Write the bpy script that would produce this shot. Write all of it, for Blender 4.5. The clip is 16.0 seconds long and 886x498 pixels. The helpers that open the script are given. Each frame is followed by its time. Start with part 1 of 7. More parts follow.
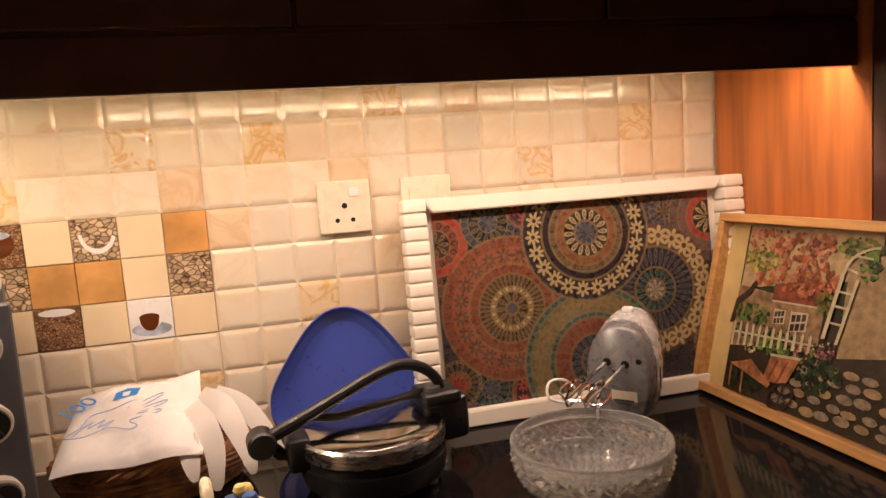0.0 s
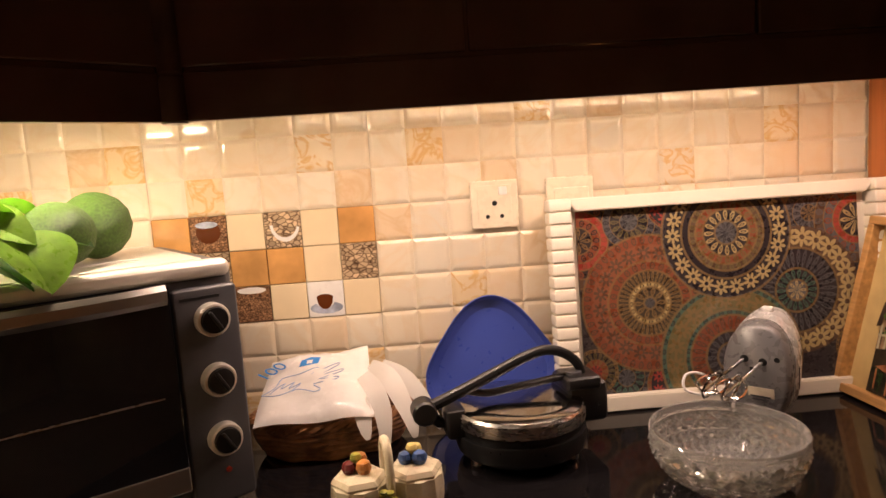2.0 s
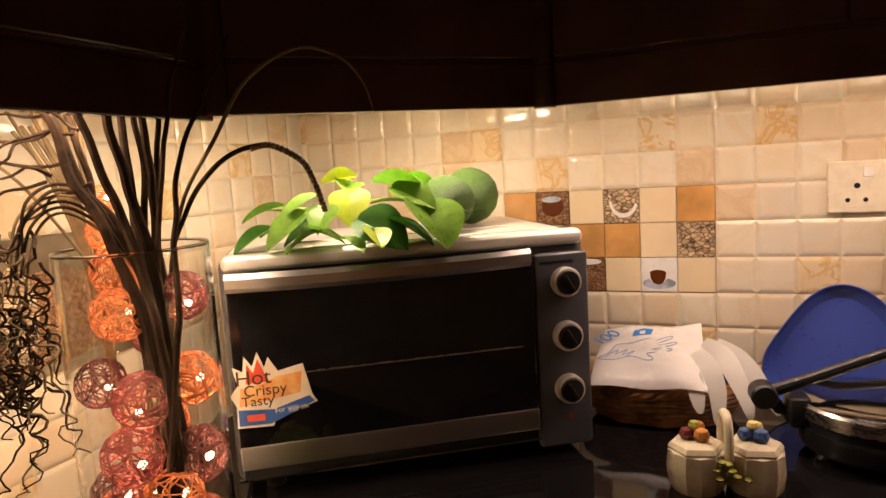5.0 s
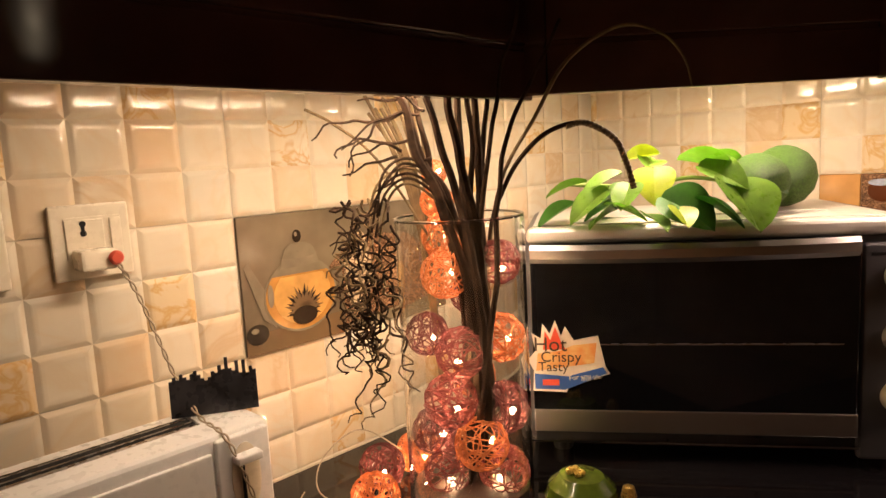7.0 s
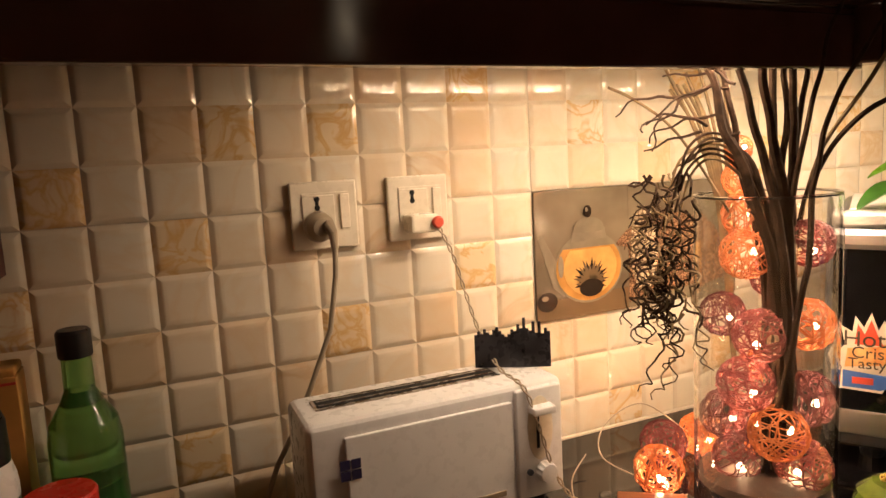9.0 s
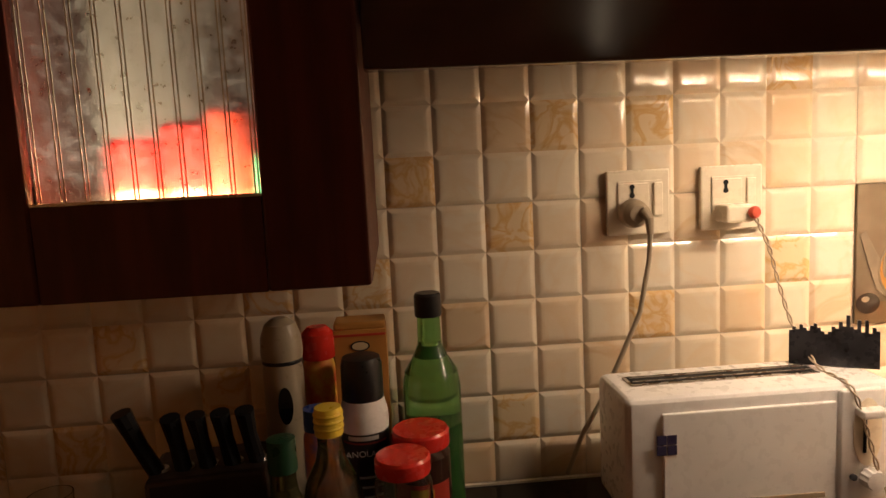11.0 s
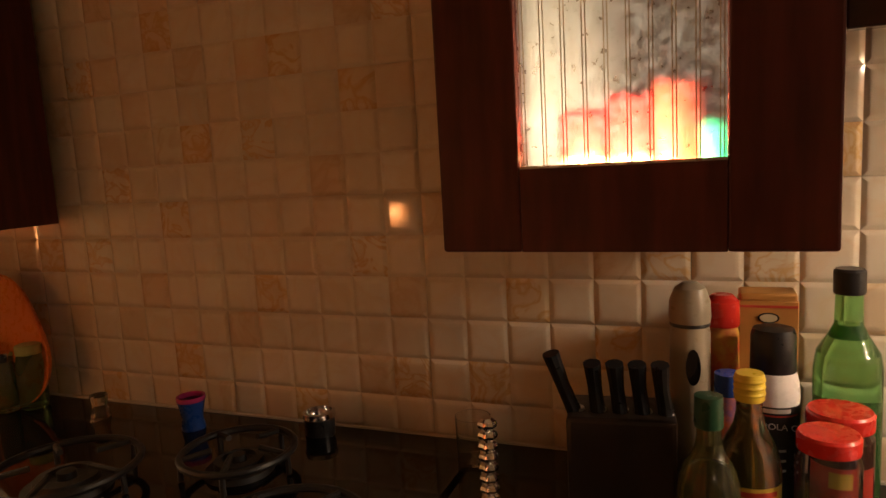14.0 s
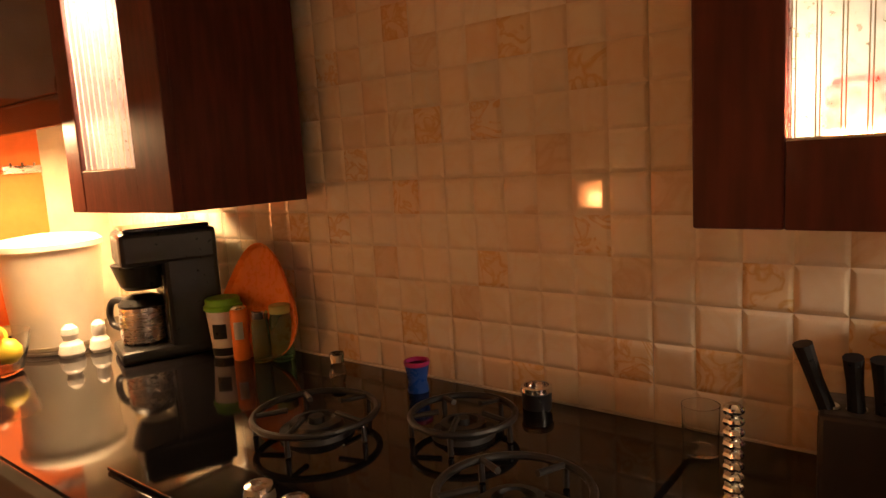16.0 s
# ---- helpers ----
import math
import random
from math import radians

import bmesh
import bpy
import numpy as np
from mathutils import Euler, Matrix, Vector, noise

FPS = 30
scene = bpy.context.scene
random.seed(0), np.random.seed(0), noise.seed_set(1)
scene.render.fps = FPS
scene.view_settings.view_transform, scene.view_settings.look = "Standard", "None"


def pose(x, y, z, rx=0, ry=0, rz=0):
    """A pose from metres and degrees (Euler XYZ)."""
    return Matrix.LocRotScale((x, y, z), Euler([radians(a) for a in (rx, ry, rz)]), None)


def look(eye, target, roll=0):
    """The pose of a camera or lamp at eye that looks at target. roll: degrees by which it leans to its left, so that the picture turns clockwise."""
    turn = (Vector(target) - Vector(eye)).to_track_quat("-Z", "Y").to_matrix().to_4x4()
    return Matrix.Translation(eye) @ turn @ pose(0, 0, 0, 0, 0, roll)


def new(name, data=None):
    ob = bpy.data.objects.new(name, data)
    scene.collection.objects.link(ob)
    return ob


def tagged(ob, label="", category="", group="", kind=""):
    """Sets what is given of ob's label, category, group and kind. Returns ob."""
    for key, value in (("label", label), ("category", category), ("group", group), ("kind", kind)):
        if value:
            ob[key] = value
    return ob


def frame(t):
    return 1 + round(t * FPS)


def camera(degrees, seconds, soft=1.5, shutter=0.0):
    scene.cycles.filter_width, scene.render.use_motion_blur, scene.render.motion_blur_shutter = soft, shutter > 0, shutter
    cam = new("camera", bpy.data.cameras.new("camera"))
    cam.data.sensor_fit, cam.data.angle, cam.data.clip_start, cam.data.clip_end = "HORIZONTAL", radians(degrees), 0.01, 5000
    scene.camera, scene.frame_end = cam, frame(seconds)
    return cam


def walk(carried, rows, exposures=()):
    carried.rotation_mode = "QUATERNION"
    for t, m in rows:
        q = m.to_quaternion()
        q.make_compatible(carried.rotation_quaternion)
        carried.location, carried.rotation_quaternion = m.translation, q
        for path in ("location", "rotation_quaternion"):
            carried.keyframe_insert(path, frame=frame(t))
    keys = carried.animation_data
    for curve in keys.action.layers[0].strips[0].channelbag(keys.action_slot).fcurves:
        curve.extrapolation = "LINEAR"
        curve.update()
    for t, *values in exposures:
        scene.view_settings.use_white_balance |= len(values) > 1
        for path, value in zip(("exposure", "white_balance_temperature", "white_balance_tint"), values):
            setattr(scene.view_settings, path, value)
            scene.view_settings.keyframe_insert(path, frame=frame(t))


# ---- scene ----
cam = camera(67.4, 16.0)
PATH = [
    (0.0, (0.997, -1.117, 1.323), (1.447, 0.818, 1.093), -4.1),
    (0.5, (0.99, -1.134, 1.332), (1.383, 0.813, 1.098), -3.95),
    (1.0, (0.979, -1.152, 1.339), (1.316, 0.805, 1.102), -3.85),
    (1.5, (0.963, -1.177, 1.346), (1.215, 0.792, 1.102), -3.85),
    (2.0, (0.937, -1.21, 1.351), (1.031, 0.772, 1.106), -3.8),
    (2.5, (0.922, -1.237, 1.359), (0.878, 0.746, 1.101), -3.7),
    (3.0, (0.902, -1.255, 1.362), (0.748, 0.722, 1.1), -3.55),
    (5.5, (0.868, -1.312, 1.349), (-0.065, 0.435, 1.105), -3.4),
    (6.0, (0.851, -1.325, 1.352), (-0.242, 0.333, 1.098), -3.25),
    (6.5, (0.846, -1.339, 1.353), (-0.397, 0.209, 1.093), -3.2),
    (7.0, (0.842, -1.356, 1.353), (-0.557, 0.05, 1.089), -3.1),
    (7.5, (0.845, -1.37, 1.351), (-0.689, -0.115, 1.09), -3.05),
    (8.0, (0.845, -1.386, 1.345), (-0.8, -0.279, 1.082), -3.1),
    (8.5, (0.845, -1.407, 1.341), (-0.901, -0.468, 1.079), -3.1),
    (9.0, (0.848, -1.426, 1.341), (-0.972, -0.641, 1.082), -3.1),
    (9.5, (0.848, -1.455, 1.34), (-1.039, -0.839, 1.083), -3.1),
    (10.0, (0.856, -1.487, 1.339), (-1.075, -1.032, 1.089), -3.0),
    (12.5, (0.908, -1.636, 1.34), (-1.046, -1.981, 1.091), -2.9),
    (13.0, (0.92, -1.651, 1.34), (-0.998, -2.155, 1.081), -3.0),
    (13.5, (0.929, -1.663, 1.339), (-0.954, -2.282, 1.078), -3.1),
    (14.0, (0.941, -1.678, 1.337), (-0.902, -2.409, 1.074), -3.15),
    (14.5, (0.955, -1.694, 1.333), (-0.836, -2.548, 1.073), -3.2),
    (15.0, (0.967, -1.706, 1.33), (-0.762, -2.677, 1.069), -3.2),
    (15.5, (0.976, -1.713, 1.329), (-0.671, -2.814, 1.064), -3.25),
    (16.0, (0.978, -1.716, 1.328), (-0.58, -2.942, 1.057), -3.4),
]
EXPOSURES = [(0.0, 0.68), (3.0, 0.62), (5.5, 0.3), (7.0, 0.4), (8.0, 0.62), (9.0, 0.66), (10.0, 0.9), (12.5, 0.95), (13.5, 1.75), (14.5, 2.45), (16.0, 2.95)]
walk(cam, [(t, look(eye, target, roll)) for t, eye, target, roll in PATH], EXPOSURES)

# ---- world, lights, exposure ----
world = bpy.data.worlds.new("night_room")
scene.world = world
world.use_nodes = True
world.node_tree.nodes["Background"].inputs[0].default_value = (1.0, 0.75, 0.5, 1)
world.node_tree.nodes["Background"].inputs[1].default_value = 0.013


def area_lamp(name, at, to, sx, sy, power, colour):
    d = bpy.data.lights.new(name, "AREA")
    d.shape, d.size, d.size_y, d.energy, d.color = "RECTANGLE", sx, sy, power, colour
    ob = new(name, d)
    ob.matrix_world = look(at, to)
    return tagged(ob, "warm lamp strip fixed under a cabinet", "lamp", kind="structure")


def point_lamp(name, at, power, colour, r):
    d = bpy.data.lights.new(name, "POINT")
    d.energy, d.color, d.shadow_soft_size = power, colour, r
    ob = new(name, d)
    ob.location = at
    return tagged(ob, "small warm bulb", "lamp", kind="structure")


WARM = (1.0, 0.70, 0.57)
SOFTWARM = (1.0, 0.78, 0.52)
# strips behind the cabinets' lower lip: north, corner, west
area_lamp("strip_lamp", (1.22, -0.288, 1.470), (1.22, -0.30, 0.9), 1.12, 0.012, 3.4, WARM)
area_lamp("strip_lamp", (0.40, -0.40, 1.468), (0.36, -0.36, 0.9), 0.30, 0.012, 3.1, (1.0, 0.76, 0.54))
area_lamp("strip_lamp", (0.265, -0.875, 1.468), (0.26, -0.875, 0.9), 0.42, 0.012, 2.3, (1.0, 0.74, 0.52))
# ceiling tube behind the camera and the bright corner by the coffee maker
area_lamp("wall_lamp", (3.28, -0.40, 2.05), (0.3, -0.75, 1.5), 0.045, 0.40, 0.27, SOFTWARM)
area_lamp("strip_lamp", (0.31, -3.40, 1.44), (0.31, -3.37, 0.9), 0.26, 0.26, 3.0, (1.0, 0.60, 0.28))
# lamps inside the two glazed cabinets
area_lamp("cabinet_lamp", (0.288, -1.79, 1.278), (0.10, -1.79, 1.42), 0.16, 0.02, 1.15, (1.0, 0.84, 0.62))
area_lamp("cabinet_lamp", (0.14, -3.03, 1.745), (0.15, -3.03, 0.9), 0.14, 0.2, 2.8, (1.0, 0.80, 0.56))
# small bulb over the table behind, seen in the tiles
point_lamp("table_bulb", (1.95, -3.08, 1.10), 0.28, (1.0, 0.50, 0.18), 0.026)
point_lamp("table_lamp", (2.02, -3.12, 1.10), 1.1, (1.0, 0.29, 0.07), 0.075)

# ---- helpers ----


def bm_box(sx, sy, sz, at=(0, 0, 0), bevel=0.0, seg=2, rot=None):
    bm = bmesh.new()
    bmesh.ops.create_cube(bm, size=1)
    bmesh.ops.scale(bm, vec=(sx, sy, sz), verts=bm.verts)
    if bevel:
        bmesh.ops.bevel(bm, geom=bm.edges[:], offset=bevel, segments=seg, affect="EDGES", profile=0.5)
    if rot:
        bmesh.ops.transform(bm, matrix=pose(0, 0, 0, *rot), verts=bm.verts)
    bmesh.ops.translate(bm, vec=at, verts=bm.verts)
    return bm


def bm_lathe(profile, seg=32, at=(0, 0, 0), sx=1.0, sy=1.0, wave=None):
    bm = bmesh.new()
    rings = []
    for k, (r, z) in enumerate(profile):
        ring = []
        for i in range(seg):
            a = 2 * math.pi * i / seg
            rr = r * (1 + (wave(a, k) if wave else 0))
            ring.append(bm.verts.new((at[0] + rr * math.cos(a) * sx, at[1] + rr * math.sin(a) * sy, at[2] + z)))
        rings.append(ring)
    for a, b in zip(rings, rings[1:]):
        for i in range(seg):
            bm.faces.new((a[i], a[(i + 1) % seg], b[(i + 1) % seg], b[i]))
    if profile[0][0] > 1e-6:
        bm.faces.new(list(reversed(rings[0])))
    if profile[-1][0] > 1e-6:
        bm.faces.new(rings[-1])
    bmesh.ops.remove_doubles(bm, verts=bm.verts, dist=1e-6)
    return bm


def bm_tube(points, radii, seg=8, closed=False):
    bm = bmesh.new()
    pts = [Vector(p) for p in points]
    n = len(pts)
    if not hasattr(radii, "__len__"):
        radii = [radii] * n
    rings, side = [], None
    for i, p in enumerate(pts):
        a = pts[(i - 1) % n] if closed else pts[max(i - 1, 0)]
        b = pts[(i + 1) % n] if closed else pts[min(i + 1, n - 1)]
        d = (b - a).normalized()
        if side is None:
            side = d.orthogonal().normalized()
        else:
            side = (side - d * side.dot(d))
            side = side.normalized() if side.length > 1e-6 else d.orthogonal().normalized()
        up = d.cross(side)
        rings.append([bm.verts.new(p + radii[i] * (side * math.cos(2 * math.pi * k / seg) + up * math.sin(2 * math.pi * k / seg))) for k in range(seg)])
    for i in range(n if closed else n - 1):
        a, b = rings[i], rings[(i + 1) % n]
        for k in range(seg):
            bm.faces.new((a[k], a[(k + 1) % seg], b[(k + 1) % seg], b[k]))
    if not closed:
        bm.faces.new(list(reversed(rings[0])))
        bm.faces.new(rings[-1])
    return bm


def bm_prism(outline, depth, m=None, bevel=0.0):
    """A plate in the xy plane with that outline, depth up z."""
    bm = bmesh.new()
    vs = [bm.verts.new((x, y, 0)) for x, y in outline]
    f = bm.faces.new(vs)
    ext = bmesh.ops.extrude_face_region(bm, geom=[f])
    bmesh.ops.translate(bm, vec=(0, 0, depth), verts=[v for v in ext["geom"] if isinstance(v, bmesh.types.BMVert)])
    bmesh.ops.recalc_face_normals(bm, faces=bm.faces)
    if bevel:
        bmesh.ops.bevel(bm, geom=[e for e in bm.edges if len(e.link_faces) == 2 and e.calc_face_angle(0) > 0.5], offset=bevel, segments=2, affect="EDGES")
    if m is not None:
        bmesh.ops.transform(bm, matrix=m, verts=bm.verts)
    return bm


def merged(*bms):
    out = bmesh.new()
    for b in bms:
        me = bpy.data.meshes.new("tmp")
        b.to_mesh(me)
        out.from_mesh(me)
        bpy.data.meshes.remove(me)
    return out


def mesh_of(name, bm, material, smooth=21):
    me = bpy.data.meshes.new(name)
    bmesh.ops.recalc_face_normals(bm, faces=bm.faces)
    bm.to_mesh(me)
    bm.free()
    for m in (material if isinstance(material, (list, tuple)) else [material]):
        me.materials.append(m)
    if smooth:
        me.shade_smooth()
        me.set_sharp_from_angle(angle=radians(smooth))
    return me


def part(name, bm, material, parent=None, label="", smooth=21):
    ob = new(name, mesh_of(name, bm, material, smooth))
    if parent is not None:
        ob.parent = parent
    if label:
        ob["label"] = label
    return ob


def thing(name, m, label, category, group="", kind=""):
    ob = new(name)
    ob.empty_display_size = 0.05
    ob.matrix_world = m
    return tagged(ob, label, category, group, kind)


# ---- materials ----


def surface(name, col, rough=0.5, metal=0.0, var=0.12, scale=12, bump=0.05, bscale=80, col2=None, coat=0.0, trans=0.0, ior=1.45, rvar=0.08, emit=None, power=0.0, alpha=1.0, stretch=(1, 1, 1), spec=0.5):
    m = bpy.data.materials.new(name)
    m.use_nodes = True
    nt = m.node_tree
    n, l = nt.nodes, nt.links
    b = n["Principled BSDF"]
    tc, mp = n.new("ShaderNodeTexCoord"), n.new("ShaderNodeMapping")
    mp.inputs["Scale"].default_value = stretch
    l.new(tc.outputs["Object"], mp.inputs["Vector"])
    big, fine = n.new("ShaderNodeTexNoise"), n.new("ShaderNodeTexNoise")
    big.inputs["Scale"].default_value, big.inputs["Detail"].default_value = scale, 4
    fine.inputs["Scale"].default_value, fine.inputs["Detail"].default_value = bscale, 3
    for t in (big, fine):
        l.new(mp.outputs[0], t.inputs["Vector"])
    mix = n.new("ShaderNodeMix")
    mix.data_type = "RGBA"
    lo = tuple(c * (1 - var) for c in col) if col2 is None else col
    hi = tuple(min(1, c * (1 + var)) for c in col) if col2 is None else col2
    mix.inputs[6].default_value, mix.inputs[7].default_value = (*lo, 1), (*hi, 1)
    ramp = n.new("ShaderNodeMapRange")
    ramp.inputs[1].default_value, ramp.inputs[2].default_value = 0.35, 0.65
    l.new(big.outputs[0], ramp.inputs[0])
    l.new(ramp.outputs[0], mix.inputs[0])
    l.new(mix.outputs[2], b.inputs["Base Color"])
    rr = n.new("ShaderNodeMapRange")
    rr.inputs[1].default_value, rr.inputs[2].default_value = 0.3, 0.7
    rr.inputs[3].default_value, rr.inputs[4].default_value = max(0.02, rough - rvar), min(1, rough + rvar)
    l.new(fine.outputs[0], rr.inputs[0])
    l.new(rr.outputs[0], b.inputs["Roughness"])
    if bump:
        bp = n.new("ShaderNodeBump")
        bp.inputs["Strength"].default_value, bp.inputs["Distance"].default_value = bump, 0.002
        l.new(fine.outputs[0], bp.inputs["Height"])
        l.new(bp.outputs[0], b.inputs["Normal"])
    b.inputs["Metallic"].default_value = metal
    b.inputs["Coat Weight"].default_value = coat
    b.inputs["Coat Roughness"].default_value = 0.05
    b.inputs["Transmission Weight"].default_value = trans
    b.inputs["IOR"].default_value = ior
    b.inputs["Alpha"].default_value = alpha
    b.inputs["Specular IOR Level"].default_value = spec
    if emit:
        b.inputs["Emission Color"].default_value, b.inputs["Emission Strength"].default_value = (*emit, 1), power
    return m


def veined(name, base, vein, amount, scale=16):
    """Glazed ceramic with cloudy marble veins."""
    m = surface(name, base, 0.065, var=0.06, scale=9, bump=0.08, bscale=18, rvar=0.015)
    nt = m.node_tree
    n, l = nt.nodes, nt.links
    b = n["Principled BSDF"]
    src = b.inputs["Base Color"].links[0].from_socket
    tc = n.new("ShaderNodeTexCoord")
    oi = n.new("ShaderNodeObjectInfo")
    off = n.new("ShaderNodeVectorMath")
    off.operation = "ADD"
    l.new(tc.outputs["Object"], off.inputs[0])
    geo = n.new("ShaderNodeNewGeometry")
    seed = n.new("ShaderNodeMath")
    seed.operation = "MULTIPLY_ADD"
    seed.inputs[1].default_value = 6.0
    l.new(geo.outputs["Random Per Island"], seed.inputs[0])
    l.new(oi.outputs["Random"], seed.inputs[2])
    l.new(seed.outputs[0], off.inputs[1])
    nz = n.new("ShaderNodeTexNoise")
    nz.inputs["Scale"].default_value, nz.inputs["Detail"].default_value, nz.inputs["Distortion"].default_value = scale, 3, 1.6
    l.new(off.outputs[0], nz.inputs["Vector"])
    ramp = n.new("ShaderNodeValToRGB")
    e = ramp.color_ramp.elements
    e[0].position, e[0].color = 0.44, (0, 0, 0, 1)
    e[1].position, e[1].color = 0.52, (1, 1, 1, 1)
    x = e.new(0.60)
    x.color = (0.15, 0.15, 0.15, 1)
    l.new(nz.outputs[0], ramp.inputs[0])
    k = n.new("ShaderNodeMath")
    k.operation = "MULTIPLY"
    k.inputs[1].default_value = amount
    l.new(ramp.outputs[0], k.inputs[0])
    # every tile has its own tint: cream, peach or stone grey, in soft clouds
    hue = n.new("ShaderNodeValToRGB")
    h = hue.color_ramp.elements
    h[0].position, h[0].color = 0.0, (*base, 1)
    h[1].position, h[1].color = 1.0, (0.60, 0.54, 0.44, 1)
    for at, tint in ((0.35, base), (0.50, (0.70, 0.50, 0.31)), (0.62, base), (0.80, (0.76, 0.70, 0.58))):
        q = h.new(at)
        q.color = (*tint, 1)
    own = n.new("ShaderNodeMath")
    own.operation = "FRACT"
    l.new(seed.outputs[0], own.inputs[0])
    l.new(own.outputs[0], hue.inputs[0])
    cloud = n.new("ShaderNodeTexNoise")
    cloud.inputs["Scale"].default_value, cloud.inputs["Detail"].default_value = 14, 3
    l.new(off.outputs[0], cloud.inputs["Vector"])
    fog = n.new("ShaderNodeMapRange")
    fog.inputs[1].default_value, fog.inputs[2].default_value = 0.38, 0.62
    fog.inputs[3].default_value, fog.inputs[4].default_value = 0.35, 0.95
    l.new(cloud.outputs[0], fog.inputs[0])
    tinted = n.new("ShaderNodeMix")
    tinted.data_type = "RGBA"
    l.new(fog.outputs[0], tinted.inputs[0])
    l.new(src, tinted.inputs[6])
    l.new(hue.outputs[0], tinted.inputs[7])
    mix = n.new("ShaderNodeMix")
    mix.data_type = "RGBA"
    l.new(k.outputs[0], mix.inputs[0])
    l.new(tinted.outputs[2], mix.inputs[6])
    mix.inputs[7].default_value = (*vein, 1)
    l.new(mix.outputs[2], b.inputs["Base Color"])
    return m


def beans(name, dark, light, scale):
    """Printed coffee beans: rounded cells of many browns with dark gaps and a crease."""
    m = surface(name, dark, 0.12, bump=0.0)
    nt = m.node_tree
    n, l = nt.nodes, nt.links
    b = n["Principled BSDF"]
    tc, mp, v, gap = n.new("ShaderNodeTexCoord"), n.new("ShaderNodeMapping"), n.new("ShaderNodeTexVoronoi"), n.new("ShaderNodeTexVoronoi")
    mp.inputs["Rotation"].default_value = (0, 0, 0.6)
    mp.inputs["Scale"].default_value = (1.0, 1.45, 0.0)
    l.new(tc.outputs["Object"], mp.inputs["Vector"])
    gap.feature = "DISTANCE_TO_EDGE"
    for q in (v, gap):
        q.inputs["Scale"].default_value = scale
        l.new(mp.outputs[0], q.inputs["Vector"])
    tone = n.new("ShaderNodeSeparateColor")
    l.new(v.outputs["Color"], tone.inputs[0])
    shade = n.new("ShaderNodeMix")
    shade.data_type = "RGBA"
    l.new(tone.outputs[0], shade.inputs[0])
    shade.inputs[6].default_value = (*[0.45 * c for c in light], 1)
    shade.inputs[7].default_value = (*light, 1)
    edge = n.new("ShaderNodeMapRange")
    edge.inputs[1].default_value, edge.inputs[2].default_value = 0.0, 0.13
    l.new(gap.outputs["Distance"], edge.inputs[0])
    crease = n.new("ShaderNodeMapRange")
    crease.inputs[1].default_value, crease.inputs[2].default_value = 0.02, 0.12
    crease.inputs[3].default_value, crease.inputs[4].default_value = 0.25, 1.0
    l.new(v.outputs["Distance"], crease.inputs[0])
    both = n.new("ShaderNodeMath")
    both.operation = "MULTIPLY"
    l.new(edge.outputs[0], both.inputs[0])
    l.new(crease.outputs[0], both.inputs[1])
    mix = n.new("ShaderNodeMix")
    mix.data_type = "RGBA"
    l.new(both.outputs[0], mix.inputs[0])
    mix.inputs[6].default_value = (*dark, 1)
    l.new(shade.outputs[2], mix.inputs[7])
    l.new(mix.outputs[2], b.inputs["Base Color"])
    return m


CREAM = veined("cream_tile", (0.73, 0.64, 0.50), (0.68, 0.49, 0.27), 0.28, 9)
GOLD = veined("gold_veined_tile", (0.72, 0.58, 0.38), (0.60, 0.34, 0.10), 0.75, 20)
TAN = veined("tan_tile", (0.68, 0.55, 0.39), (0.56, 0.36, 0.18), 0.5, 10)
GROUT = surface("pale_grout", (0.62, 0.55, 0.44), 0.8, bump=0.2)
PLAIN = surface("smooth_cream_tile", (0.74, 0.60, 0.40), 0.12, var=0.05, stretch=(1, 1, 8), bump=0.01)
WOODTILE = surface("wood_print_tile", (0.55, 0.29, 0.10), 0.12, var=0.2, scale=8, stretch=(2, 2, 22), bump=0.01)
BEANS = beans("bean_print_tile", (0.045, 0.020, 0.010), (0.40, 0.22, 0.12), 175)
LIGHTBEANS = beans("pale_bean_print_tile", (0.055, 0.025, 0.012), (0.68, 0.50, 0.32), 88)
WENGE = surface("dark_wenge_laminate", (0.062, 0.030, 0.024), 0.11, var=0.3, scale=6, bump=0.006, bscale=14, stretch=(1, 1, 1), spec=0.45)
MAHOG = surface("dark_mahogany_door", (0.075, 0.017, 0.011), 0.40, spec=0.3, var=0.25, scale=7, bump=0.03, stretch=(8, 8, 1))
ORANGEWOOD = surface("orange_veneer", (0.42, 0.135, 0.035), 0.38, var=0.22, scale=5, bump=0.03, bscale=50, stretch=(9, 9, 0.7))
GRANITE = surface("black_granite", (0.008, 0.007, 0.008), 0.06, var=0.6, scale=220, bump=0.01, bscale=300, rvar=0.02, spec=0.6)
PAINT = surface("cream_wall_paint", (0.66, 0.56, 0.42), 0.75, bump=0.1)
FLOOR = surface("beige_floor_tile", (0.42, 0.36, 0.28), 0.3)
BLACKP = surface("black_plastic", (0.012, 0.012, 0.013), 0.35, bump=0.05)
BLACKG = surface("black_glass", (0.004, 0.004, 0.005), 0.05, bump=0, rvar=0.01)
GREYP = surface("dark_grey_plastic", (0.060, 0.060, 0.068), 0.38, bump=0.04, bscale=200)
STEEL = surface("brushed_steel", (0.56, 0.54, 0.52), 0.28, 1.0, var=0.06, bump=0.0, bscale=60, stretch=(1, 1, 4))
CHROME = surface("chrome", (0.75, 0.74, 0.72), 0.10, 1.0, bump=0)
WHITEP = surface("white_plastic", (0.76, 0.74, 0.72), 0.30, var=0.04, bump=0.02)
IVORYP = surface("ivory_plastic", (0.74, 0.66, 0.52), 0.28, var=0.03, bump=0.01)
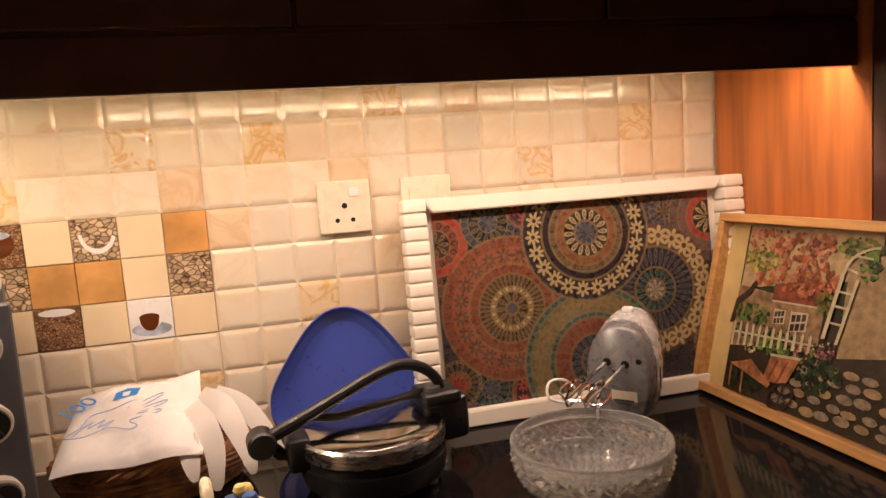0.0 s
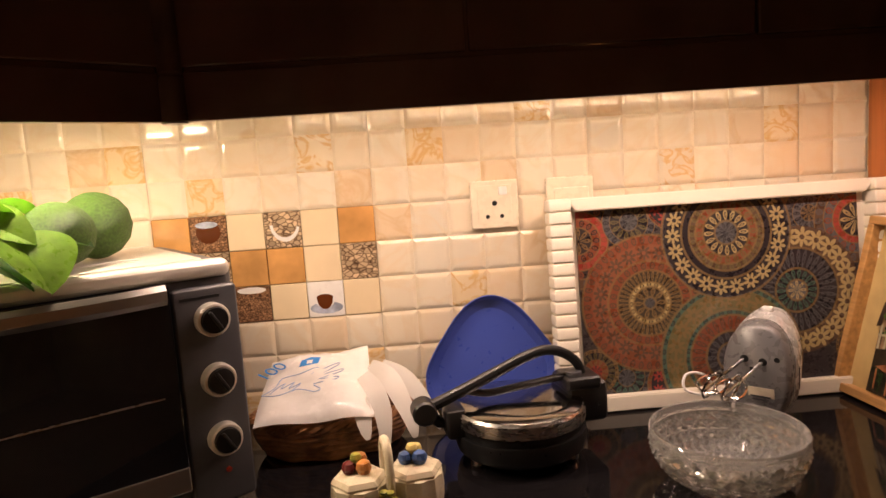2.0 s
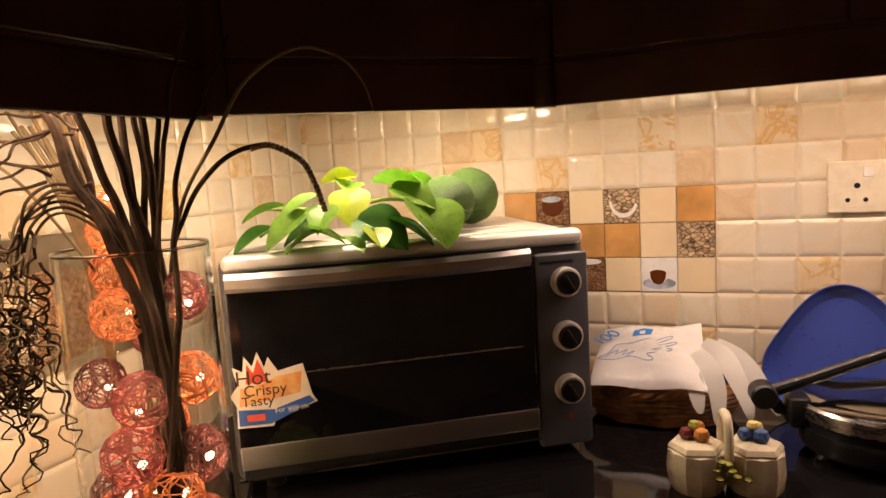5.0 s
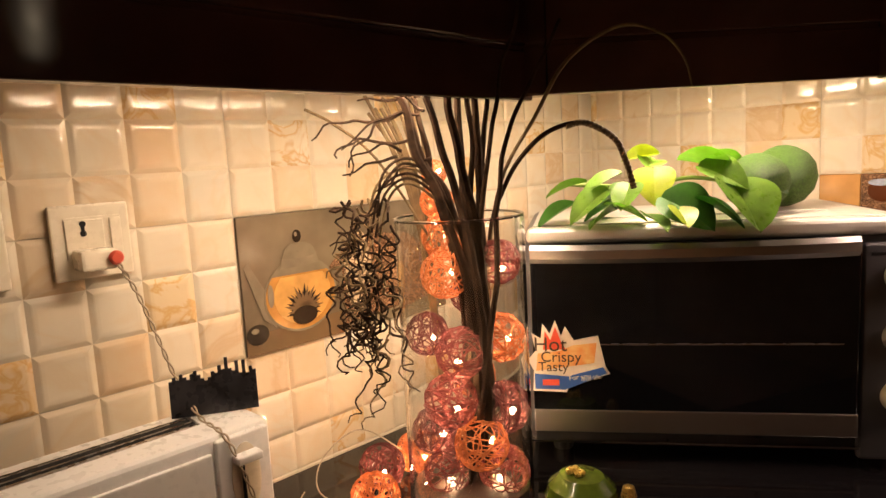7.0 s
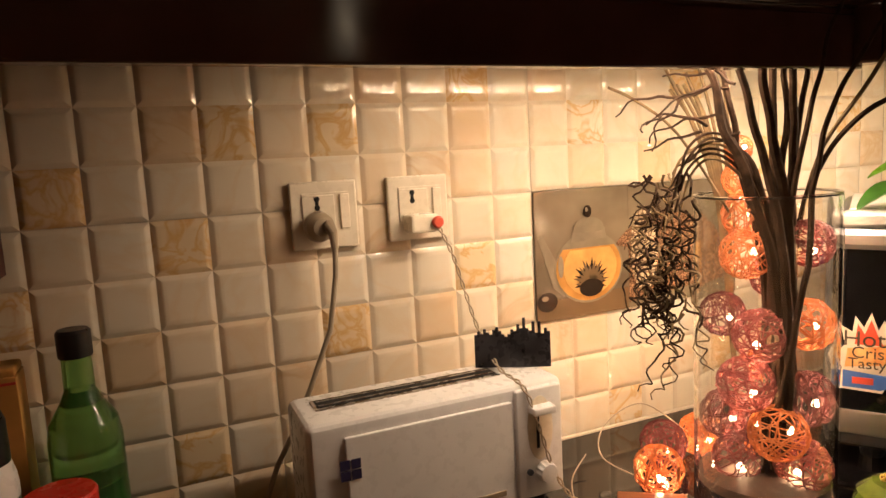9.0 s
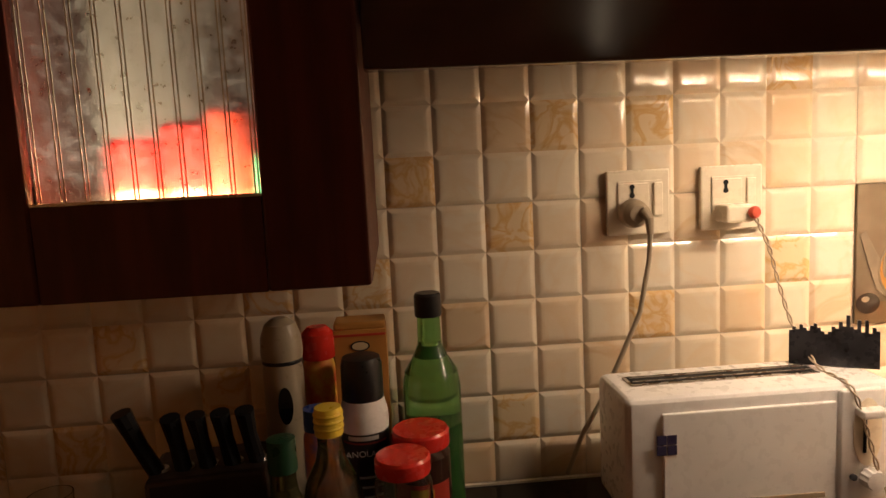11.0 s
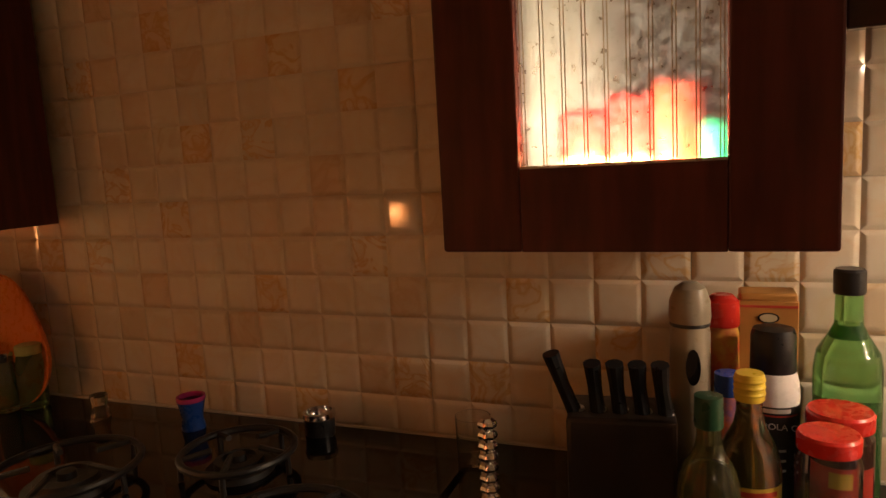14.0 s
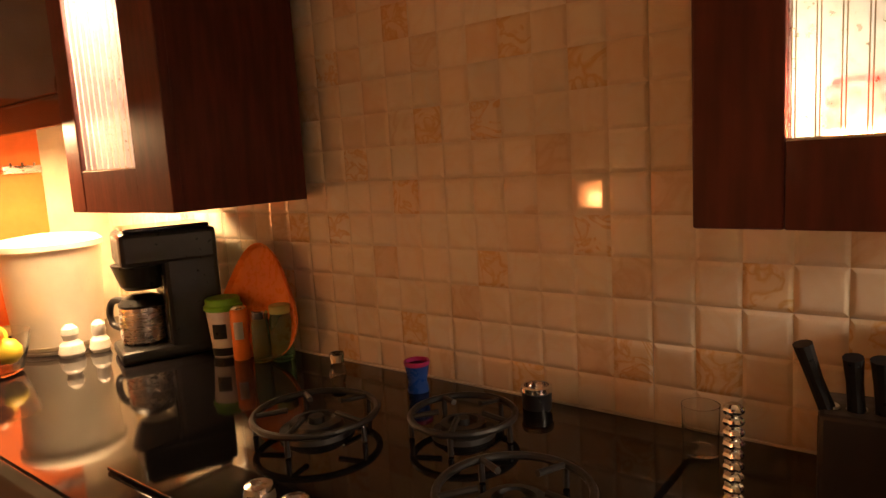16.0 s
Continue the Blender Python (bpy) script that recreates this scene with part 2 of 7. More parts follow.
GLASS = surface("clear_glass", (0.97, 0.98, 0.97), 0.03, var=0.0, bump=0.0, trans=1.0, ior=1.46, rvar=0.01)

# ---- structure ----
CTR = 0.90


def slab(name, sx, sy, sz, at, material, label, category="", bevel=0.0):
    ob = part(name, bm_box(sx, sy, sz, bevel=bevel), material)
    ob.location = at
    return tagged(ob, label, category or name.split("_")[0], kind="structure")


slab("floor", 4.0, 4.6, 0.1, (1.4, -1.9, -0.05), FLOOR, "beige tiled kitchen floor", "floor")
slab("ceiling", 4.0, 4.6, 0.1, (1.4, -1.9, 2.5), PAINT, "cream painted ceiling", "ceiling")
wall_north = slab("wall_north", 4.2, 0.12, 2.5, (1.4, 0.072, 1.25), GROUT, "tiled kitchen wall behind the counter", "wall")
wall_west = slab("wall_west", 0.12, 4.4, 2.5, (-0.072, -1.9, 1.25), GROUT, "tiled kitchen wall behind the hob and toaster", "wall")
slab("wall_south", 4.2, 0.12, 2.5, (1.4, -3.86, 1.25), PAINT, "cream painted wall lit by a warm lamp", "wall")
slab("wall_east", 0.12, 4.4, 2.5, (3.36, -1.9, 1.25), PAINT, "cream painted wall across the kitchen", "wall")
# orange wood partition closing the counter, with its dark front part
slab("partition_panel", 0.04, 0.345, 2.45, (1.822, -0.172, 1.225), ORANGEWOOD, "orange-brown wood veneer side panel", "panel")
slab("partition_front", 0.046, 0.30, 2.45, (1.825, -0.497, 1.225), WENGE, "dark laminate front of the side panel", "panel")

# black granite worktop, one L-shaped slab, and its upstands
worktop = part("worktop", bm_prism([(0.003, -0.003), (1.798, -0.003), (1.798, -0.62), (0.635, -0.62), (0.635, -3.785), (0.003, -3.785)], 0.035, Matrix.Translation((0, 0, CTR - 0.035)), 0.004), GRANITE)
tagged(worktop, "glossy black granite L-shaped kitchen worktop", "worktop", kind="structure")
base = part("base_cabinet_run", merged(bm_box(1.16, 0.54, 0.80, (1.21, -0.285, 0.455)), bm_box(0.56, 3.72, 0.80, (0.30, -1.90, 0.455))), WENGE)
tagged(base, "dark laminate base cabinets under the worktop", "cabinet", kind="structure")

# pale sealant line where the worktop meets the tiles
for at, sx, sy in (((0.90, -0.004, CTR + 0.0015), 1.79, 0.006), ((0.004, -1.90, CTR + 0.0015), 0.006, 3.76)):
    slab("sealant_trim", sx, sy, 0.003, at, GROUT, "pale sealant line along the worktop", "trim")

# ---- wall tiles: sheets of six by three pillowed squares ----


def tile_mesh(name, cols, rows, cw, ch, pick, mats, pillow=True):
    """Sheet in its xy plane, z outwards, origin at the lower left corner."""
    bm = bmesh.new()
    for c in range(cols):
        for r in range(rows):
            g = 0.0005
            x0, x1 = c * cw + g * (c == 0 or not pillow), (c + 1) * cw - g * (c == cols - 1 or not pillow)
            y0, y1 = r * ch + g * (r == 0 or not pillow), (r + 1) * ch - g * (r == rows - 1 or not pillow)
            if pillow:
                levels = [(0, 0.0016), (0.0018, 0.0024), (0.0048, 0.0039), (0.0078, 0.0047), (0.0105, 0.0051), (0.0122, 0.0051)]
            else:
                levels = [(0, 0.0), (0, 0.0030), (0.0004, 0.0040), (0.0012, 0.0045)]
            rings = []
            for i, z in levels:
                rings.append([bm.verts.new(p) for p in ((x0 + i, y0 + i, z), (x1 - i, y0 + i, z), (x1 - i, y1 - i, z), (x0 + i, y1 - i, z))])
            k = pick(c, r)
            for a, b in zip(rings, rings[1:]):
                for i in range(4):
                    f = bm.faces.new((a[i], a[(i + 1) % 4], b[(i + 1) % 4], b[i]))
                    f.material_index = k
            f = bm.faces.new(rings[-1])
            f.material_index = k
    me = mesh_of(name, bm, mats, 16)
    return me


TILEMATS = [CREAM, GOLD, TAN]
CW, CH = 0.0667, 0.0667


def pick_a(c, r):
    return 1 if (c, r) in ((1, 1), (4, 2)) else 2 if (c, r) == (3, 0) else 0


def pick_b(c, r):
    return 1 if (c, r) in ((2, 0), (5, 1)) else 2 if (c, r) in ((0, 2), (4, 1)) else 0


def pick_c(c, r):
    return 1 if (c, r) in ((1, 0), (4, 1)) else 2 if (c, r) in ((2, 2), (5, 0)) else 0


SHEETS = [tile_mesh("tile", 6, 3, CW, CH, p, TILEMATS) for p in (pick_a, pick_b, pick_c)]
WSHEETS = [tile_mesh("tile", 6, 3, 0.0655, CH, p, TILEMATS) for p in (pick_a, pick_b, pick_c)]


def put_tile(me, wall, m):
    ob = new("tile", me)
    ob.parent = wall
    ob.matrix_parent_inverse = wall.matrix_basis.inverted()
    ob.matrix_basis = m
    return ob


UPN = Matrix(((1, 0, 0, 0), (0, 0, -1, 0), (0, 1, 0, 0), (0, 0, 0, 1)))
UPW = Matrix(((0, 0, 1, 0), (1, 0, 0, 0), (0, 1, 0, 0), (0, 0, 0, 1)))


def on_north(x, z):
    return Matrix.Translation((x, 0.011, z)) @ UPN


def on_west(y, z):
    return Matrix.Translation((-0.011, y, z)) @ UPW


wall_north.matrix_world = wall_north.matrix_basis.copy()
wall_west.matrix_world = wall_west.matrix_basis.copy()

# ---- upper cabinets ----


def upper_run(name, length, label):
    """Wall cabinets seen from below: origin at the lip's left end, length along x, front towards -y."""
    t = thing(name, Matrix.Identity(4), label, "cabinet")
    part("body", bm_box(length, 0.30, 0.80, (length / 2, 0.155, 0.45)), WENGE, t)
    part("pelmet", bm_box(length, 0.018, 0.062, (length / 2, 0.009, 0.031), 0.002), WENGE, t, "dark lower lip hiding a lamp strip")
    n = max(1, round(length / 0.42))
    w = length / n
    for i in range(n):
        part("door", bm_box(w - 0.004, 0.019, 0.78, (w * (i + 0.5), 0.0065, 0.458), 0.003), WENGE, t)
    return t


a = upper_run("wall_cabinet", 1.155, "glossy dark wenge wall cabinets over the counter")
a.matrix_world = pose(0.643, -0.325, 1.43)
b = upper_run("wall_cabinet", 0.455, "glossy dark corner wall cabinet set diagonally")
b.matrix_world = pose(0.318, -0.643, 1.43, 0, 0, 44.4)
c = upper_run("wall_cabinet", 0.925, "glossy dark wenge wall cabinets above the toaster")
c.matrix_world = pose(0.315, -1.572, 1.423, 0, 0, 90)
POSTM = surface("lacquered_dark_post", (0.050, 0.026, 0.020), 0.11, var=0.2, bump=0.0, rvar=0.03)
for at in ((0.645, -0.322), (0.316, -0.645)):
    p = part("corner_post", bm_lathe([(0.016, 0), (0.018, 0.003), (0.018, 0.058), (0.0168, 0.060), (0.0168, 0.064), (0.018, 0.066), (0.018, 0.84), (0.016, 0.844)], 32), POSTM)
    p.location = (*at, 1.428)
    tagged(p, "rounded glossy dark corner post between cabinets", "post", kind="structure")

# lamp tape with small bright beads behind each lip
LEDBEAD = surface("lit_tape_bead", (1.0, 0.85, 0.6), 0.4, emit=(1.0, 0.72, 0.42), power=34.0, bump=0)


def lamp_tape(length, m):
    t = tagged(new("lamp_tape"), "tape of small warm lamp beads under the cabinets", "lamp", kind="structure")
    t.empty_display_size = 0.05
    t.matrix_world = m
    part("tape", bm_box(length, 0.010, 0.002, (0, 0, 0.003)), WHITEP, t)
    n = int(length / 0.0165)
    beads = part("bead_row", merged(*[bm_box(0.0065, 0.005, 0.007, (length * ((i + 0.5) / n - 0.5), 0, -0.0015)) for i in range(n)]), LEDBEAD, t)
    beads["kind"] = "stuff"


lamp_tape(1.10, pose(1.22, -0.262, 1.474))
lamp_tape(0.30, pose(0.390, -0.385, 1.474, 0, 0, 44.4))
lamp_tape(0.50, pose(0.245, -0.90, 1.474, 0, 0, 90))

FLUTED = surface("fluted_cabinet_glass", (0.92, 0.93, 0.90), 0.36, var=0.06, scale=30, bump=0.25, bscale=120, trans=1.0, ior=1.12, rvar=0.15)
SHELF = surface("pale_cabinet_interior", (0.52, 0.46, 0.37), 0.5)
RED = surface("red_plastic", (0.62, 0.03, 0.02), 0.25, bump=0.01)
ORANGE = surface("orange_plastic", (0.80, 0.22, 0.03), 0.35, bump=0.02)
GREENP = surface("green_plastic", (0.03, 0.36, 0.17), 0.35)
YELLOW = surface("yellow_plastic", (0.72, 0.52, 0.05), 0.35)


def glazed_cabinet(name, width, gx0, gx1, gz0, label):
    """Framed glass door on a lit wall cabinet; origin at lower left of the front, width along x, front -y."""
    t = thing(name, Matrix.Identity(4), label, "cabinet")
    h = 1.1
    part("side_panel", bm_box(0.018, 0.29, h, (0.009, 0.165, h / 2), 0.001), MAHOG, t)
    part("side_panel", bm_box(0.018, 0.29, h, (width - 0.009, 0.165, h / 2), 0.001), MAHOG, t)
    part("bottom_panel", bm_box(width - 0.036, 0.29, 0.018, (width / 2, 0.165, 0.012)), MAHOG, t)
    part("back_panel", bm_box(width - 0.036, 0.006, h - 0.02, (width / 2, 0.303, h / 2)), SHELF, t)
    part("shelf", bm_box(width - 0.040, 0.20, 0.012, (width / 2, 0.19, 0.50)), SHELF, t)
    d = part("door", bm_box(gx0, 0.022, h, (gx0 / 2, 0.011, h / 2), 0.003), MAHOG, t)
    part("door_stile", bm_box(width - gx1, 0.022, h, ((width + gx1) / 2, 0.011, h / 2), 0.003), MAHOG, t)
    part("door_rail", bm_box(gx1 - gx0, 0.020, gz0, ((gx0 + gx1) / 2, 0.011, gz0 / 2), 0.001), MAHOG, t)
    part("door_rail", bm_box(gx1 - gx0, 0.020, 0.1, ((gx0 + gx1) / 2, 0.011, h - 0.05), 0.001), MAHOG, t)
    g = part("glass_pane", bm_box(gx1 - gx0, 0.004, h - 0.1 - gz0, ((gx0 + gx1) / 2, 0.012, (gz0 + h - 0.1) / 2)), FLUTED, t, "ribbed and dusty glass pane")
    g.visible_shadow = False
    n = 9
    for i in range(n + 1):
        x = gx0 + 0.004 + (gx1 - gx0 - 0.008) * i / n
        for dx in (-0.0016, 0.0016):
            part("glass_rib", bm_box(0.0011, 0.0006, h - 0.1 - gz0 - 0.004, (x + dx, 0.0096, (gz0 + h - 0.1) / 2)), IVORYP, g)
    part("door_bead", bm_box(gx1 - gx0, 0.004, 0.003, ((gx0 + gx1) / 2, 0.004, gz0 + 0.001)), STEEL, t)
    return t


gc = glazed_cabinet("glazed_cabinet", 0.343, 0.080, 0.259, 0.078, "dark mahogany wall cabinet with a lit glass door")
gc.matrix_world = pose(0.335, -1.918, 1.247, 0, 0, 90)
g2 = glazed_cabinet("glazed_cabinet", 0.405, 0.065, 0.285, 0.085, "dark wall cabinet with a glowing glass door beside the hob")
g2.matrix_world = pose(0.335, -3.235, 1.258, 0, 0, 90)
end_run = upper_run("wall_cabinet", 0.54, "dark wall cabinets over the lit corner")
end_run.matrix_world = pose(0.315, -3.78, 1.45, 0, 0, 90)


CORAL = surface("coral_plastic", (0.68, 0.07, 0.03), 0.35)
PEACH = surface("peach_plastic", (0.74, 0.42, 0.22), 0.4)


def jar_in(at, r, body, lid, bodym, lidm, label):
    t = thing("storage_jar", pose(*at), label, "container", "containers behind the glass")
    part("body", bm_lathe([(0, 0), (r * 0.88, 0), (r * 0.92, 0.005), (r * 0.92, body), (0, body)], 24), bodym, t)
    part("lid", bm_lathe([(r * 0.96, body - 0.004), (r, body), (r, body + lid - 0.006), (r * 0.9, body + lid), (0, body + lid + 0.002)], 24), lidm, t)


jar_in((0.20, -1.742, 1.268), 0.033, 0.066, 0.062, PEACH, RED, "peach plastic jar with a tall red lid behind glass")
jar_in((0.20, -1.800, 1.268), 0.027, 0.068, 0.046, PEACH, RED, "peach plastic jar with a red lid behind glass")
jar_in((0.17, -1.770, 1.268), 0.030, 0.070, 0.040, PEACH, RED, "peach plastic jar with a red lid behind glass")
jar_in((0.21, -1.700, 1.268), 0.030, 0.060, 0.078, PEACH, CORAL, "peach plastic jar with a coral-red lid behind glass")
jar_in((0.24, -1.655, 1.268), 0.026, 0.050, 0.044, YELLOW, GREENP, "yellow pot with a green lid behind cabinet glass")

# ---- printed tiles ----
MOTIF = tile_mesh("tile", 6, 3, CW, CH, lambda c, r: {(0, 2): 1, (1, 2): 2, (2, 2): 0, (3, 2): 3, (4, 2): 0, (5, 2): 1, (0, 1): 0, (1, 1): 3, (2, 1): 1, (3, 1): 1, (4, 1): 0, (5, 1): 3, (0, 0): 1, (1, 0): 0, (2, 0): 2, (3, 0): 0, (4, 0): 4, (5, 0): 0}[(c, r)], [PLAIN, WOODTILE, BEANS, LIGHTBEANS, WHITEP], False)
motif = put_tile(MOTIF, wall_north, on_north(0.473, 1.09))
COFFEE = surface("coffee_print", (0.10, 0.028, 0.008), 0.12, bump=0.0)
CUPBLUE = surface("blue_grey_print", (0.38, 0.42, 0.52), 0.12, var=0.35, scale=60, bump=0.0)


def disc2(cx, cy, rx, ry, a0=0.0, a1=360.0, n=28):
    return [(cx + rx * math.cos(radians(a0 + (a1 - a0) * i / n)), cy + ry * math.sin(radians(a0 + (a1 - a0) * i / n))) for i in range(n + (a1 - a0 < 359))]


def flat(name, outline, material, parent, z, m=None, label=""):
    """A printed shape: a film 0.4 mm thick on a flat thing's face (its xy plane)."""
    ob = part(name, bm_prism(outline, 0.0004, Matrix.Translation((0, 0, z))), material, parent, label, smooth=0)
    return ob


# cup on its saucer, and the cup rims of the bean pictures
cx, cy = 4.5 * CW, 0.5 * CH
flat("printed_cup", disc2(cx, cy - 0.016, 0.030, 0.011), CUPBLUE, motif, 0.0046)
flat("printed_cup", disc2(cx - 0.002, cy + 0.003, 0.019, 0.020, 180, 360) + disc2(cx - 0.002, cy + 0.006, 0.021, 0.010, 0, 180), WHITEP, motif, 0.0051)
flat("printed_cup", disc2(cx - 0.002, cy - 0.001, 0.014, 0.017, 180, 360) + disc2(cx - 0.002, cy + 0.004, 0.015, 0.006, 0, 180), COFFEE, motif, 0.0056)
cx, cy = 3.5 * CW, 2.5 * CH
flat("printed_cup", disc2(cx + 0.004, cy + 0.012, 0.027, 0.034, 185, 345) + list(reversed(disc2(cx + 0.004, cy + 0.012, 0.022, 0.026, 185, 345))), WHITEP, motif, 0.0046)
cx, cy = 2.5 * CW, 0.5 * CH
flat("printed_cup", disc2(cx, cy + 0.026, 0.026, 0.006), WHITEP, motif, 0.0046)
cx, cy = 1.5 * CW, 2.5 * CH
flat("printed_cup", disc2(cx, cy + 0.004, 0.022, 0.020), COFFEE, motif, 0.0046)
flat("printed_cup", disc2(cx - 0.002, cy + 0.018, 0.02, 0.006), CUPBLUE, motif, 0.0051)

# teapot picture tile
SEPIA = surface("sepia_print", (0.10, 0.072, 0.045), 0.14, var=0.5, scale=6, bump=0.0, col2=(0.26, 0.20, 0.13))
TABLEP = surface("brown_table_print", (0.16, 0.10, 0.05), 0.14, bump=0.0)
AMBER = surface("amber_tea_print", (0.50, 0.24, 0.06), 0.12, var=0.25, scale=20, bump=0.0)
PALEP = surface("pale_glass_print", (0.24, 0.19, 0.13), 0.12, var=0.15, scale=30, bump=0.0)
DARKP = surface("dark_print", (0.025, 0.016, 0.010), 0.14, bump=0.0)
tea = put_tile(mesh_of("tile", bm_box(0.399, 0.199, 0.005, (0.2, 0.1, 0.004), 0.0008), SEPIA), wall_west, on_west(-0.908, 1.09))
Z0 = 0.0066
PALEGL = surface("grey_glass_print", (0.225, 0.180, 0.120), 0.12, var=0.10, scale=40, bump=0.0)
HONEY = surface("honey_tea_print", (0.62, 0.34, 0.10), 0.12, var=0.2, scale=26, bump=0.0)
flat("printed_table", [(0.0, 0.0), (0.172, 0.0), (0.172, 0.036), (0.0, 0.030)], TABLEP, tea, Z0)
flat("printed_teapot", [(0.004, 0.128), (0.012, 0.134), (0.052, 0.062), (0.050, 0.034), (0.030, 0.050)], PALEP, tea, Z0 + 0.0008)
flat("printed_teapot", disc2(0.096, 0.076, 0.064, 0.056), PALEGL, tea, Z0 + 0.0012)
flat("printed_teapot", disc2(0.096, 0.076, 0.061, 0.052, 142, 398, 30), AMBER, tea, Z0 + 0.0016)
flat("printed_teapot", disc2(0.098, 0.076, 0.050, 0.044, 138, 402, 30), HONEY, tea, Z0 + 0.0020)
flat("printed_teapot", disc2(0.043, 0.082, 0.005, 0.017), PALEP, tea, Z0 + 0.0024)
flat("printed_lid", [(0.062, 0.118), (0.130, 0.120), (0.126, 0.136), (0.066, 0.134)], PALEP, tea, Z0 + 0.0020)
flat("printed_lid", disc2(0.096, 0.136, 0.031, 0.005), PALEGL, tea, Z0 + 0.0024)
flat("printed_lid", disc2(0.096, 0.138, 0.028, 0.017, 0, 180), PALEGL, tea, Z0 + 0.0022)
flat("printed_lid", disc2(0.094, 0.164, 0.0075, 0.0095), DARKP, tea, Z0 + 0.0026)
flat("printed_lid", disc2(0.092, 0.167, 0.0025, 0.0035), PALEP, tea, Z0 + 0.0030)
# the open tea flower: pointed leaves fanning from a dark heart
for i in range(26):
    a = radians(-18 + 216 * i / 25)
    ln_ = (0.040, 0.030, 0.036)[i % 3] * (0.80 + 0.2 * math.sin(a))
    cxx, cyy = 0.098, 0.052
    flat("printed_tea_leaf", [(cxx - 0.0032 * math.sin(a), cyy + 0.0032 * math.cos(a)), (cxx + ln_ * 0.6 * math.cos(a) - 0.0030 * math.sin(a), cyy + ln_ * 0.6 * math.sin(a) + 0.003 * math.cos(a)), (cxx + ln_ * 1.05 * math.cos(a), cyy + ln_ * math.sin(a)), (cxx + ln_ * 0.6 * math.cos(a) + 0.0030 * math.sin(a), cyy + ln_ * 0.6 * math.sin(a) - 0.003 * math.cos(a)), (cxx + 0.0032 * math.sin(a), cyy - 0.0032 * math.cos(a))], (DARKP, TABLEP)[i % 2], tea, Z0 + 0.0024 + 0.0005 * (i % 2))
flat("printed_tea_leaf", disc2(0.098, 0.044, 0.022, 0.014), DARKP, tea, Z0 + 0.0034)
flat("printed_cup", disc2(0.018, 0.030, 0.018, 0.015), DARKP, tea, Z0 + 0.0012)
flat("printed_cup", disc2(0.014, 0.036, 0.006, 0.004), PALEGL, tea, Z0 + 0.0017)
flat("printed_beans", [(0.174, 0.001), (0.398, 0.001), (0.398, 0.198), (0.174, 0.198)], SEPIA, tea, Z0)
flat("printed_beans", [(0.174, 0.010)] + disc2(0.250, 0.060, 0.120, 0.090, -20, 150) + [(0.174, 0.10)], BEANS, tea, Z0 + 0.0008)
flat("printed_beans", disc2(0.205, 0.095, 0.028, 0.070), LIGHTBEANS, tea, Z0 + 0.0013)

# ---- sockets and switches ----
REDK = surface("coral_red_plastic", (0.62, 0.10, 0.06), 0.4)
HOLE = surface("socket_slot", (0.004, 0.004, 0.004), 0.8, bump=0)


def plate(name, m, label, category):
    t = thing(name, m, label, category)
    part("plate", bm_box(0.087, 0.087, 0.009, (0, 0, 0.0045), 0.0025), IVORYP, t)
    return t


def face_north(x, z):
    return Matrix.Translation((x, 0.005, z)) @ UPN


def face_west(y, z):
    return Matrix.Translation((-0.005, y, z)) @ UPW


s = plate("wall_socket", face_north(1.0935, 1.277), "ivory three-pin wall socket with a small rocker switch", "socket")
part("rocker", bm_box(0.015, 0.015, 0.004, (0.016, 0.024, 0.0105), 0.001), WHITEP, s)
part("insert_frame", bm_box(0.062, 0.070, 0.0015, (0, 0, 0.0092), 0.0005), IVORYP, s)
for x, y, r in ((0, 0.002, 0.0048), (-0.0135, -0.022, 0.0038), (0.0125, -0.022, 0.0038)):
    part("pin_hole", bm_lathe([(r, 0), (r, 0.0008), (0, 0.0008)], 20, (x, y, 0.0099)), HOLE, s)
s = plate("wall_switch", face_north(1.2335, 1.275), "ivory single rocker wall switch above the tray", "switch")
part("rocker", bm_box(0.064, 0.044, 0.004, (0.002, 0.002, 0.0105), 0.0015), IVORYP, s)


def switched_socket(y, z):
    t = plate("wall_socket", face_west(y, z), "ivory switched wall socket with a plug in it", "socket")
    part("insert_frame", bm_box(0.062, 0.050, 0.0016, (0.002, 0.004, 0.0092), 0.0005), IVORYP, t)
    part("rocker", bm_box(0.013, 0.044, 0.004, (0.026, 0.004, 0.0108), 0.001, rot=(0, 8, 0)), IVORYP, t)
    part("socket_face", bm_box(0.042, 0.044, 0.003, (-0.008, 0.004, 0.0102), 0.001), IVORYP, t)
    for dy in (0.010, 0.021):
        part("pin_slot", bm_lathe([(0.0036, 0), (0.0036, 0.0006), (0, 0.0006)], 16, (-0.010, dy, 0.0118)), HOLE, t)
    part("pin_slot", bm_box(0.004, 0.012, 0.0008, (-0.010, 0.015, 0.0119)), HOLE, t)
    return t


switched_socket(-1.2245, 1.2815)
switched_socket(-1.0945, 1.2815)
CABLE = surface("grey_cable", (0.36, 0.30, 0.22), 0.5)
BEIGEP = surface("beige_plug_plastic", (0.34, 0.27, 0.19), 0.4)
plug = thing("power_plug", pose(0.008, -1.236, 1.268), "beige power plug with its cable hanging behind the toaster", "plug")
part("plug_body", bm_lathe([(0.018, 0), (0.020, 0.006), (0.018, 0.018), (0.011, 0.026), (0, 0.028)], 24), BEIGEP, plug).matrix_local = pose(0, 0, 0, 0, 90, 0)
part("strain_relief", bm_tube([(0.016, 0.004, 0), (0.030, 0.008, 0.002), (0.036, 0.010, -0.006), (0.037, 0.011, -0.026)], [0.008, 0.008, 0.006, 0.0045], 12), BEIGEP, plug)
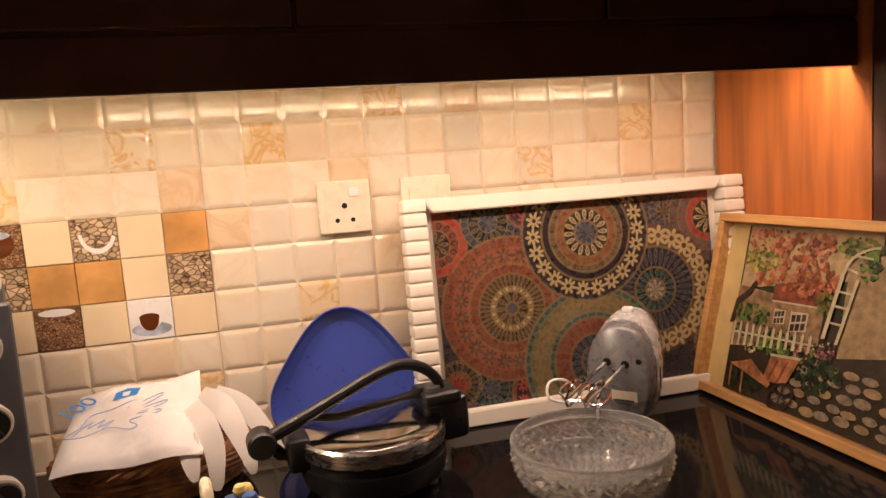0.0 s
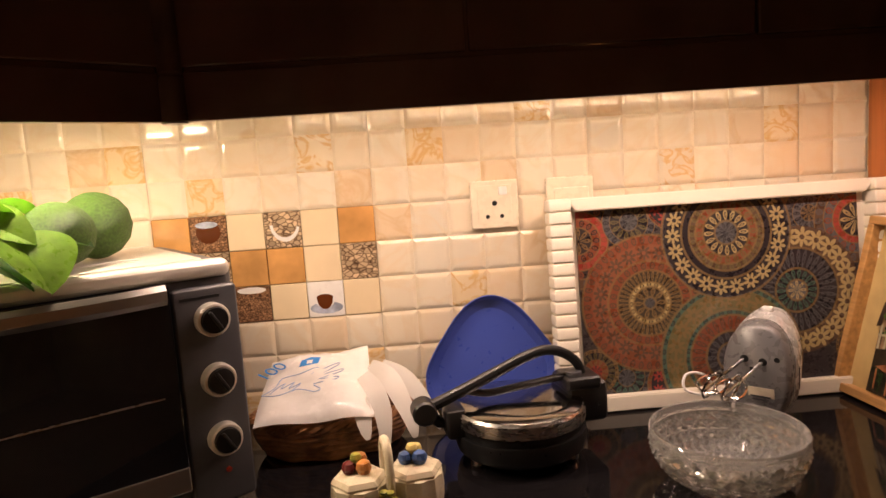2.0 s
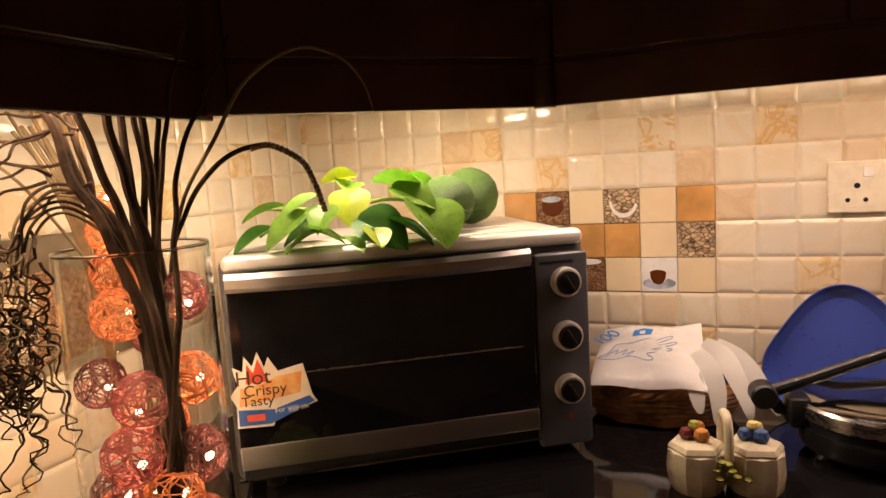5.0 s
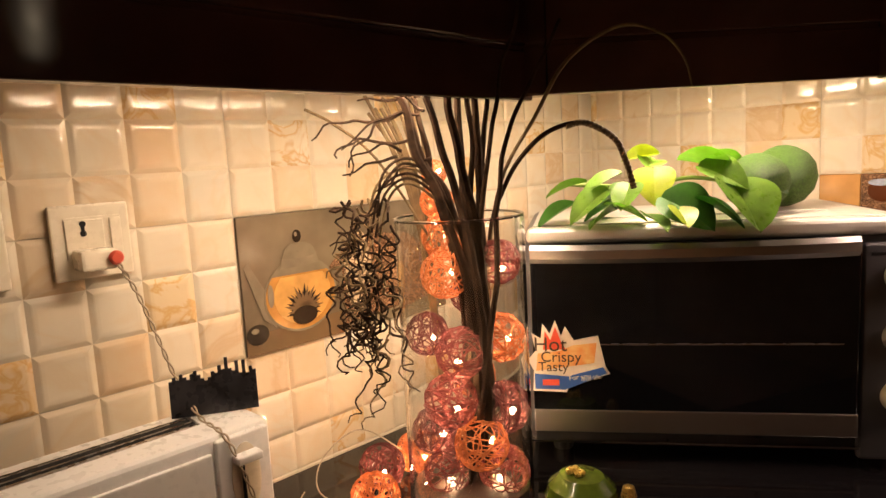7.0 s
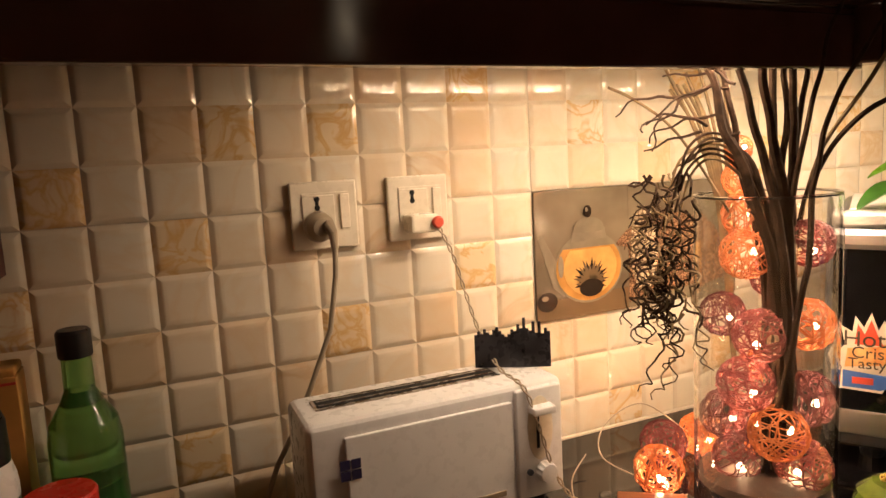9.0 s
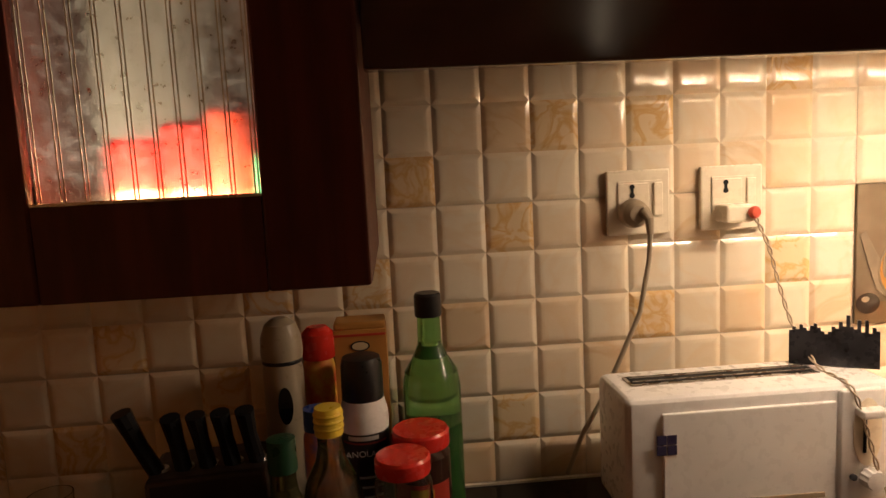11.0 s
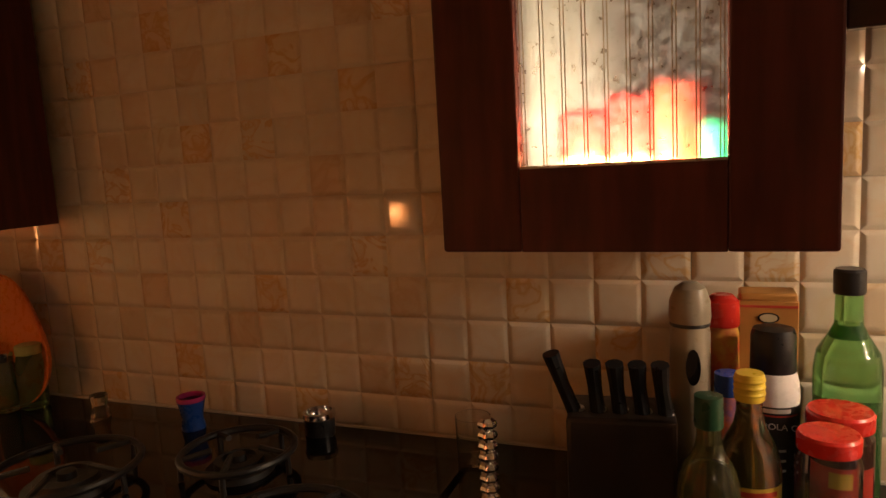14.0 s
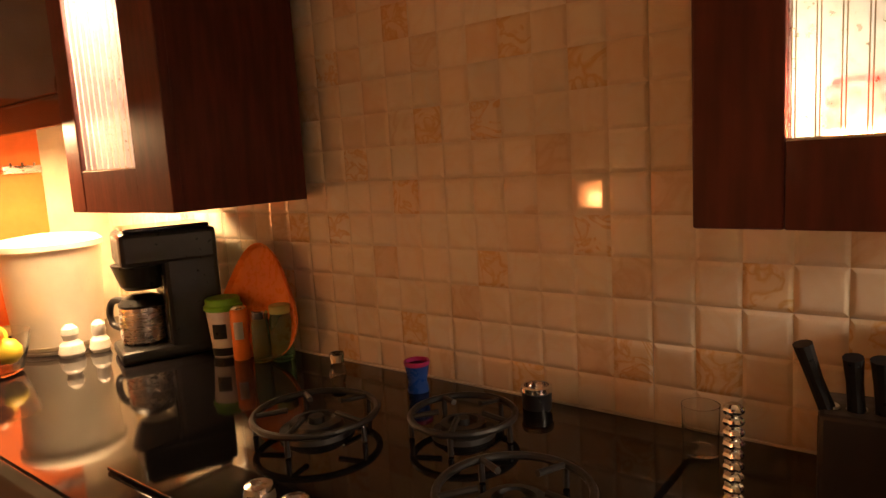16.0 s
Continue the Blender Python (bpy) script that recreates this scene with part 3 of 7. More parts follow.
part("cable", bm_tube([(0.037, 0.011, -0.024), (0.034, 0.010, -0.06), (0.026, 0.000, -0.13), (0.018, -0.028, -0.20), (0.012, -0.052, -0.255), (0.010, -0.078, -0.30), (0.010, -0.10, -0.355)], 0.0034, 10), CABLE, plug)
ad = thing("light_adapter", pose(0.006, -1.100, 1.262), "small beige adapter with a coral-red button and twisted wires", "adapter")
part("adapter_body", bm_box(0.034, 0.040, 0.024, (0.017, 0, 0), 0.004), IVORYP, ad)
part("button", bm_lathe([(0.0075, 0), (0.0085, 0.004), (0.006, 0.008), (0, 0.009)], 18), REDK, ad, "coral-red ribbed button").matrix_local = pose(0.034, 0.016, 0.001, 0, 90, 0)
wire = [(0.036, 0.018, -0.006), (0.040, 0.034, -0.045), (0.036, 0.052, -0.10), (0.050, 0.064, -0.155), (0.095, 0.068, -0.193), (0.158, 0.066, -0.199), (0.165, 0.082, -0.25), (0.168, 0.100, -0.31), (0.175, 0.125, -0.352), (0.19, 0.16, -0.3595), (0.215, 0.20, -0.3595), (0.225, 0.26, -0.3595)]


def smooth_line(pts, n):
    out = []
    for i in range(len(pts) - 1):
        p0, p1, p2, p3 = (Vector(pts[max(0, min(len(pts) - 1, i + k))]) for k in (-1, 0, 1, 2))
        for j in range(n):
            u = j / n
            out.append(0.5 * ((2 * p1) + (p2 - p0) * u + (2 * p0 - 5 * p1 + 4 * p2 - p3) * u * u + (3 * p1 - p0 - 3 * p2 + p3) * u ** 3))
    out.append(Vector(pts[-1]))
    return out


WIRE = surface("pale_thin_wire", (0.42, 0.34, 0.24), 0.4)
ln = smooth_line(wire, 12)
for ph in (0, math.pi):
    part("wire", bm_tube([p + Vector((0.0018 * math.cos(i * 0.8 + ph), 0.0018 * math.sin(i * 0.8 + ph), 0.001 * math.sin(i * 0.8 + ph))) for i, p in enumerate(ln)], 0.0012, 6), WIRE, ad)

# ---- oven in the corner ----
SATIN = surface("satin_steel", (0.74, 0.70, 0.64), 0.50, 0.75, var=0.05, bump=0.004, stretch=(1, 8, 1))
DKSTEEL = surface("dark_satin_steel", (0.36, 0.34, 0.32), 0.36, 1.0, var=0.02, bump=0.0, rvar=0.0)
oven = thing("toaster_oven", pose(0.252, -0.602, CTR, 0, 0, 34), "black and steel countertop oven with three knobs, set across the corner", "oven")
OW, OD, OZ, OH = 0.536, 0.325, 0.016, 0.335
part("body", bm_box(OW, OD, OH - 0.01, (OW / 2, OD / 2 + 0.012, OZ + OH / 2), 0.016, 4), GREYP, oven)
part("top_panel", bm_box(OW - 0.05, OD - 0.03, 0.006, (OW / 2 - 0.01, OD / 2 + 0.014, OZ + OH - 0.0035), 0.002), SATIN, oven, "brushed steel top")
for i in range(2):
    part("top_rib", bm_box(0.16, 0.008, 0.003, (0.16 + 0.2 * i, 0.10, OZ + OH + 0.0005), 0.001), SATIN, oven)
part("top_trim", bm_box(OW - 0.012, 0.03, 0.024, (OW / 2, 0.015, OZ + OH - 0.014), 0.010, 4), SATIN, oven, "rounded bright steel front edge")
part("front_frame", bm_box(OW - 0.02, 0.02, OH - 0.05, (OW / 2, 0.014, OZ + OH / 2 - 0.014), 0.003), BLACKP, oven)
door = part("door", bm_box(0.435, 0.012, 0.276, (0.228, -0.003, OZ + 0.170), 0.003), BLACKG, oven, "black glass drop-down door")
hd = [(0.012 + 0.428 * i / 14, -0.014 - 0.020 * math.sin(math.pi * i / 14) ** 0.7, OZ + 0.298) for i in range(15)]
hb = bmesh.new()
rows = []
for x, y, z in hd:
    rows.append([hb.verts.new(p) for p in ((x, y, z - 0.013), (x, y - 0.006, z - 0.006), (x, y - 0.006, z + 0.006), (x, y, z + 0.013), (x, y + 0.008, z + 0.010), (x, y + 0.008, z - 0.010))])
for a, b in zip(rows, rows[1:]):
    for i in range(6):
        hb.faces.new((a[i], a[(i + 1) % 6], b[(i + 1) % 6], b[i]))
hb.faces.new(rows[0])
hb.faces.new(list(reversed(rows[-1])))
part("handle", hb, DKSTEEL, door, "arched brushed steel handle")
part("door_trim", bm_box(0.435, 0.013, 0.034, (0.228, -0.004, OZ + 0.050), 0.002), DKSTEEL, door, "brushed steel strip")
part("chrome_line", bm_box(0.50, 0.006, 0.003, (0.255, -0.002, OZ + 0.016)), CHROME, oven)
part("inner_rack", bm_box(0.40, 0.002, 0.002, (0.225, -0.0098, OZ + 0.165)), STEEL, door)
part("control_panel", bm_box(0.086, 0.016, 0.30, (0.490, 0.001, OZ + 0.150), 0.007, 3), GREYP, oven, "dark grey control panel")
part("panel_mark", bm_box(0.052, 0.001, 0.004, (0.482, -0.0074, OZ + 0.286)), BLACKP, oven)
for z in (1.172, 1.090, 1.008):
    k = part("knob", bm_lathe([(0.0225, 0), (0.0225, 0.012), (0.0212, 0.0155), (0.0185, 0.016), (0.018, 0.0145), (0.0, 0.0145)], 32), SATIN, oven, "knob with a chrome ring")
    k.matrix_local = pose(0.494, -0.006, z - CTR, 90, 0, 0)
    part("knob_face", bm_lathe([(0.0176, 0.0146), (0.0168, 0.020), (0.0, 0.021)], 28), BLACKP, k)
    part("knob_grip", bm_box(0.005, 0.030, 0.006, (0, 0, 0.023), 0.002, rot=(0, 0, 30)), BLACKP, k)
LED = surface("red_pilot_lamp", (0.20, 0.02, 0.01), 0.3)
part("pilot_lamp", bm_lathe([(0.004, 0), (0.004, 0.002), (0, 0.003)], 16), LED, oven).matrix_local = pose(0.496, -0.007, 0.062, 90, 0, 0)
for x in (0.05, OW - 0.05):
    for y in (0.05, OD - 0.04):
        part("foot", bm_lathe([(0.014, 0), (0.016, 0.010), (0.016, 0.024)], 16, (x, y, 0)), BLACKP, oven)
# magnet sticker on the door
STW = surface("sticker_white", (0.70, 0.62, 0.52), 0.45)
STB = surface("sticker_blue", (0.03, 0.10, 0.36), 0.45)
STO = surface("sticker_orange", (0.70, 0.28, 0.08), 0.45, var=0.5, scale=60, col2=(0.75, 0.5, 0.2))
STR = surface("sticker_red", (0.62, 0.07, 0.03), 0.45)
STG = surface("sticker_dark", (0.05, 0.03, 0.015), 0.45)
mag = thing("fridge_magnet", oven.matrix_world @ pose(0.010, -0.0095, 0.112, 90, 0, 0), "flame-shaped food magnet in orange, red and blue", "magnet")
part("backing", bm_prism([(0.0, 0.0), (0.048, -0.002), (0.052, 0.008), (0.110, 0.026), (0.104, 0.036), (0.094, 0.082), (0.060, 0.075), (0.048, 0.096), (0.042, 0.082), (0.034, 0.105), (0.026, 0.085), (0.016, 0.100), (0.013, 0.078), (0.0, 0.086), (0.005, 0.060), (-0.006, 0.046), (0.002, 0.030)], 0.002), STW, mag)
part("picture", bm_prism([(0.005, 0.030), (0.088, 0.042), (0.092, 0.072), (0.058, 0.068), (0.040, 0.060), (0.008, 0.056)], 0.0006, Matrix.Translation((0, 0, 0.0021))), STO, mag)
part("flame", bm_prism([(0.016, 0.062), (0.048, 0.062), (0.042, 0.074), (0.034, 0.096), (0.027, 0.076), (0.019, 0.090)], 0.0006, Matrix.Translation((0, 0, 0.0023))), STR, mag)
part("band", bm_prism([(0.003, 0.003), (0.046, 0.002), (0.106, 0.027), (0.100, 0.036), (0.050, 0.022), (0.003, 0.026)], 0.0006, Matrix.Translation((0, 0, 0.0022))), STB, mag)
part("badge", bm_box(0.024, 0.009, 0.0008, (0.026, 0.013, 0.0032)), STR, mag)


def lettering(words, size, m, material, parent, name="lettering", space=1.0):
    cu = bpy.data.curves.new(name, "FONT")
    cu.body, cu.size, cu.extrude, cu.space_character = words, size, 0.0002, space
    tmp = bpy.data.objects.new(name, cu)
    scene.collection.objects.link(tmp)
    me = bpy.data.meshes.new_from_object(tmp)
    bpy.data.objects.remove(tmp)
    me.materials.clear()
    me.materials.append(material)
    ob = new(name, me)
    ob.parent = parent
    ob.matrix_local = m
    return ob


lettering("Hot", 0.030, pose(0.002, 0.060, 0.0032), STG, mag)
lettering("Crispy", 0.022, pose(0.012, 0.044, 0.0032), STG, mag)
lettering("Tasty", 0.020, pose(0.008, 0.030, 0.0032), STG, mag)
lettering("For you.", 0.010, pose(0.052, 0.016, 0.003, 0, 0, 8), STW, mag)
lettering("For life.", 0.009, pose(0.072, 0.014, 0.003, 0, 0, 12), STW, mag)

# green pomelos and leafy cutting on the oven
TOP = CTR + OZ + OH + 0.001
POMELO = surface("green_pomelo_skin", (0.065, 0.135, 0.020), 0.48, var=0.3, scale=14, bump=0.9, bscale=190)
for x, y, r, s in ((0.345, 0.110, 0.047, 0.94), (0.402, 0.180, 0.050, 0.98)):
    p = part("pomelo", bm_lathe([(0.0, -0.97), (0.22, -0.95), (0.6, -0.78), (0.88, -0.45), (0.99, -0.05), (0.93, 0.38), (0.72, 0.70), (0.42, 0.90), (0.18, 0.985), (0.0, 0.975)], 40), POMELO, smooth=80)
    p.matrix_world = oven.matrix_world @ pose(x, y, TOP - CTR + r * s * 0.97, 4, -5, 20) @ Matrix.Diagonal((r, r, r * s, 1))
    tagged(p, "large unripe green pomelo resting on the oven", "fruit", "fruit on the oven")
LEAF = surface("bright_green_leaf", (0.20, 0.36, 0.045), 0.32, var=0.25, scale=30, bump=0.15, bscale=90)
LEAFY = surface("yellow_green_leaf", (0.42, 0.50, 0.04), 0.32, var=0.2, scale=30, bump=0.15)
LEAFD = surface("deep_green_leaf", (0.055, 0.17, 0.018), 0.35, var=0.25, scale=30, bump=0.15)
STEMG = surface("green_stem", (0.20, 0.26, 0.06), 0.5)


def bm_leaf(length, width, cup=0.25, droop=0.3):
    bm = bmesh.new()
    n, rows = 10, []
    for i in range(n + 1):
        u = i / n
        w = width * 0.5 * (math.sin(math.pi * min(1, u * 0.98 + 0.02)) ** 0.6) * (1.1 - 0.5 * u)
        z0 = -droop * length * u * u
        rows.append([bm.verts.new((length * u, w * k, z0 + cup * w * abs(k) ** 1.5 - (0.002 if k == 0 else 0))) for k in (-1, -0.5, 0, 0.5, 1)])
    for a, b in zip(rows, rows[1:]):
        for i in range(4):
            bm.faces.new((a[i], a[i + 1], b[i + 1], b[i]))
    bmesh.ops.solidify(bm, geom=bm.faces[:], thickness=0.0008)
    return bm


plant = thing("leafy_cutting", oven.matrix_world @ pose(0.026, 0.080, TOP - CTR), "bright green leafy cutting lying on the oven", "plant")
part("stem", bm_tube(smooth_line([(0.03, 0.02, 0.055), (0.09, 0.0, 0.05), (0.15, 0.0, 0.048), (0.23, 0.03, 0.055), (0.30, 0.05, 0.04)], 5), 0.0032, 8), STEMG, plant)
rnd = random.Random(4)
spots = [(0.262, -0.045, 0.055, 0.088, 0.080, -62, 55, 0), (0.20, -0.01, 0.085, 0.085, 0.060, 5, 10, 0), (0.165, -0.02, 0.075, 0.060, 0.045, -95, 70, 1), (0.12, -0.03, 0.07, 0.065, 0.032, 195, 25, 0),
         (0.10, -0.05, 0.05, 0.075, 0.034, 215, 40, 0), (0.09, -0.07, 0.028, 0.060, 0.042, 0, 15, 0), (0.17, -0.06, 0.035, 0.080, 0.060, -35, 35, 2), (0.13, 0.00, 0.03, 0.07, 0.05, 190, 20, 2),
         (0.16, 0.02, 0.075, 0.060, 0.034, 65, -35, 0), (0.24, 0.03, 0.085, 0.070, 0.045, 25, 0, 0), (0.07, -0.03, 0.06, 0.06, 0.028, 170, 10, 0), (0.215, -0.06, 0.03, 0.07, 0.05, -20, 30, 2),
         (0.05, -0.04, 0.03, 0.062, 0.03, 205, 30, 2), (0.145, -0.075, 0.012, 0.055, 0.030, -60, 10, 0), (0.19, -0.075, 0.02, 0.05, 0.03, -80, 20, 1), (0.11, -0.06, 0.02, 0.06, 0.03, -140, 15, 0), (0.18, 0.03, 0.095, 0.055, 0.032, 150, -5, 1), (0.28, 0.00, 0.06, 0.075, 0.055, -10, 20, 2), (0.225, -0.03, 0.075, 0.07, 0.05, -30, 25, 0), (0.075, -0.015, 0.03, 0.06, 0.034, 140, 5, 2), (0.13, -0.045, 0.055, 0.055, 0.035, -110, 40, 0)]
for x, y, z, ln_, w, yaw, tip, k in spots:
    lf = part("leaf", bm_leaf(ln_ * 1.06, w * 1.55, 0.3, 0.25), (LEAF, LEAFY, LEAFD)[k], plant)
    lf.matrix_local = pose(x, y, z, rnd.uniform(-20, 35), tip * 0.6, yaw)

# ---- vase with lit balls and dry branches ----
VX, VY, VR, VH = 0.262, -0.742, 0.083, 0.382
vase = thing("glass_vase", pose(VX, VY, CTR), "tall clear glass cylinder vase on the black counter", "vase")
g = part("glass_body", bm_lathe([(0.0, 0.0), (VR - 0.004, 0.0), (VR, 0.004), (VR, VH - 0.002), (VR - 0.0015, VH), (VR - 0.003, VH - 0.002), (VR - 0.0035, 0.014), (0.0, 0.012)], 56), GLASS, vase)
g.visible_shadow = False
part("rim", bm_tube([((VR - 0.0017) * math.cos(2 * math.pi * i / 56), (VR - 0.0017) * math.sin(2 * math.pi * i / 56), VH) for i in range(56)], 0.0018, 8, True), GLASS, vase).visible_shadow = False
BALLO = surface("orange_thread", (0.52, 0.16, 0.045), 0.6, bump=0.2)
BALLM = surface("maroon_thread", (0.12, 0.020, 0.018), 0.6, bump=0.2)
BALLP = surface("dusty_pink_thread", (0.24, 0.050, 0.042), 0.6, bump=0.2)
BULB = surface("lit_fairy_bulb", (1.0, 0.7, 0.4), 0.4, emit=(1.0, 0.64, 0.36), power=250.0, bump=0)


def bm_yarn(r, seed, turns=30):
    """One long thread wound round and round a ball."""
    rr = random.Random(seed)
    pts, n = [], 20
    q = Euler((rr.uniform(0, 6.3), rr.uniform(0, 6.3), 0)).to_quaternion()
    for i in range(turns * n):
        if i % n == 0:
            turn = Euler((rr.uniform(-1.5, 1.5), rr.uniform(-1.5, 1.5), rr.uniform(-1.5, 1.5))).to_quaternion()
            a0, a1 = q.copy(), turn @ q
        q = a0.slerp(a1, (i % n) / n)
        a = 2 * math.pi * i / n
        off = 0.72 * math.sin(0.61 * i / n + seed)
        c = math.sqrt(1 - off * off)
        pts.append(q @ Vector((c * math.cos(a), c * math.sin(a), off)) * r * (1 + 0.03 * math.sin(1.7 * i)))
    return bm_tube(pts, 0.00095, 4)


YARN = [mesh_of("yarn_ball", bm_yarn(0.032, 11 + k), m, 0) for k, m in enumerate((BALLO, BALLM, BALLP))]
BULBME = mesh_of("bulb", bm_lathe([(0, -0.0045), (0.0036, -0.003), (0.0044, 0.001), (0.0026, 0.005), (0, 0.006)], 12), BULB)


def yarn_ball(x, y, z, k, scale=1.0):
    ob = new("yarn_ball", YARN[k])
    ob.matrix_world = pose(x, y, z, 40 * k, 70 * x * 100 % 90, z * 1000 % 180) @ Matrix.Diagonal((scale, scale, scale, 1))
    tagged(ob, ("orange", "maroon", "dusty pink")[k] + " string ball around a lit fairy bulb", "string light", "string balls in the vase")
    b = new("bulb", BULBME)
    b.parent = ob
    b.location = (0.008, -0.009, 0.004)
    b["label"] = "glowing warm fairy bulb"


RX, RY = 0.705, 0.709
for lat, dep, z, k, sc in ((-0.021, 0.0, 1.208, 0, 0.98), (-0.019, 0.02, 1.255, 0, 0.95), (-0.026, 0.03, 1.300, 0, 0.70), (-0.028, 0.032, 1.338, 0, 0.52), (0.052, -0.01, 1.222, 2, 0.88), (0.012, 0.03, 1.175, 1, 0.85),
                        (-0.052, -0.005, 1.132, 1, 0.86), (-0.006, -0.03, 1.112, 2, 1.0), (0.048, -0.005, 1.122, 0, 0.98), (-0.022, -0.03, 1.050, 2, 1.05), (0.012, 0.035, 1.060, 0, 0.9), (0.049, -0.01, 1.030, 1, 1.05),
                        (-0.046, 0.01, 0.995, 1, 0.95), (0.014, -0.034, 0.992, 0, 1.05), (-0.010, 0.036, 0.985, 1, 0.9), (0.042, -0.022, 0.950, 2, 1.0), (-0.030, -0.016, 0.948, 1, 0.95), (0.010, 0.03, 0.945, 0, 0.9)):
    lim = VR - 0.035
    q = math.hypot(lat, dep)
    if q > lim:
        lat, dep = lat * lim / q, dep * lim / q
    yarn_ball(VX + lat * RX - dep * RY, VY + lat * RY + dep * RX, z, k, sc)
for x, y, z, k in ((0.205, -0.862, 0.932, 0), (0.145, -0.800, 0.932, 1), (0.150, -0.735, 0.932, 0)):
    yarn_ball(x, y, z, k, 0.98)
SOIL = surface("brown_dry_filler", (0.06, 0.032, 0.02), 0.8, bump=0.6)
f = part("dry_filler", bm_lathe([(0, 0.0), (VR - 0.006, 0.0), (VR - 0.006, 0.012), (0.05, 0.020), (0.02, 0.024), (0, 0.025)], 36), SOIL)
f.location = (VX, VY, CTR + 0.014)
tagged(f, "brown dry filler at the bottom of the vase", "filler")

BARK = surface("dry_dark_bark", (0.038, 0.021, 0.012), 0.85, var=0.45, scale=60, bump=0.6, bscale=200, spec=0.1)
STRAW = surface("straw_stem_and_lit_curl", (0.15, 0.095, 0.04), 0.7, var=0.3, scale=50, bump=0.4)


def vp(lat, dep, z):
    """Place beside the vase: lat across the view, dep away from it."""
    return (lat * RX - dep * RY, lat * RY + dep * RX, z)


br = thing("dry_branches", pose(VX, VY, CTR), "dark dry branches and curly twigs standing in the vase", "branches")
rnd = random.Random(9)
stems = [(0.00, -0.11, 0.70, 0.007), (0.02, -0.06, 0.74, 0.006), (-0.01, 0.0, 0.76, 0.006), (0.03, 0.03, 0.74, 0.006), (0.01, 0.06, 0.66, 0.004), (0.02, -0.085, 0.62, 0.005), (0.0, 0.02, 0.72, 0.005), (0.04, 0.085, 0.60, 0.004), (0.03, -0.02, 0.71, 0.007), (0.02, 0.045, 0.70, 0.0045), (-0.02, -0.10, 0.73, 0.005)]
for a, b_, z, r in stems:
    d = rnd.uniform(-0.052, -0.005)
    pts = [vp(0.02 + rnd.uniform(-0.03, 0.03), d * 0.5, 0.03), vp(a * 0.5 + 0.012, d, 0.25), vp(a * 0.3 + b_ * 0.28 + 0.01, d, 0.40)]
    for i in range(1, 6):
        u = i / 5
        pts.append(vp(0.01 + b_ * (0.3 + 0.9 * u) + rnd.uniform(-0.006, 0.006), d * (1 + u), 0.40 + (z - 0.40) * u))
    ln = [p + 0.004 * noise.noise_vector(p * 22 + Vector((a * 50, b_ * 40, 0))) for p in smooth_line(pts, 7)]
    part("branch", bm_tube(ln, [r * (1.0 - 0.55 * i / len(ln)) for i in range(len(ln))], 7), BARK, br)
# arching grass stems
for pts, r, m in (([(0.03, 0.0, 0.05), (0.035, 0.0, 0.30), (0.055, 0.0, 0.42), (0.10, -0.01, 0.50), (0.14, -0.02, 0.565), (0.20, -0.03, 0.600), (0.25, -0.03, 0.590), (0.278, -0.03, 0.560), (0.288, -0.03, 0.525)], 0.0022, STRAW),
                  ([(0.02, 0.0, 0.05), (0.035, 0.0, 0.33), (0.06, 0.0, 0.415), (0.09, 0.0, 0.46), (0.125, 0.0, 0.485), (0.165, 0.0, 0.490), (0.20, 0.0, 0.470), (0.215, 0.0, 0.440), (0.225, 0.0, 0.405)], 0.0028, BARK)):
    ln = smooth_line([vp(*p) for p in pts], 6)
    n = len(ln)
    part("grass_stem", bm_tube(ln, [r * (0.7 + 0.5 * math.sin(math.pi * i / n)) * (1 - 0.5 * (i / n) ** 3) for i in range(n)], 7), m, br)
ln = smooth_line([vp(0.14, 0.0, 0.487), vp(0.165, 0.0, 0.490), vp(0.20, 0.0, 0.470), vp(0.215, 0.0, 0.440), vp(0.225, 0.0, 0.405)], 14)
part("seed_head", bm_tube(ln, [0.0033 + 0.0012 * (i % 2) for i in range(len(ln))], 8), STRAW, br, "pale grainy seed head")
# straw bundle behind
for i in range(9):
    a = rnd.uniform(-0.055, -0.01)
    ln = smooth_line([vp(-0.03, 0.03, 0.10), vp(-0.035 + a * 0.3, 0.04, 0.35), vp(-0.03 + a * 0.9, 0.05, 0.46), vp(-0.03 + a * 1.6, 0.06, 0.53 + rnd.uniform(-0.03, 0.03))], 4)
    part("straw", bm_tube(ln, 0.0022, 6), STRAW, br)
ln = smooth_line([vp(-0.04, 0.0, 0.36), vp(-0.10, 0.0, 0.46), vp(-0.15, 0.0, 0.505), vp(-0.185, 0.0, 0.525)], 4)
part("straw", bm_tube(ln, 0.0018, 6), STRAW, br)


def curly(start, way, length, r, seed, wob):
    rr = random.Random(seed)
    p, d = Vector(start), Vector(way).normalized()
    pts, n = [p.copy()], int(length / 0.008)
    ph = rr.uniform(0, 6)
    for i in range(n):
        side = Vector((math.sin(i * 0.9 + ph), math.cos(i * 1.1 + ph * 2), 0.5 * math.sin(i * 1.3 + ph)))
        d = (d + wob * side * 0.5 + Vector((0, 0, -0.05))).normalized()
        p = p + d * 0.008
        pts.append(p.copy())
    return bm_tube(pts, [r * (1 - 0.6 * i / len(pts)) for i in range(len(pts))], 5)


# upper curly twigs
for i in range(9):
    s0 = vp(-0.03 - 0.006 * i, -0.02 + rnd.uniform(-0.02, 0.02), 0.48 + rnd.uniform(-0.03, 0.05))
    part("curly_twig", curly(s0, vp(-1, rnd.uniform(-0.4, 0.2), rnd.uniform(-0.3, 0.9)), rnd.uniform(0.07, 0.13), 0.0022, 30 + i, 0.9), BARK, br)
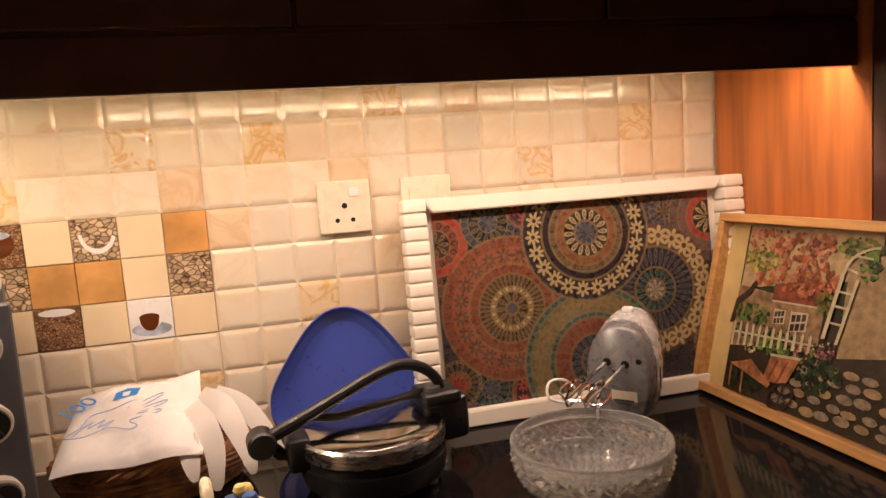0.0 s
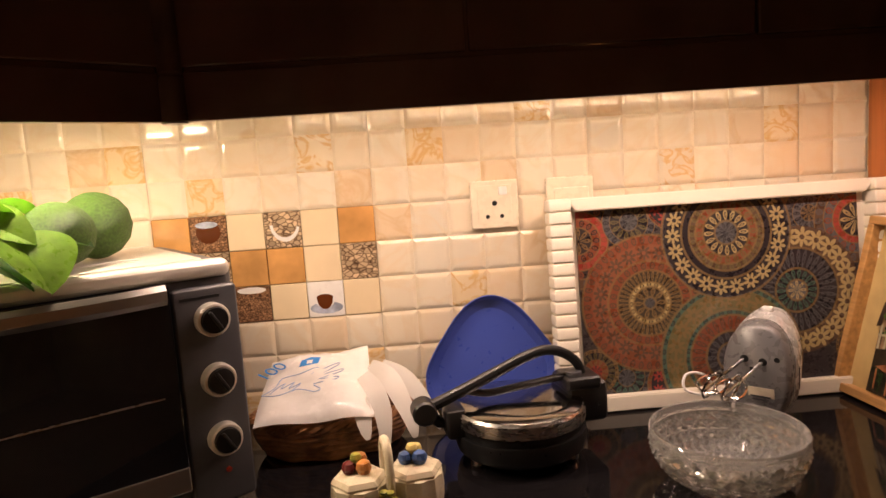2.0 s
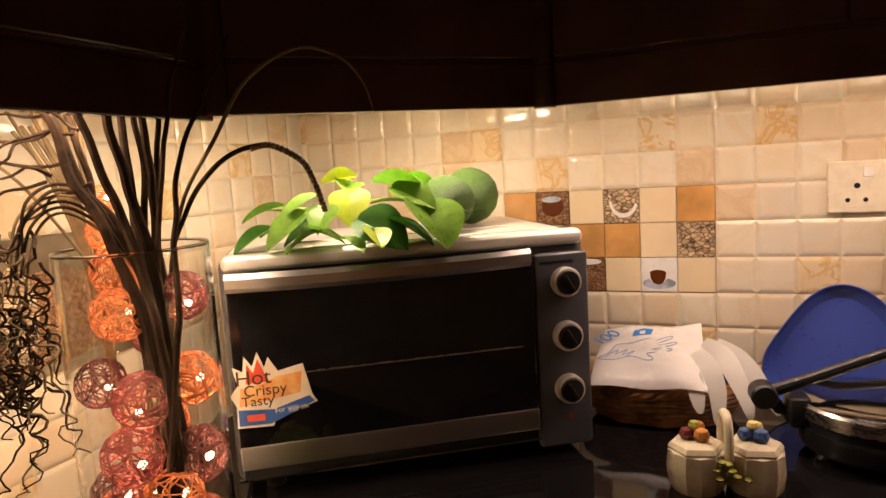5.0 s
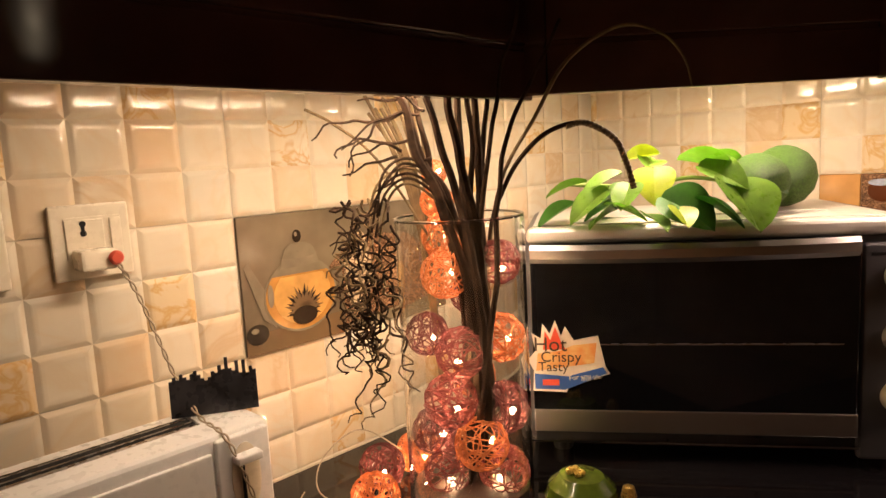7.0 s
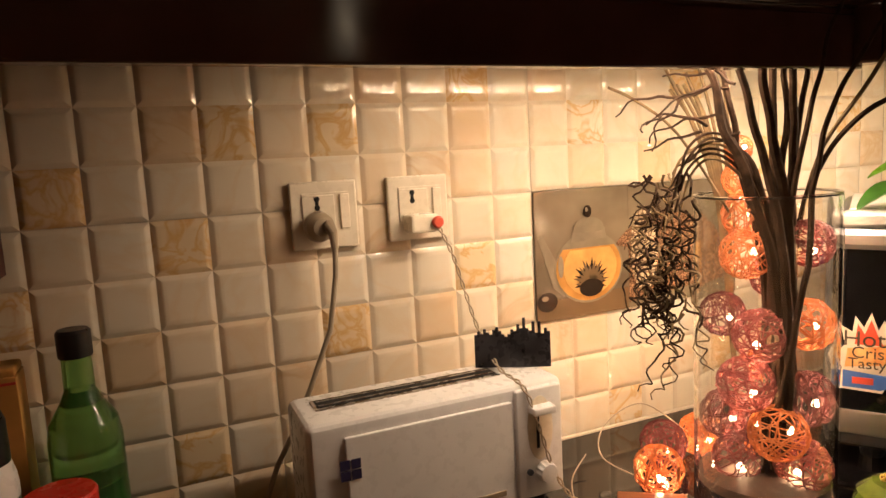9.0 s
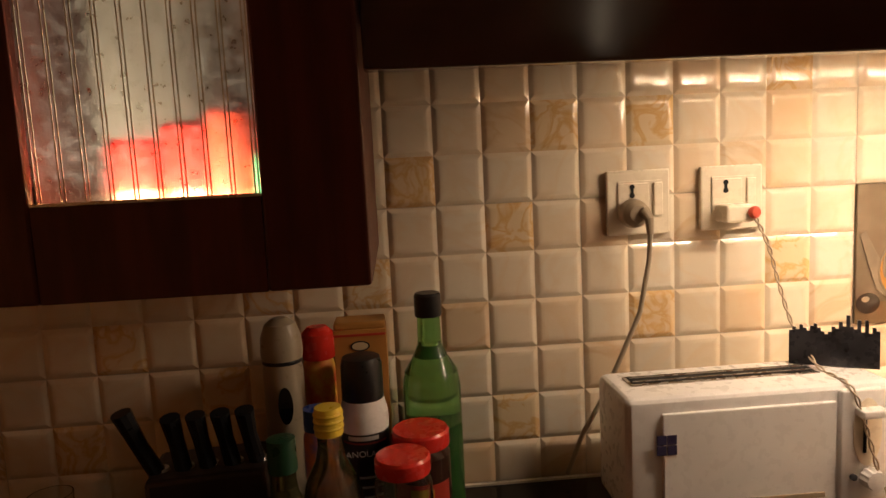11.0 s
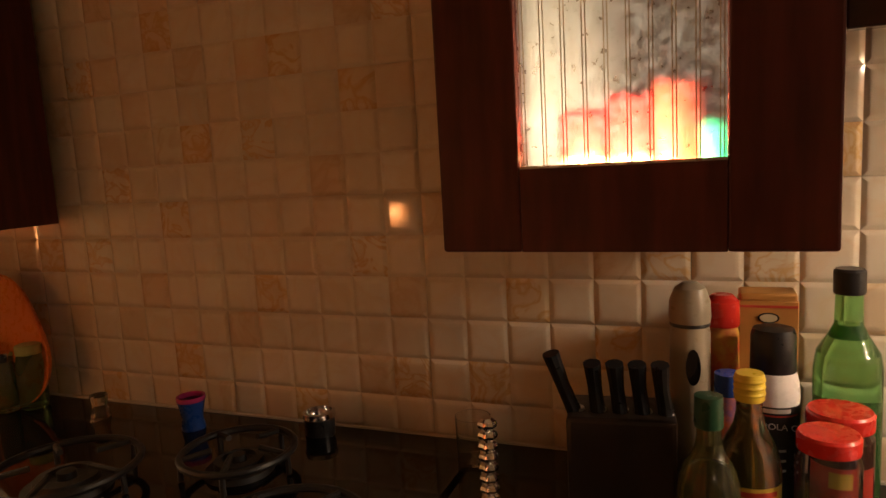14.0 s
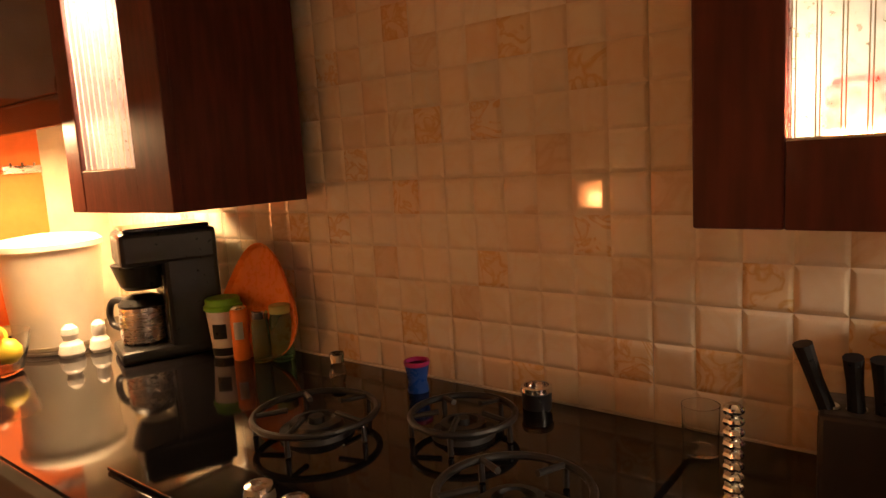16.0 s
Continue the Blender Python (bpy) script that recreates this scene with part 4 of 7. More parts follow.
# drooping curly bunch: arms over the rim and hanging curls
for i in range(6):
    z1 = 0.43 + 0.006 * i
    ln = smooth_line([vp(0.0, -0.01, 0.36), vp(-0.028, -0.02, z1 - 0.025), vp(-0.060, -0.04, z1 - 0.002), vp(-0.084 - 0.004 * (i % 4), -0.05 - 0.003 * i, z1 - 0.02), vp(-0.098 - 0.004 * (i % 5), -0.055, z1 - 0.07)], 6)
    part("twig", bm_tube(ln, [0.0021 * (1 - 0.3 * k / len(ln)) for k in range(len(ln))], 6), (BARK, STRAW)[i % 3 == 0], br)
# every third curl takes the straw colour to paint in golden highlights
for i in range(66):
    u = rnd.random()
    s0 = vp(-0.082 - 0.058 * rnd.random(), -0.055 + rnd.uniform(-0.035, 0.03), 0.415 - 0.17 * u)
    part("curly_twig", curly(s0, vp(rnd.uniform(-0.22, 0.22), rnd.uniform(-0.2, 0.2), -1), rnd.uniform(0.07, 0.12) + (0.13 if i % 5 == 0 else 0.05 if i % 3 == 0 else 0), 0.0018, 100 + i, 1.7), (BARK, STRAW, BARK)[i % 3], br)

# ---- toaster ----
TY0, TY1, TX0, TX1, TZ = -1.302, -0.974, 0.052, 0.160, 1.066
toaster = thing("toaster", pose(0, 0, CTR), "white long-slot toaster beside the wall", "toaster")
L, D, H = TY1 - TY0, TX1 - TX0, TZ - CTR - 0.012
body = bm_box(D, L, H, ((TX0 + TX1) / 2, (TY0 + TY1) / 2, 0.012 + H / 2), 0.011, 4)
part("body", body, WHITEP, toaster)
part("front_panel", bm_box(0.006, L * 0.64, H - 0.030, (TX1 + 0.001, TY0 + 0.042 + L * 0.32, 0.012 + H / 2 - 0.004), 0.002), WHITEP, toaster)
part("slot_rim", bm_box(0.034, 0.240, 0.003, (0.100, -1.160, H + 0.0125), 0.001), STEEL, toaster)
part("slot", bm_box(0.026, 0.232, 0.002, (0.100, -1.160, H + 0.0136)), HOLE, toaster, "dark bread slot")
for x in (0.093, 0.107):
    part("guide_wire", bm_tube([(x, -1.274, H + 0.0148), (x, -1.046, H + 0.0148)], 0.0008, 6), STEEL, toaster)
ctl = part("control_end", bm_box(0.010, 0.066, H - 0.012, (TX1 + 0.0015, TY1 - 0.040, 0.012 + H / 2), 0.004, 3), WHITEP, toaster)
part("lever_track", bm_lathe([(0.018, 0), (0.018, 0.001), (0.0165, 0.0015), (0, 0.0015)], 28, sy=2.3), IVORYP, ctl).matrix_local = pose(TX1 + 0.0062, TY1 - 0.040, 0.108, 0, 90, 0) @ pose(0, 0, 0, 0, 0, 90)
part("lever_slit", bm_box(0.001, 0.004, 0.046, (TX1 + 0.0080, TY1 - 0.044, 0.106)), HOLE, ctl)
part("lever", bm_box(0.018, 0.032, 0.010, (TX1 + 0.013, TY1 - 0.040, 0.134), 0.003, 3), WHITEP, ctl)
part("timer_knob", bm_lathe([(0.0125, 0), (0.013, 0.003), (0.0115, 0.014), (0, 0.015)], 24, wave=lambda a, k: 0.05 * math.cos(12 * a)), WHITEP, ctl).matrix_local = pose(TX1 + 0.006, TY1 - 0.036, 0.052, 0, 90, 0)
part("stop_button", bm_lathe([(0.004, 0), (0.004, 0.004), (0, 0.005)], 14), GREYP, ctl).matrix_local = pose(TX1 + 0.006, TY1 - 0.057, 0.054, 0, 90, 0)
part("front_groove", bm_box(0.002, L * 0.48, 0.007, (TX1 + 0.0042, TY0 + 0.16, 0.034), 0.001), BEIGEP, toaster)
NAVY = surface("navy_print", (0.030, 0.024, 0.07), 0.4)
for dy in (0, 0.0125):
    for dz in (0, 0.0125):
        part("logo_square", bm_box(0.0006, 0.0112, 0.0112, (TX1 + 0.0045, -1.262 + dy, 0.104 + dz)), NAVY, toaster)
for x in (TX0 + 0.02, TX1 - 0.02):
    for y in (TY0 + 0.03, TY1 - 0.03):
        part("foot", bm_lathe([(0.009, 0), (0.010, 0.014)], 14, (x, y, 0)), BLACKP, toaster)
# black skyline cut-out on the toaster
sky, hs = [(0.0, 0.0)], [40, 44, 41, 47, 43, 40, 46, 49, 44, 40, 37, 40, 46, 44, 52, 47, 60, 47, 44, 55, 41, 55, 40, 47, 43]
for i, hgt in enumerate(hs):
    sky += [(0.100 * i / len(hs), hgt / 920), (0.100 * (i + 1) / len(hs), hgt / 920)]
sky.append((0.100, 0.0))
INK = surface("dark_ink_print", (0.022, 0.022, 0.026), 0.30, var=0.7, scale=30, bump=0.02)
st = part("skyline_ornament", bm_prism(sky, 0.005), INK, smooth=0)
st.matrix_world = Matrix.Translation((0.070, -1.052, TZ + 0.0005)) @ pose(0, 0, 0, 0, 0, -30) @ UPW @ pose(0, 0, 0, -6, 0, 0)
tagged(st, "black city-skyline cut-out standing on the toaster", "ornament")

# ---- north counter: decorated tray leaning on the wall ----


class Nodes:
    """Small helper to write node sums."""

    def __init__(self, m):
        self.n, self.l = m.node_tree.nodes, m.node_tree.links

    def math(self, op, a, b=None, c=None):
        nd = self.n.new("ShaderNodeMath")
        nd.operation = op
        for i, v in enumerate((a, b, c)):
            if v is None:
                continue
            if isinstance(v, (int, float)):
                nd.inputs[i].default_value = v
            else:
                self.l.new(v, nd.inputs[i])
        return nd.outputs[0]

    def mix(self, f, a, b):
        nd = self.n.new("ShaderNodeMix")
        nd.data_type = "RGBA"
        for i, v in ((0, f), (6, a), (7, b)):
            if isinstance(v, tuple):
                nd.inputs[i].default_value = (*v, 1)
            elif isinstance(v, (int, float)):
                nd.inputs[i].default_value = v
            else:
                self.l.new(v, nd.inputs[i])
        return nd.outputs[2]


def mandala_print():
    """Dark cloth print: overlapping round rosettes, each of rings, petals and dots."""
    m = surface("rosette_print", (0.030, 0.026, 0.030), 0.30, bump=0.0)
    k = Nodes(m)
    b = k.n["Principled BSDF"]
    tc, sep = k.n.new("ShaderNodeTexCoord"), k.n.new("ShaderNodeSeparateXYZ")
    k.l.new(tc.outputs["Object"], sep.inputs[0])
    X, Y = sep.outputs[0], sep.outputs[1]
    col = b.inputs["Base Color"].links[0].from_socket
    dark, gold, rust, teal, pink, cream = (0.022, 0.018, 0.022), (0.19, 0.125, 0.055), (0.19, 0.055, 0.028), (0.06, 0.12, 0.095), (0.30, 0.045, 0.038), (0.40, 0.31, 0.15)
    brown, olive, grey, orange = (0.085, 0.052, 0.036), (0.13, 0.11, 0.05), (0.085, 0.085, 0.095), (0.21, 0.078, 0.042)
    umber = (0.040, 0.030, 0.022)
    # centre, radius, then rings: outer share of the radius, ground, mark, petals
    rosettes = [
        (0.003, 0.280, 0.085, [(1.0, brown, grey, 26), (0.80, dark, rust, 20), (0.62, pink, rust, 18), (0.46, rust, dark, 14), (0.28, dark, gold, 8)]),
        (0.095, 0.309, 0.048, [(1.0, grey, dark, 22), (0.72, dark, olive, 14), (0.35, grey, dark, 8)]),
        (0.350, 0.350, 0.075, [(1.0, teal, olive, 30), (0.85, brown, rust, 24), (0.55, olive, pink, 18)]),
        (0.185, 0.347, 0.062, [(1.0, rust, dark, 30), (0.92, dark, pink, -11), (0.50, dark, pink, -6)]),
        (0.425, 0.302, 0.046, [(1.0, dark, grey, 20), (0.66, grey, dark, 14), (0.32, dark, gold, 8)]),
        (0.512, 0.285, 0.078, [(1.0, brown, grey, 26), (0.78, grey, rust, 18), (0.56, pink, rust, 16), (0.40, dark, cream, 10)]),
        (0.396, 0.164, 0.116, [(1.0, brown, cream, -22), (0.66, dark, grey, 34), (0.34, dark, teal, 18), (0.16, grey, cream, 8)]),
        (0.505, 0.055, 0.041, [(1.0, gold, dark, 30), (0.90, dark, brown, 22), (0.62, dark, rust, 16), (0.42, pink, cream, 10)]),
        (0.075, 0.030, 0.050, [(1.0, dark, grey, 20), (0.66, dark, teal, 14), (0.32, grey, dark, 8)]),
        (0.020, 0.045, 0.040, [(1.0, gold, dark, 30), (0.88, dark, olive, 20), (0.55, rust, gold, 12), (0.30, pink, dark, 8)]),
        (0.170, 0.012, 0.058, [(1.0, rust, olive, 30), (0.88, dark, pink, -10), (0.48, dark, rust, -6)]),
        (0.125, 0.161, 0.122, [(1.0, rust, brown, 46), (0.86, orange, brown, -20), (0.62, rust, brown, 26), (0.48, umber, gold, 40), (0.31, cream, umber, 16), (0.24, umber, gold, 10), (0.09, grey, dark, 8)]),
        (0.2695, 0.053, 0.130, [(1.0, teal, dark, 44), (0.93, olive, gold, -20), (0.66, teal, dark, 32), (0.58, rust, brown, 28), (0.36, dark, grey, 18), (0.20, grey, dark, 12)]),
        (0.271, 0.277, 0.118, [(1.0, dark, grey, 40), (0.96, dark, cream, -22), (0.70, dark, dark, 4), (0.58, brown, olive, 30), (0.48, rust, olive, 20), (0.36, dark, cream, 16), (0.18, grey, dark, 10)]),
    ]
    wob = k.n.new("ShaderNodeTexNoise")
    wob.inputs["Scale"].default_value = 260
    k.l.new(tc.outputs["Object"], wob.inputs["Vector"])
    speck = k.math("GREATER_THAN", wob.outputs[0], 0.60)
    col = k.mix(k.math("MULTIPLY", speck, 0.5), col, grey)
    for cx, cy, R, rings in rosettes:
        dx, dy = k.math("SUBTRACT", X, cx), k.math("SUBTRACT", Y, cy)
        d = k.math("DIVIDE", k.math("SQRT", k.math("ADD", k.math("MULTIPLY", dx, dx), k.math("MULTIPLY", dy, dy))), R)
        ang = k.math("ARCTAN2", dy, dx)
        for j, (outer, ground, mark, n) in enumerate(rings):
            inner = rings[j + 1][0] if j + 1 < len(rings) else 0.0
            mid, half = (outer + inner) / 2, (outer - inner) / 2
            inside = k.math("LESS_THAN", d, outer)
            col = k.mix(inside, col, ground)
            if n < 0:
                # a ring of eight-petalled flowers
                share = 2 * math.pi / -n
                along = k.math("MULTIPLY", k.math("SUBTRACT", k.math("FRACT", k.math("DIVIDE", k.math("ADD", ang, 7.0), share)), 0.5), share * mid)
                out = k.math("SUBTRACT", d, mid)
                r2 = k.math("DIVIDE", k.math("SQRT", k.math("ADD", k.math("MULTIPLY", along, along), k.math("MULTIPLY", out, out))), half)
                lobes = k.math("ABSOLUTE", k.math("COSINE", k.math("MULTIPLY", k.math("ARCTAN2", out, along), 4.0)))
                flower = k.math("MULTIPLY", k.math("LESS_THAN", r2, k.math("MULTIPLY_ADD", lobes, 0.62, 0.34)), k.math("GREATER_THAN", r2, 0.24))
                col = k.mix(k.math("MULTIPLY", k.math("MULTIPLY", flower, inside), 0.9), col, mark)
                continue
            # petals: closed lobes of n round the ring, hollow in the middle
            u = k.math("ABSOLUTE", k.math("DIVIDE", k.math("SUBTRACT", d, mid), half * 0.9))
            w = k.math("ABSOLUTE", k.math("SINE", k.math("MULTIPLY", ang, n / 2)))
            lobe = k.math("ADD", k.math("MULTIPLY", u, u), k.math("MULTIPLY", k.math("MULTIPLY", w, w), 1.4))
            ring_mark = k.math("MULTIPLY", k.math("LESS_THAN", lobe, 1.0), k.math("GREATER_THAN", lobe, 0.30))
            col = k.mix(k.math("MULTIPLY", k.math("MULTIPLY", ring_mark, inside), 0.85), col, mark)
            dot = k.math("LESS_THAN", lobe, 0.10)
            col = k.mix(k.math("MULTIPLY", k.math("MULTIPLY", dot, inside), 0.8), col, mark)
            edge = k.math("LESS_THAN", k.math("ABSOLUTE", k.math("SUBTRACT", d, outer)), 0.018)
            col = k.mix(k.math("MULTIPLY", edge, 0.7), col, gold)
    k.l.new(col, b.inputs["Base Color"])
    return m


TRAYW = surface("white_lacquered_wood", (0.76, 0.70, 0.60), 0.38, var=0.04, bump=0.04)
TLEN, THGT = 0.622, 0.381
tray = thing("serving_tray", pose(1.178, -0.068, CTR) @ UPN @ pose(0, 0, 0, -5.0, 0, 0), "white wooden tray with a round rosette print, leaning on the wall", "tray")
part("print_panel", bm_box(0.515, 0.335, 0.006, (0.2575, 0.1675, 0.003)), mandala_print(), tray, "dark panel printed with coloured rosettes").matrix_local = pose(0.052, 0.024, 0.006)
part("back_panel", bm_box(TLEN - 0.02, THGT - 0.02, 0.006, (TLEN / 2, THGT / 2, 0.002)), TRAYW, tray)
for y, hgt in ((0.0135, 0.027), (THGT - 0.012, 0.024)):
    part("long_rail", bm_prism([(0.03, -hgt / 2), (TLEN - 0.03, -hgt / 2), (TLEN - 0.05, hgt / 2), (0.05, hgt / 2)] if y < 0.1 else [(0.05, -hgt / 2), (TLEN - 0.05, -hgt / 2), (TLEN - 0.03, hgt / 2), (0.03, hgt / 2)], 0.030, Matrix.Translation((0, y, 0)), 0.002), TRAYW, tray)
for x in (0.019, TLEN - 0.019):
    n = 17
    part("end_rail", bm_box(0.032, THGT, 0.036, (x, THGT / 2, 0.018), 0.002), TRAYW, tray)
    for i in range(n):
        part("rib", bm_box(0.040, THGT / n - 0.0016, 0.041, (x, THGT * (i + 0.5) / n, 0.0205), 0.004, 3), TRAYW, tray)

# ---- painting leaning on the side panel ----


def garden_paint():
    m = surface("garden_oil_paint", (0.02, 0.02, 0.01), 0.38, bump=0.25, bscale=300)
    k = Nodes(m)
    b = k.n["Principled BSDF"]
    tc, sep = k.n.new("ShaderNodeTexCoord"), k.n.new("ShaderNodeSeparateXYZ")
    k.l.new(tc.outputs["Object"], sep.inputs[0])
    n1, n2 = k.n.new("ShaderNodeTexNoise"), k.n.new("ShaderNodeTexNoise")
    n1.inputs["Scale"].default_value, n1.inputs["Detail"].default_value = 22, 6
    n2.inputs["Scale"].default_value, n2.inputs["Detail"].default_value = 90, 4
    for q in (n1, n2):
        k.l.new(tc.outputs["Object"], q.inputs["Vector"])
    y = k.math("ADD", sep.outputs[1], k.math("MULTIPLY", k.math("SUBTRACT", n1.outputs[0], 0.5), 0.05))
    f = n2.outputs[0]
    col = k.mix(f, (0.010, 0.009, 0.006), (0.05, 0.036, 0.02))
    col = k.mix(k.math("GREATER_THAN", y, 0.16), col, k.mix(f, (0.008, 0.014, 0.005), (0.04, 0.045, 0.02)))
    k.l.new(col, b.inputs["Base Color"])
    return m


FRAMEW = surface("pale_pine_frame", (0.46, 0.25, 0.09), 0.42, var=0.2, scale=8, bump=0.06, stretch=(1, 12, 12))
MAT = surface("yellowed_canvas_edge", (0.52, 0.38, 0.16), 0.6, var=0.15, scale=14)
PW, PH = 0.46, 0.318
UPE = Matrix(((0, 0, -1, 0), (-1, 0, 0, 0), (0, 1, 0, 0), (0, 0, 0, 1)))
art = thing("framed_painting", pose(1.708, -0.072, CTR, 0, 0, 3.0) @ UPE @ pose(0, 0, 0, -13.5, 0, 0), "cottage garden oil painting in a pale wooden frame, leaning", "painting")
part("canvas", bm_box(PW - 0.03, PH - 0.03, 0.006, (PW / 2, PH / 2, 0.002)), MAT, art)
cv = part("picture", bm_box(PW - 0.095, PH - 0.034, 0.003, ((PW - 0.095) / 2, (PH - 0.034) / 2, 0)), garden_paint(), art, "autumn garden with cottage, fence and cart")
cv.matrix_local = pose(0.062, 0.017, 0.0075)
for y in (0.0075, PH - 0.0075):
    part("frame_rail", bm_box(PW, 0.015, 0.030, (PW / 2, y, 0.012), 0.002), FRAMEW, art)
for x in (0.0075, PW - 0.0075):
    part("frame_stile", bm_box(0.015, PH - 0.03, 0.030, (x, PH / 2, 0.012), 0.002), FRAMEW, art)
def painted(outline, material, z, name="painted_shape"):
    return part(name, bm_prism(outline, 0.0003, Matrix.Translation((0, 0, z))), material, cv, smooth=0)


def oil(name, col, var=0.4):
    return surface(name, col, 0.38, var=var, scale=70, bump=0.35, bscale=260)


PCREAM = oil("cream_oil_paint", (0.40, 0.35, 0.23), 0.15)
PWALL = oil("ochre_oil_paint", (0.20, 0.125, 0.065))
PROOF = oil("russet_oil_paint", (0.15, 0.042, 0.020))
PRUST = oil("rust_leaf_paint", (0.26, 0.085, 0.035))
PPINK = oil("salmon_leaf_paint", (0.34, 0.13, 0.075))
PSTONE = oil("stone_oil_paint", (0.20, 0.155, 0.105))
PGRN = oil("leaf_oil_paint", (0.075, 0.14, 0.022))
PLIME = oil("lime_leaf_paint", (0.13, 0.25, 0.03))
POLIVE = oil("olive_leaf_paint", (0.16, 0.145, 0.035))
PYEL = oil("yellow_leaf_paint", (0.34, 0.27, 0.06))
PDARKG = oil("dark_leaf_paint", (0.022, 0.042, 0.012))
PNIGHT = oil("near_black_green_paint", (0.010, 0.014, 0.007))
PPURPLE = oil("plum_flower_paint", (0.15, 0.05, 0.075))
PMIST = oil("sandy_mist_paint", (0.25, 0.175, 0.090), 0.25)
PSKY = oil("pale_sky_paint", (0.33, 0.24, 0.125), 0.2)
BRONZE = oil("dull_trunk_paint", (0.035, 0.020, 0.014))
PWOOD = oil("barrow_wood_paint", (0.26, 0.105, 0.045))
painted([(0.0046, 0.283), (0.2521, 0.2879), (0.2521, 0.2221), (0.0029, 0.1745)], PSKY, 0.0016, "painted_sky")
painted([(0.2063, 0.2453), (0.2865, 0.2611), (0.298, 0.1221), (0.212, 0.1022)], PMIST, 0.0018, "painted_mist")
painted([(0, 0.1807), (0.1776, 0.1695), (0.1776, 0.1124), (0, 0.0735)], PWALL, 0.0020, "painted_house")
painted([(0.0774, 0.1921), (0.1547, 0.2077), (0.1834, 0.1687), (0.0774, 0.1657)], PROOF, 0.0022, "painted_roof")
painted([(0.0774, 0.1661), (0.1805, 0.17), (0.1805, 0.1674), (0.0774, 0.1632)], PCREAM, 0.0026, "painted_eave")
painted([(-0.0069, 0.1125), (0, 0.1556), (0.0229, 0.1745), (0.0355, 0.1913), (0.0413, 0.1894), (0.0298, 0.1663), (0.0086, 0.1509), (0.0029, 0.1154)], BRONZE, 0.0040, "painted_trunk")
painted([(0.086, 0.1534), (0.1089, 0.1536), (0.1089, 0.1317), (0.086, 0.1284)], PCREAM, 0.0030, "painted_window")
painted([(0.0882, 0.1484), (0.0933, 0.1496), (0.0933, 0.1412), (0.0882, 0.14)], BRONZE, 0.0034, "painted_window")
painted([(0.0882, 0.1375), (0.0933, 0.1387), (0.0933, 0.1303), (0.0882, 0.129)], BRONZE, 0.0034, "painted_window")
painted([(0.0947, 0.1499), (0.0997, 0.1511), (0.0997, 0.1427), (0.0947, 0.1415)], BRONZE, 0.0034, "painted_window")
painted([(0.0947, 0.139), (0.0997, 0.1402), (0.0997, 0.1319), (0.0947, 0.1306)], BRONZE, 0.0034, "painted_window")
painted([(0.1015, 0.1515), (0.1066, 0.1526), (0.1066, 0.1443), (0.1015, 0.1431)], BRONZE, 0.0034, "painted_window")
painted([(0.1015, 0.1407), (0.1066, 0.1419), (0.1066, 0.1336), (0.1015, 0.1323)], BRONZE, 0.0034, "painted_window")
painted([(0.1192, 0.1543), (0.1524, 0.1567), (0.1524, 0.1279), (0.1192, 0.1221)], PCREAM, 0.0030, "painted_window")
painted([(0.1225, 0.1488), (0.1298, 0.1504), (0.1298, 0.1396), (0.1225, 0.1379)], BRONZE, 0.0034, "painted_window")
painted([(0.1225, 0.1346), (0.1298, 0.1364), (0.1298, 0.1255), (0.1225, 0.1237)], BRONZE, 0.0034, "painted_window")
painted([(0.1318, 0.1508), (0.1391, 0.1524), (0.1391, 0.1417), (0.1318, 0.14)], BRONZE, 0.0034, "painted_window")
painted([(0.1318, 0.1368), (0.1391, 0.1386), (0.1391, 0.1278), (0.1318, 0.126)], BRONZE, 0.0034, "painted_window")
painted([(0.1418, 0.153), (0.1491, 0.1546), (0.1491, 0.144), (0.1418, 0.1423)], BRONZE, 0.0034, "painted_window")
painted([(0.1418, 0.1392), (0.1491, 0.1408), (0.1491, 0.1302), (0.1418, 0.1285)], BRONZE, 0.0034, "painted_window")
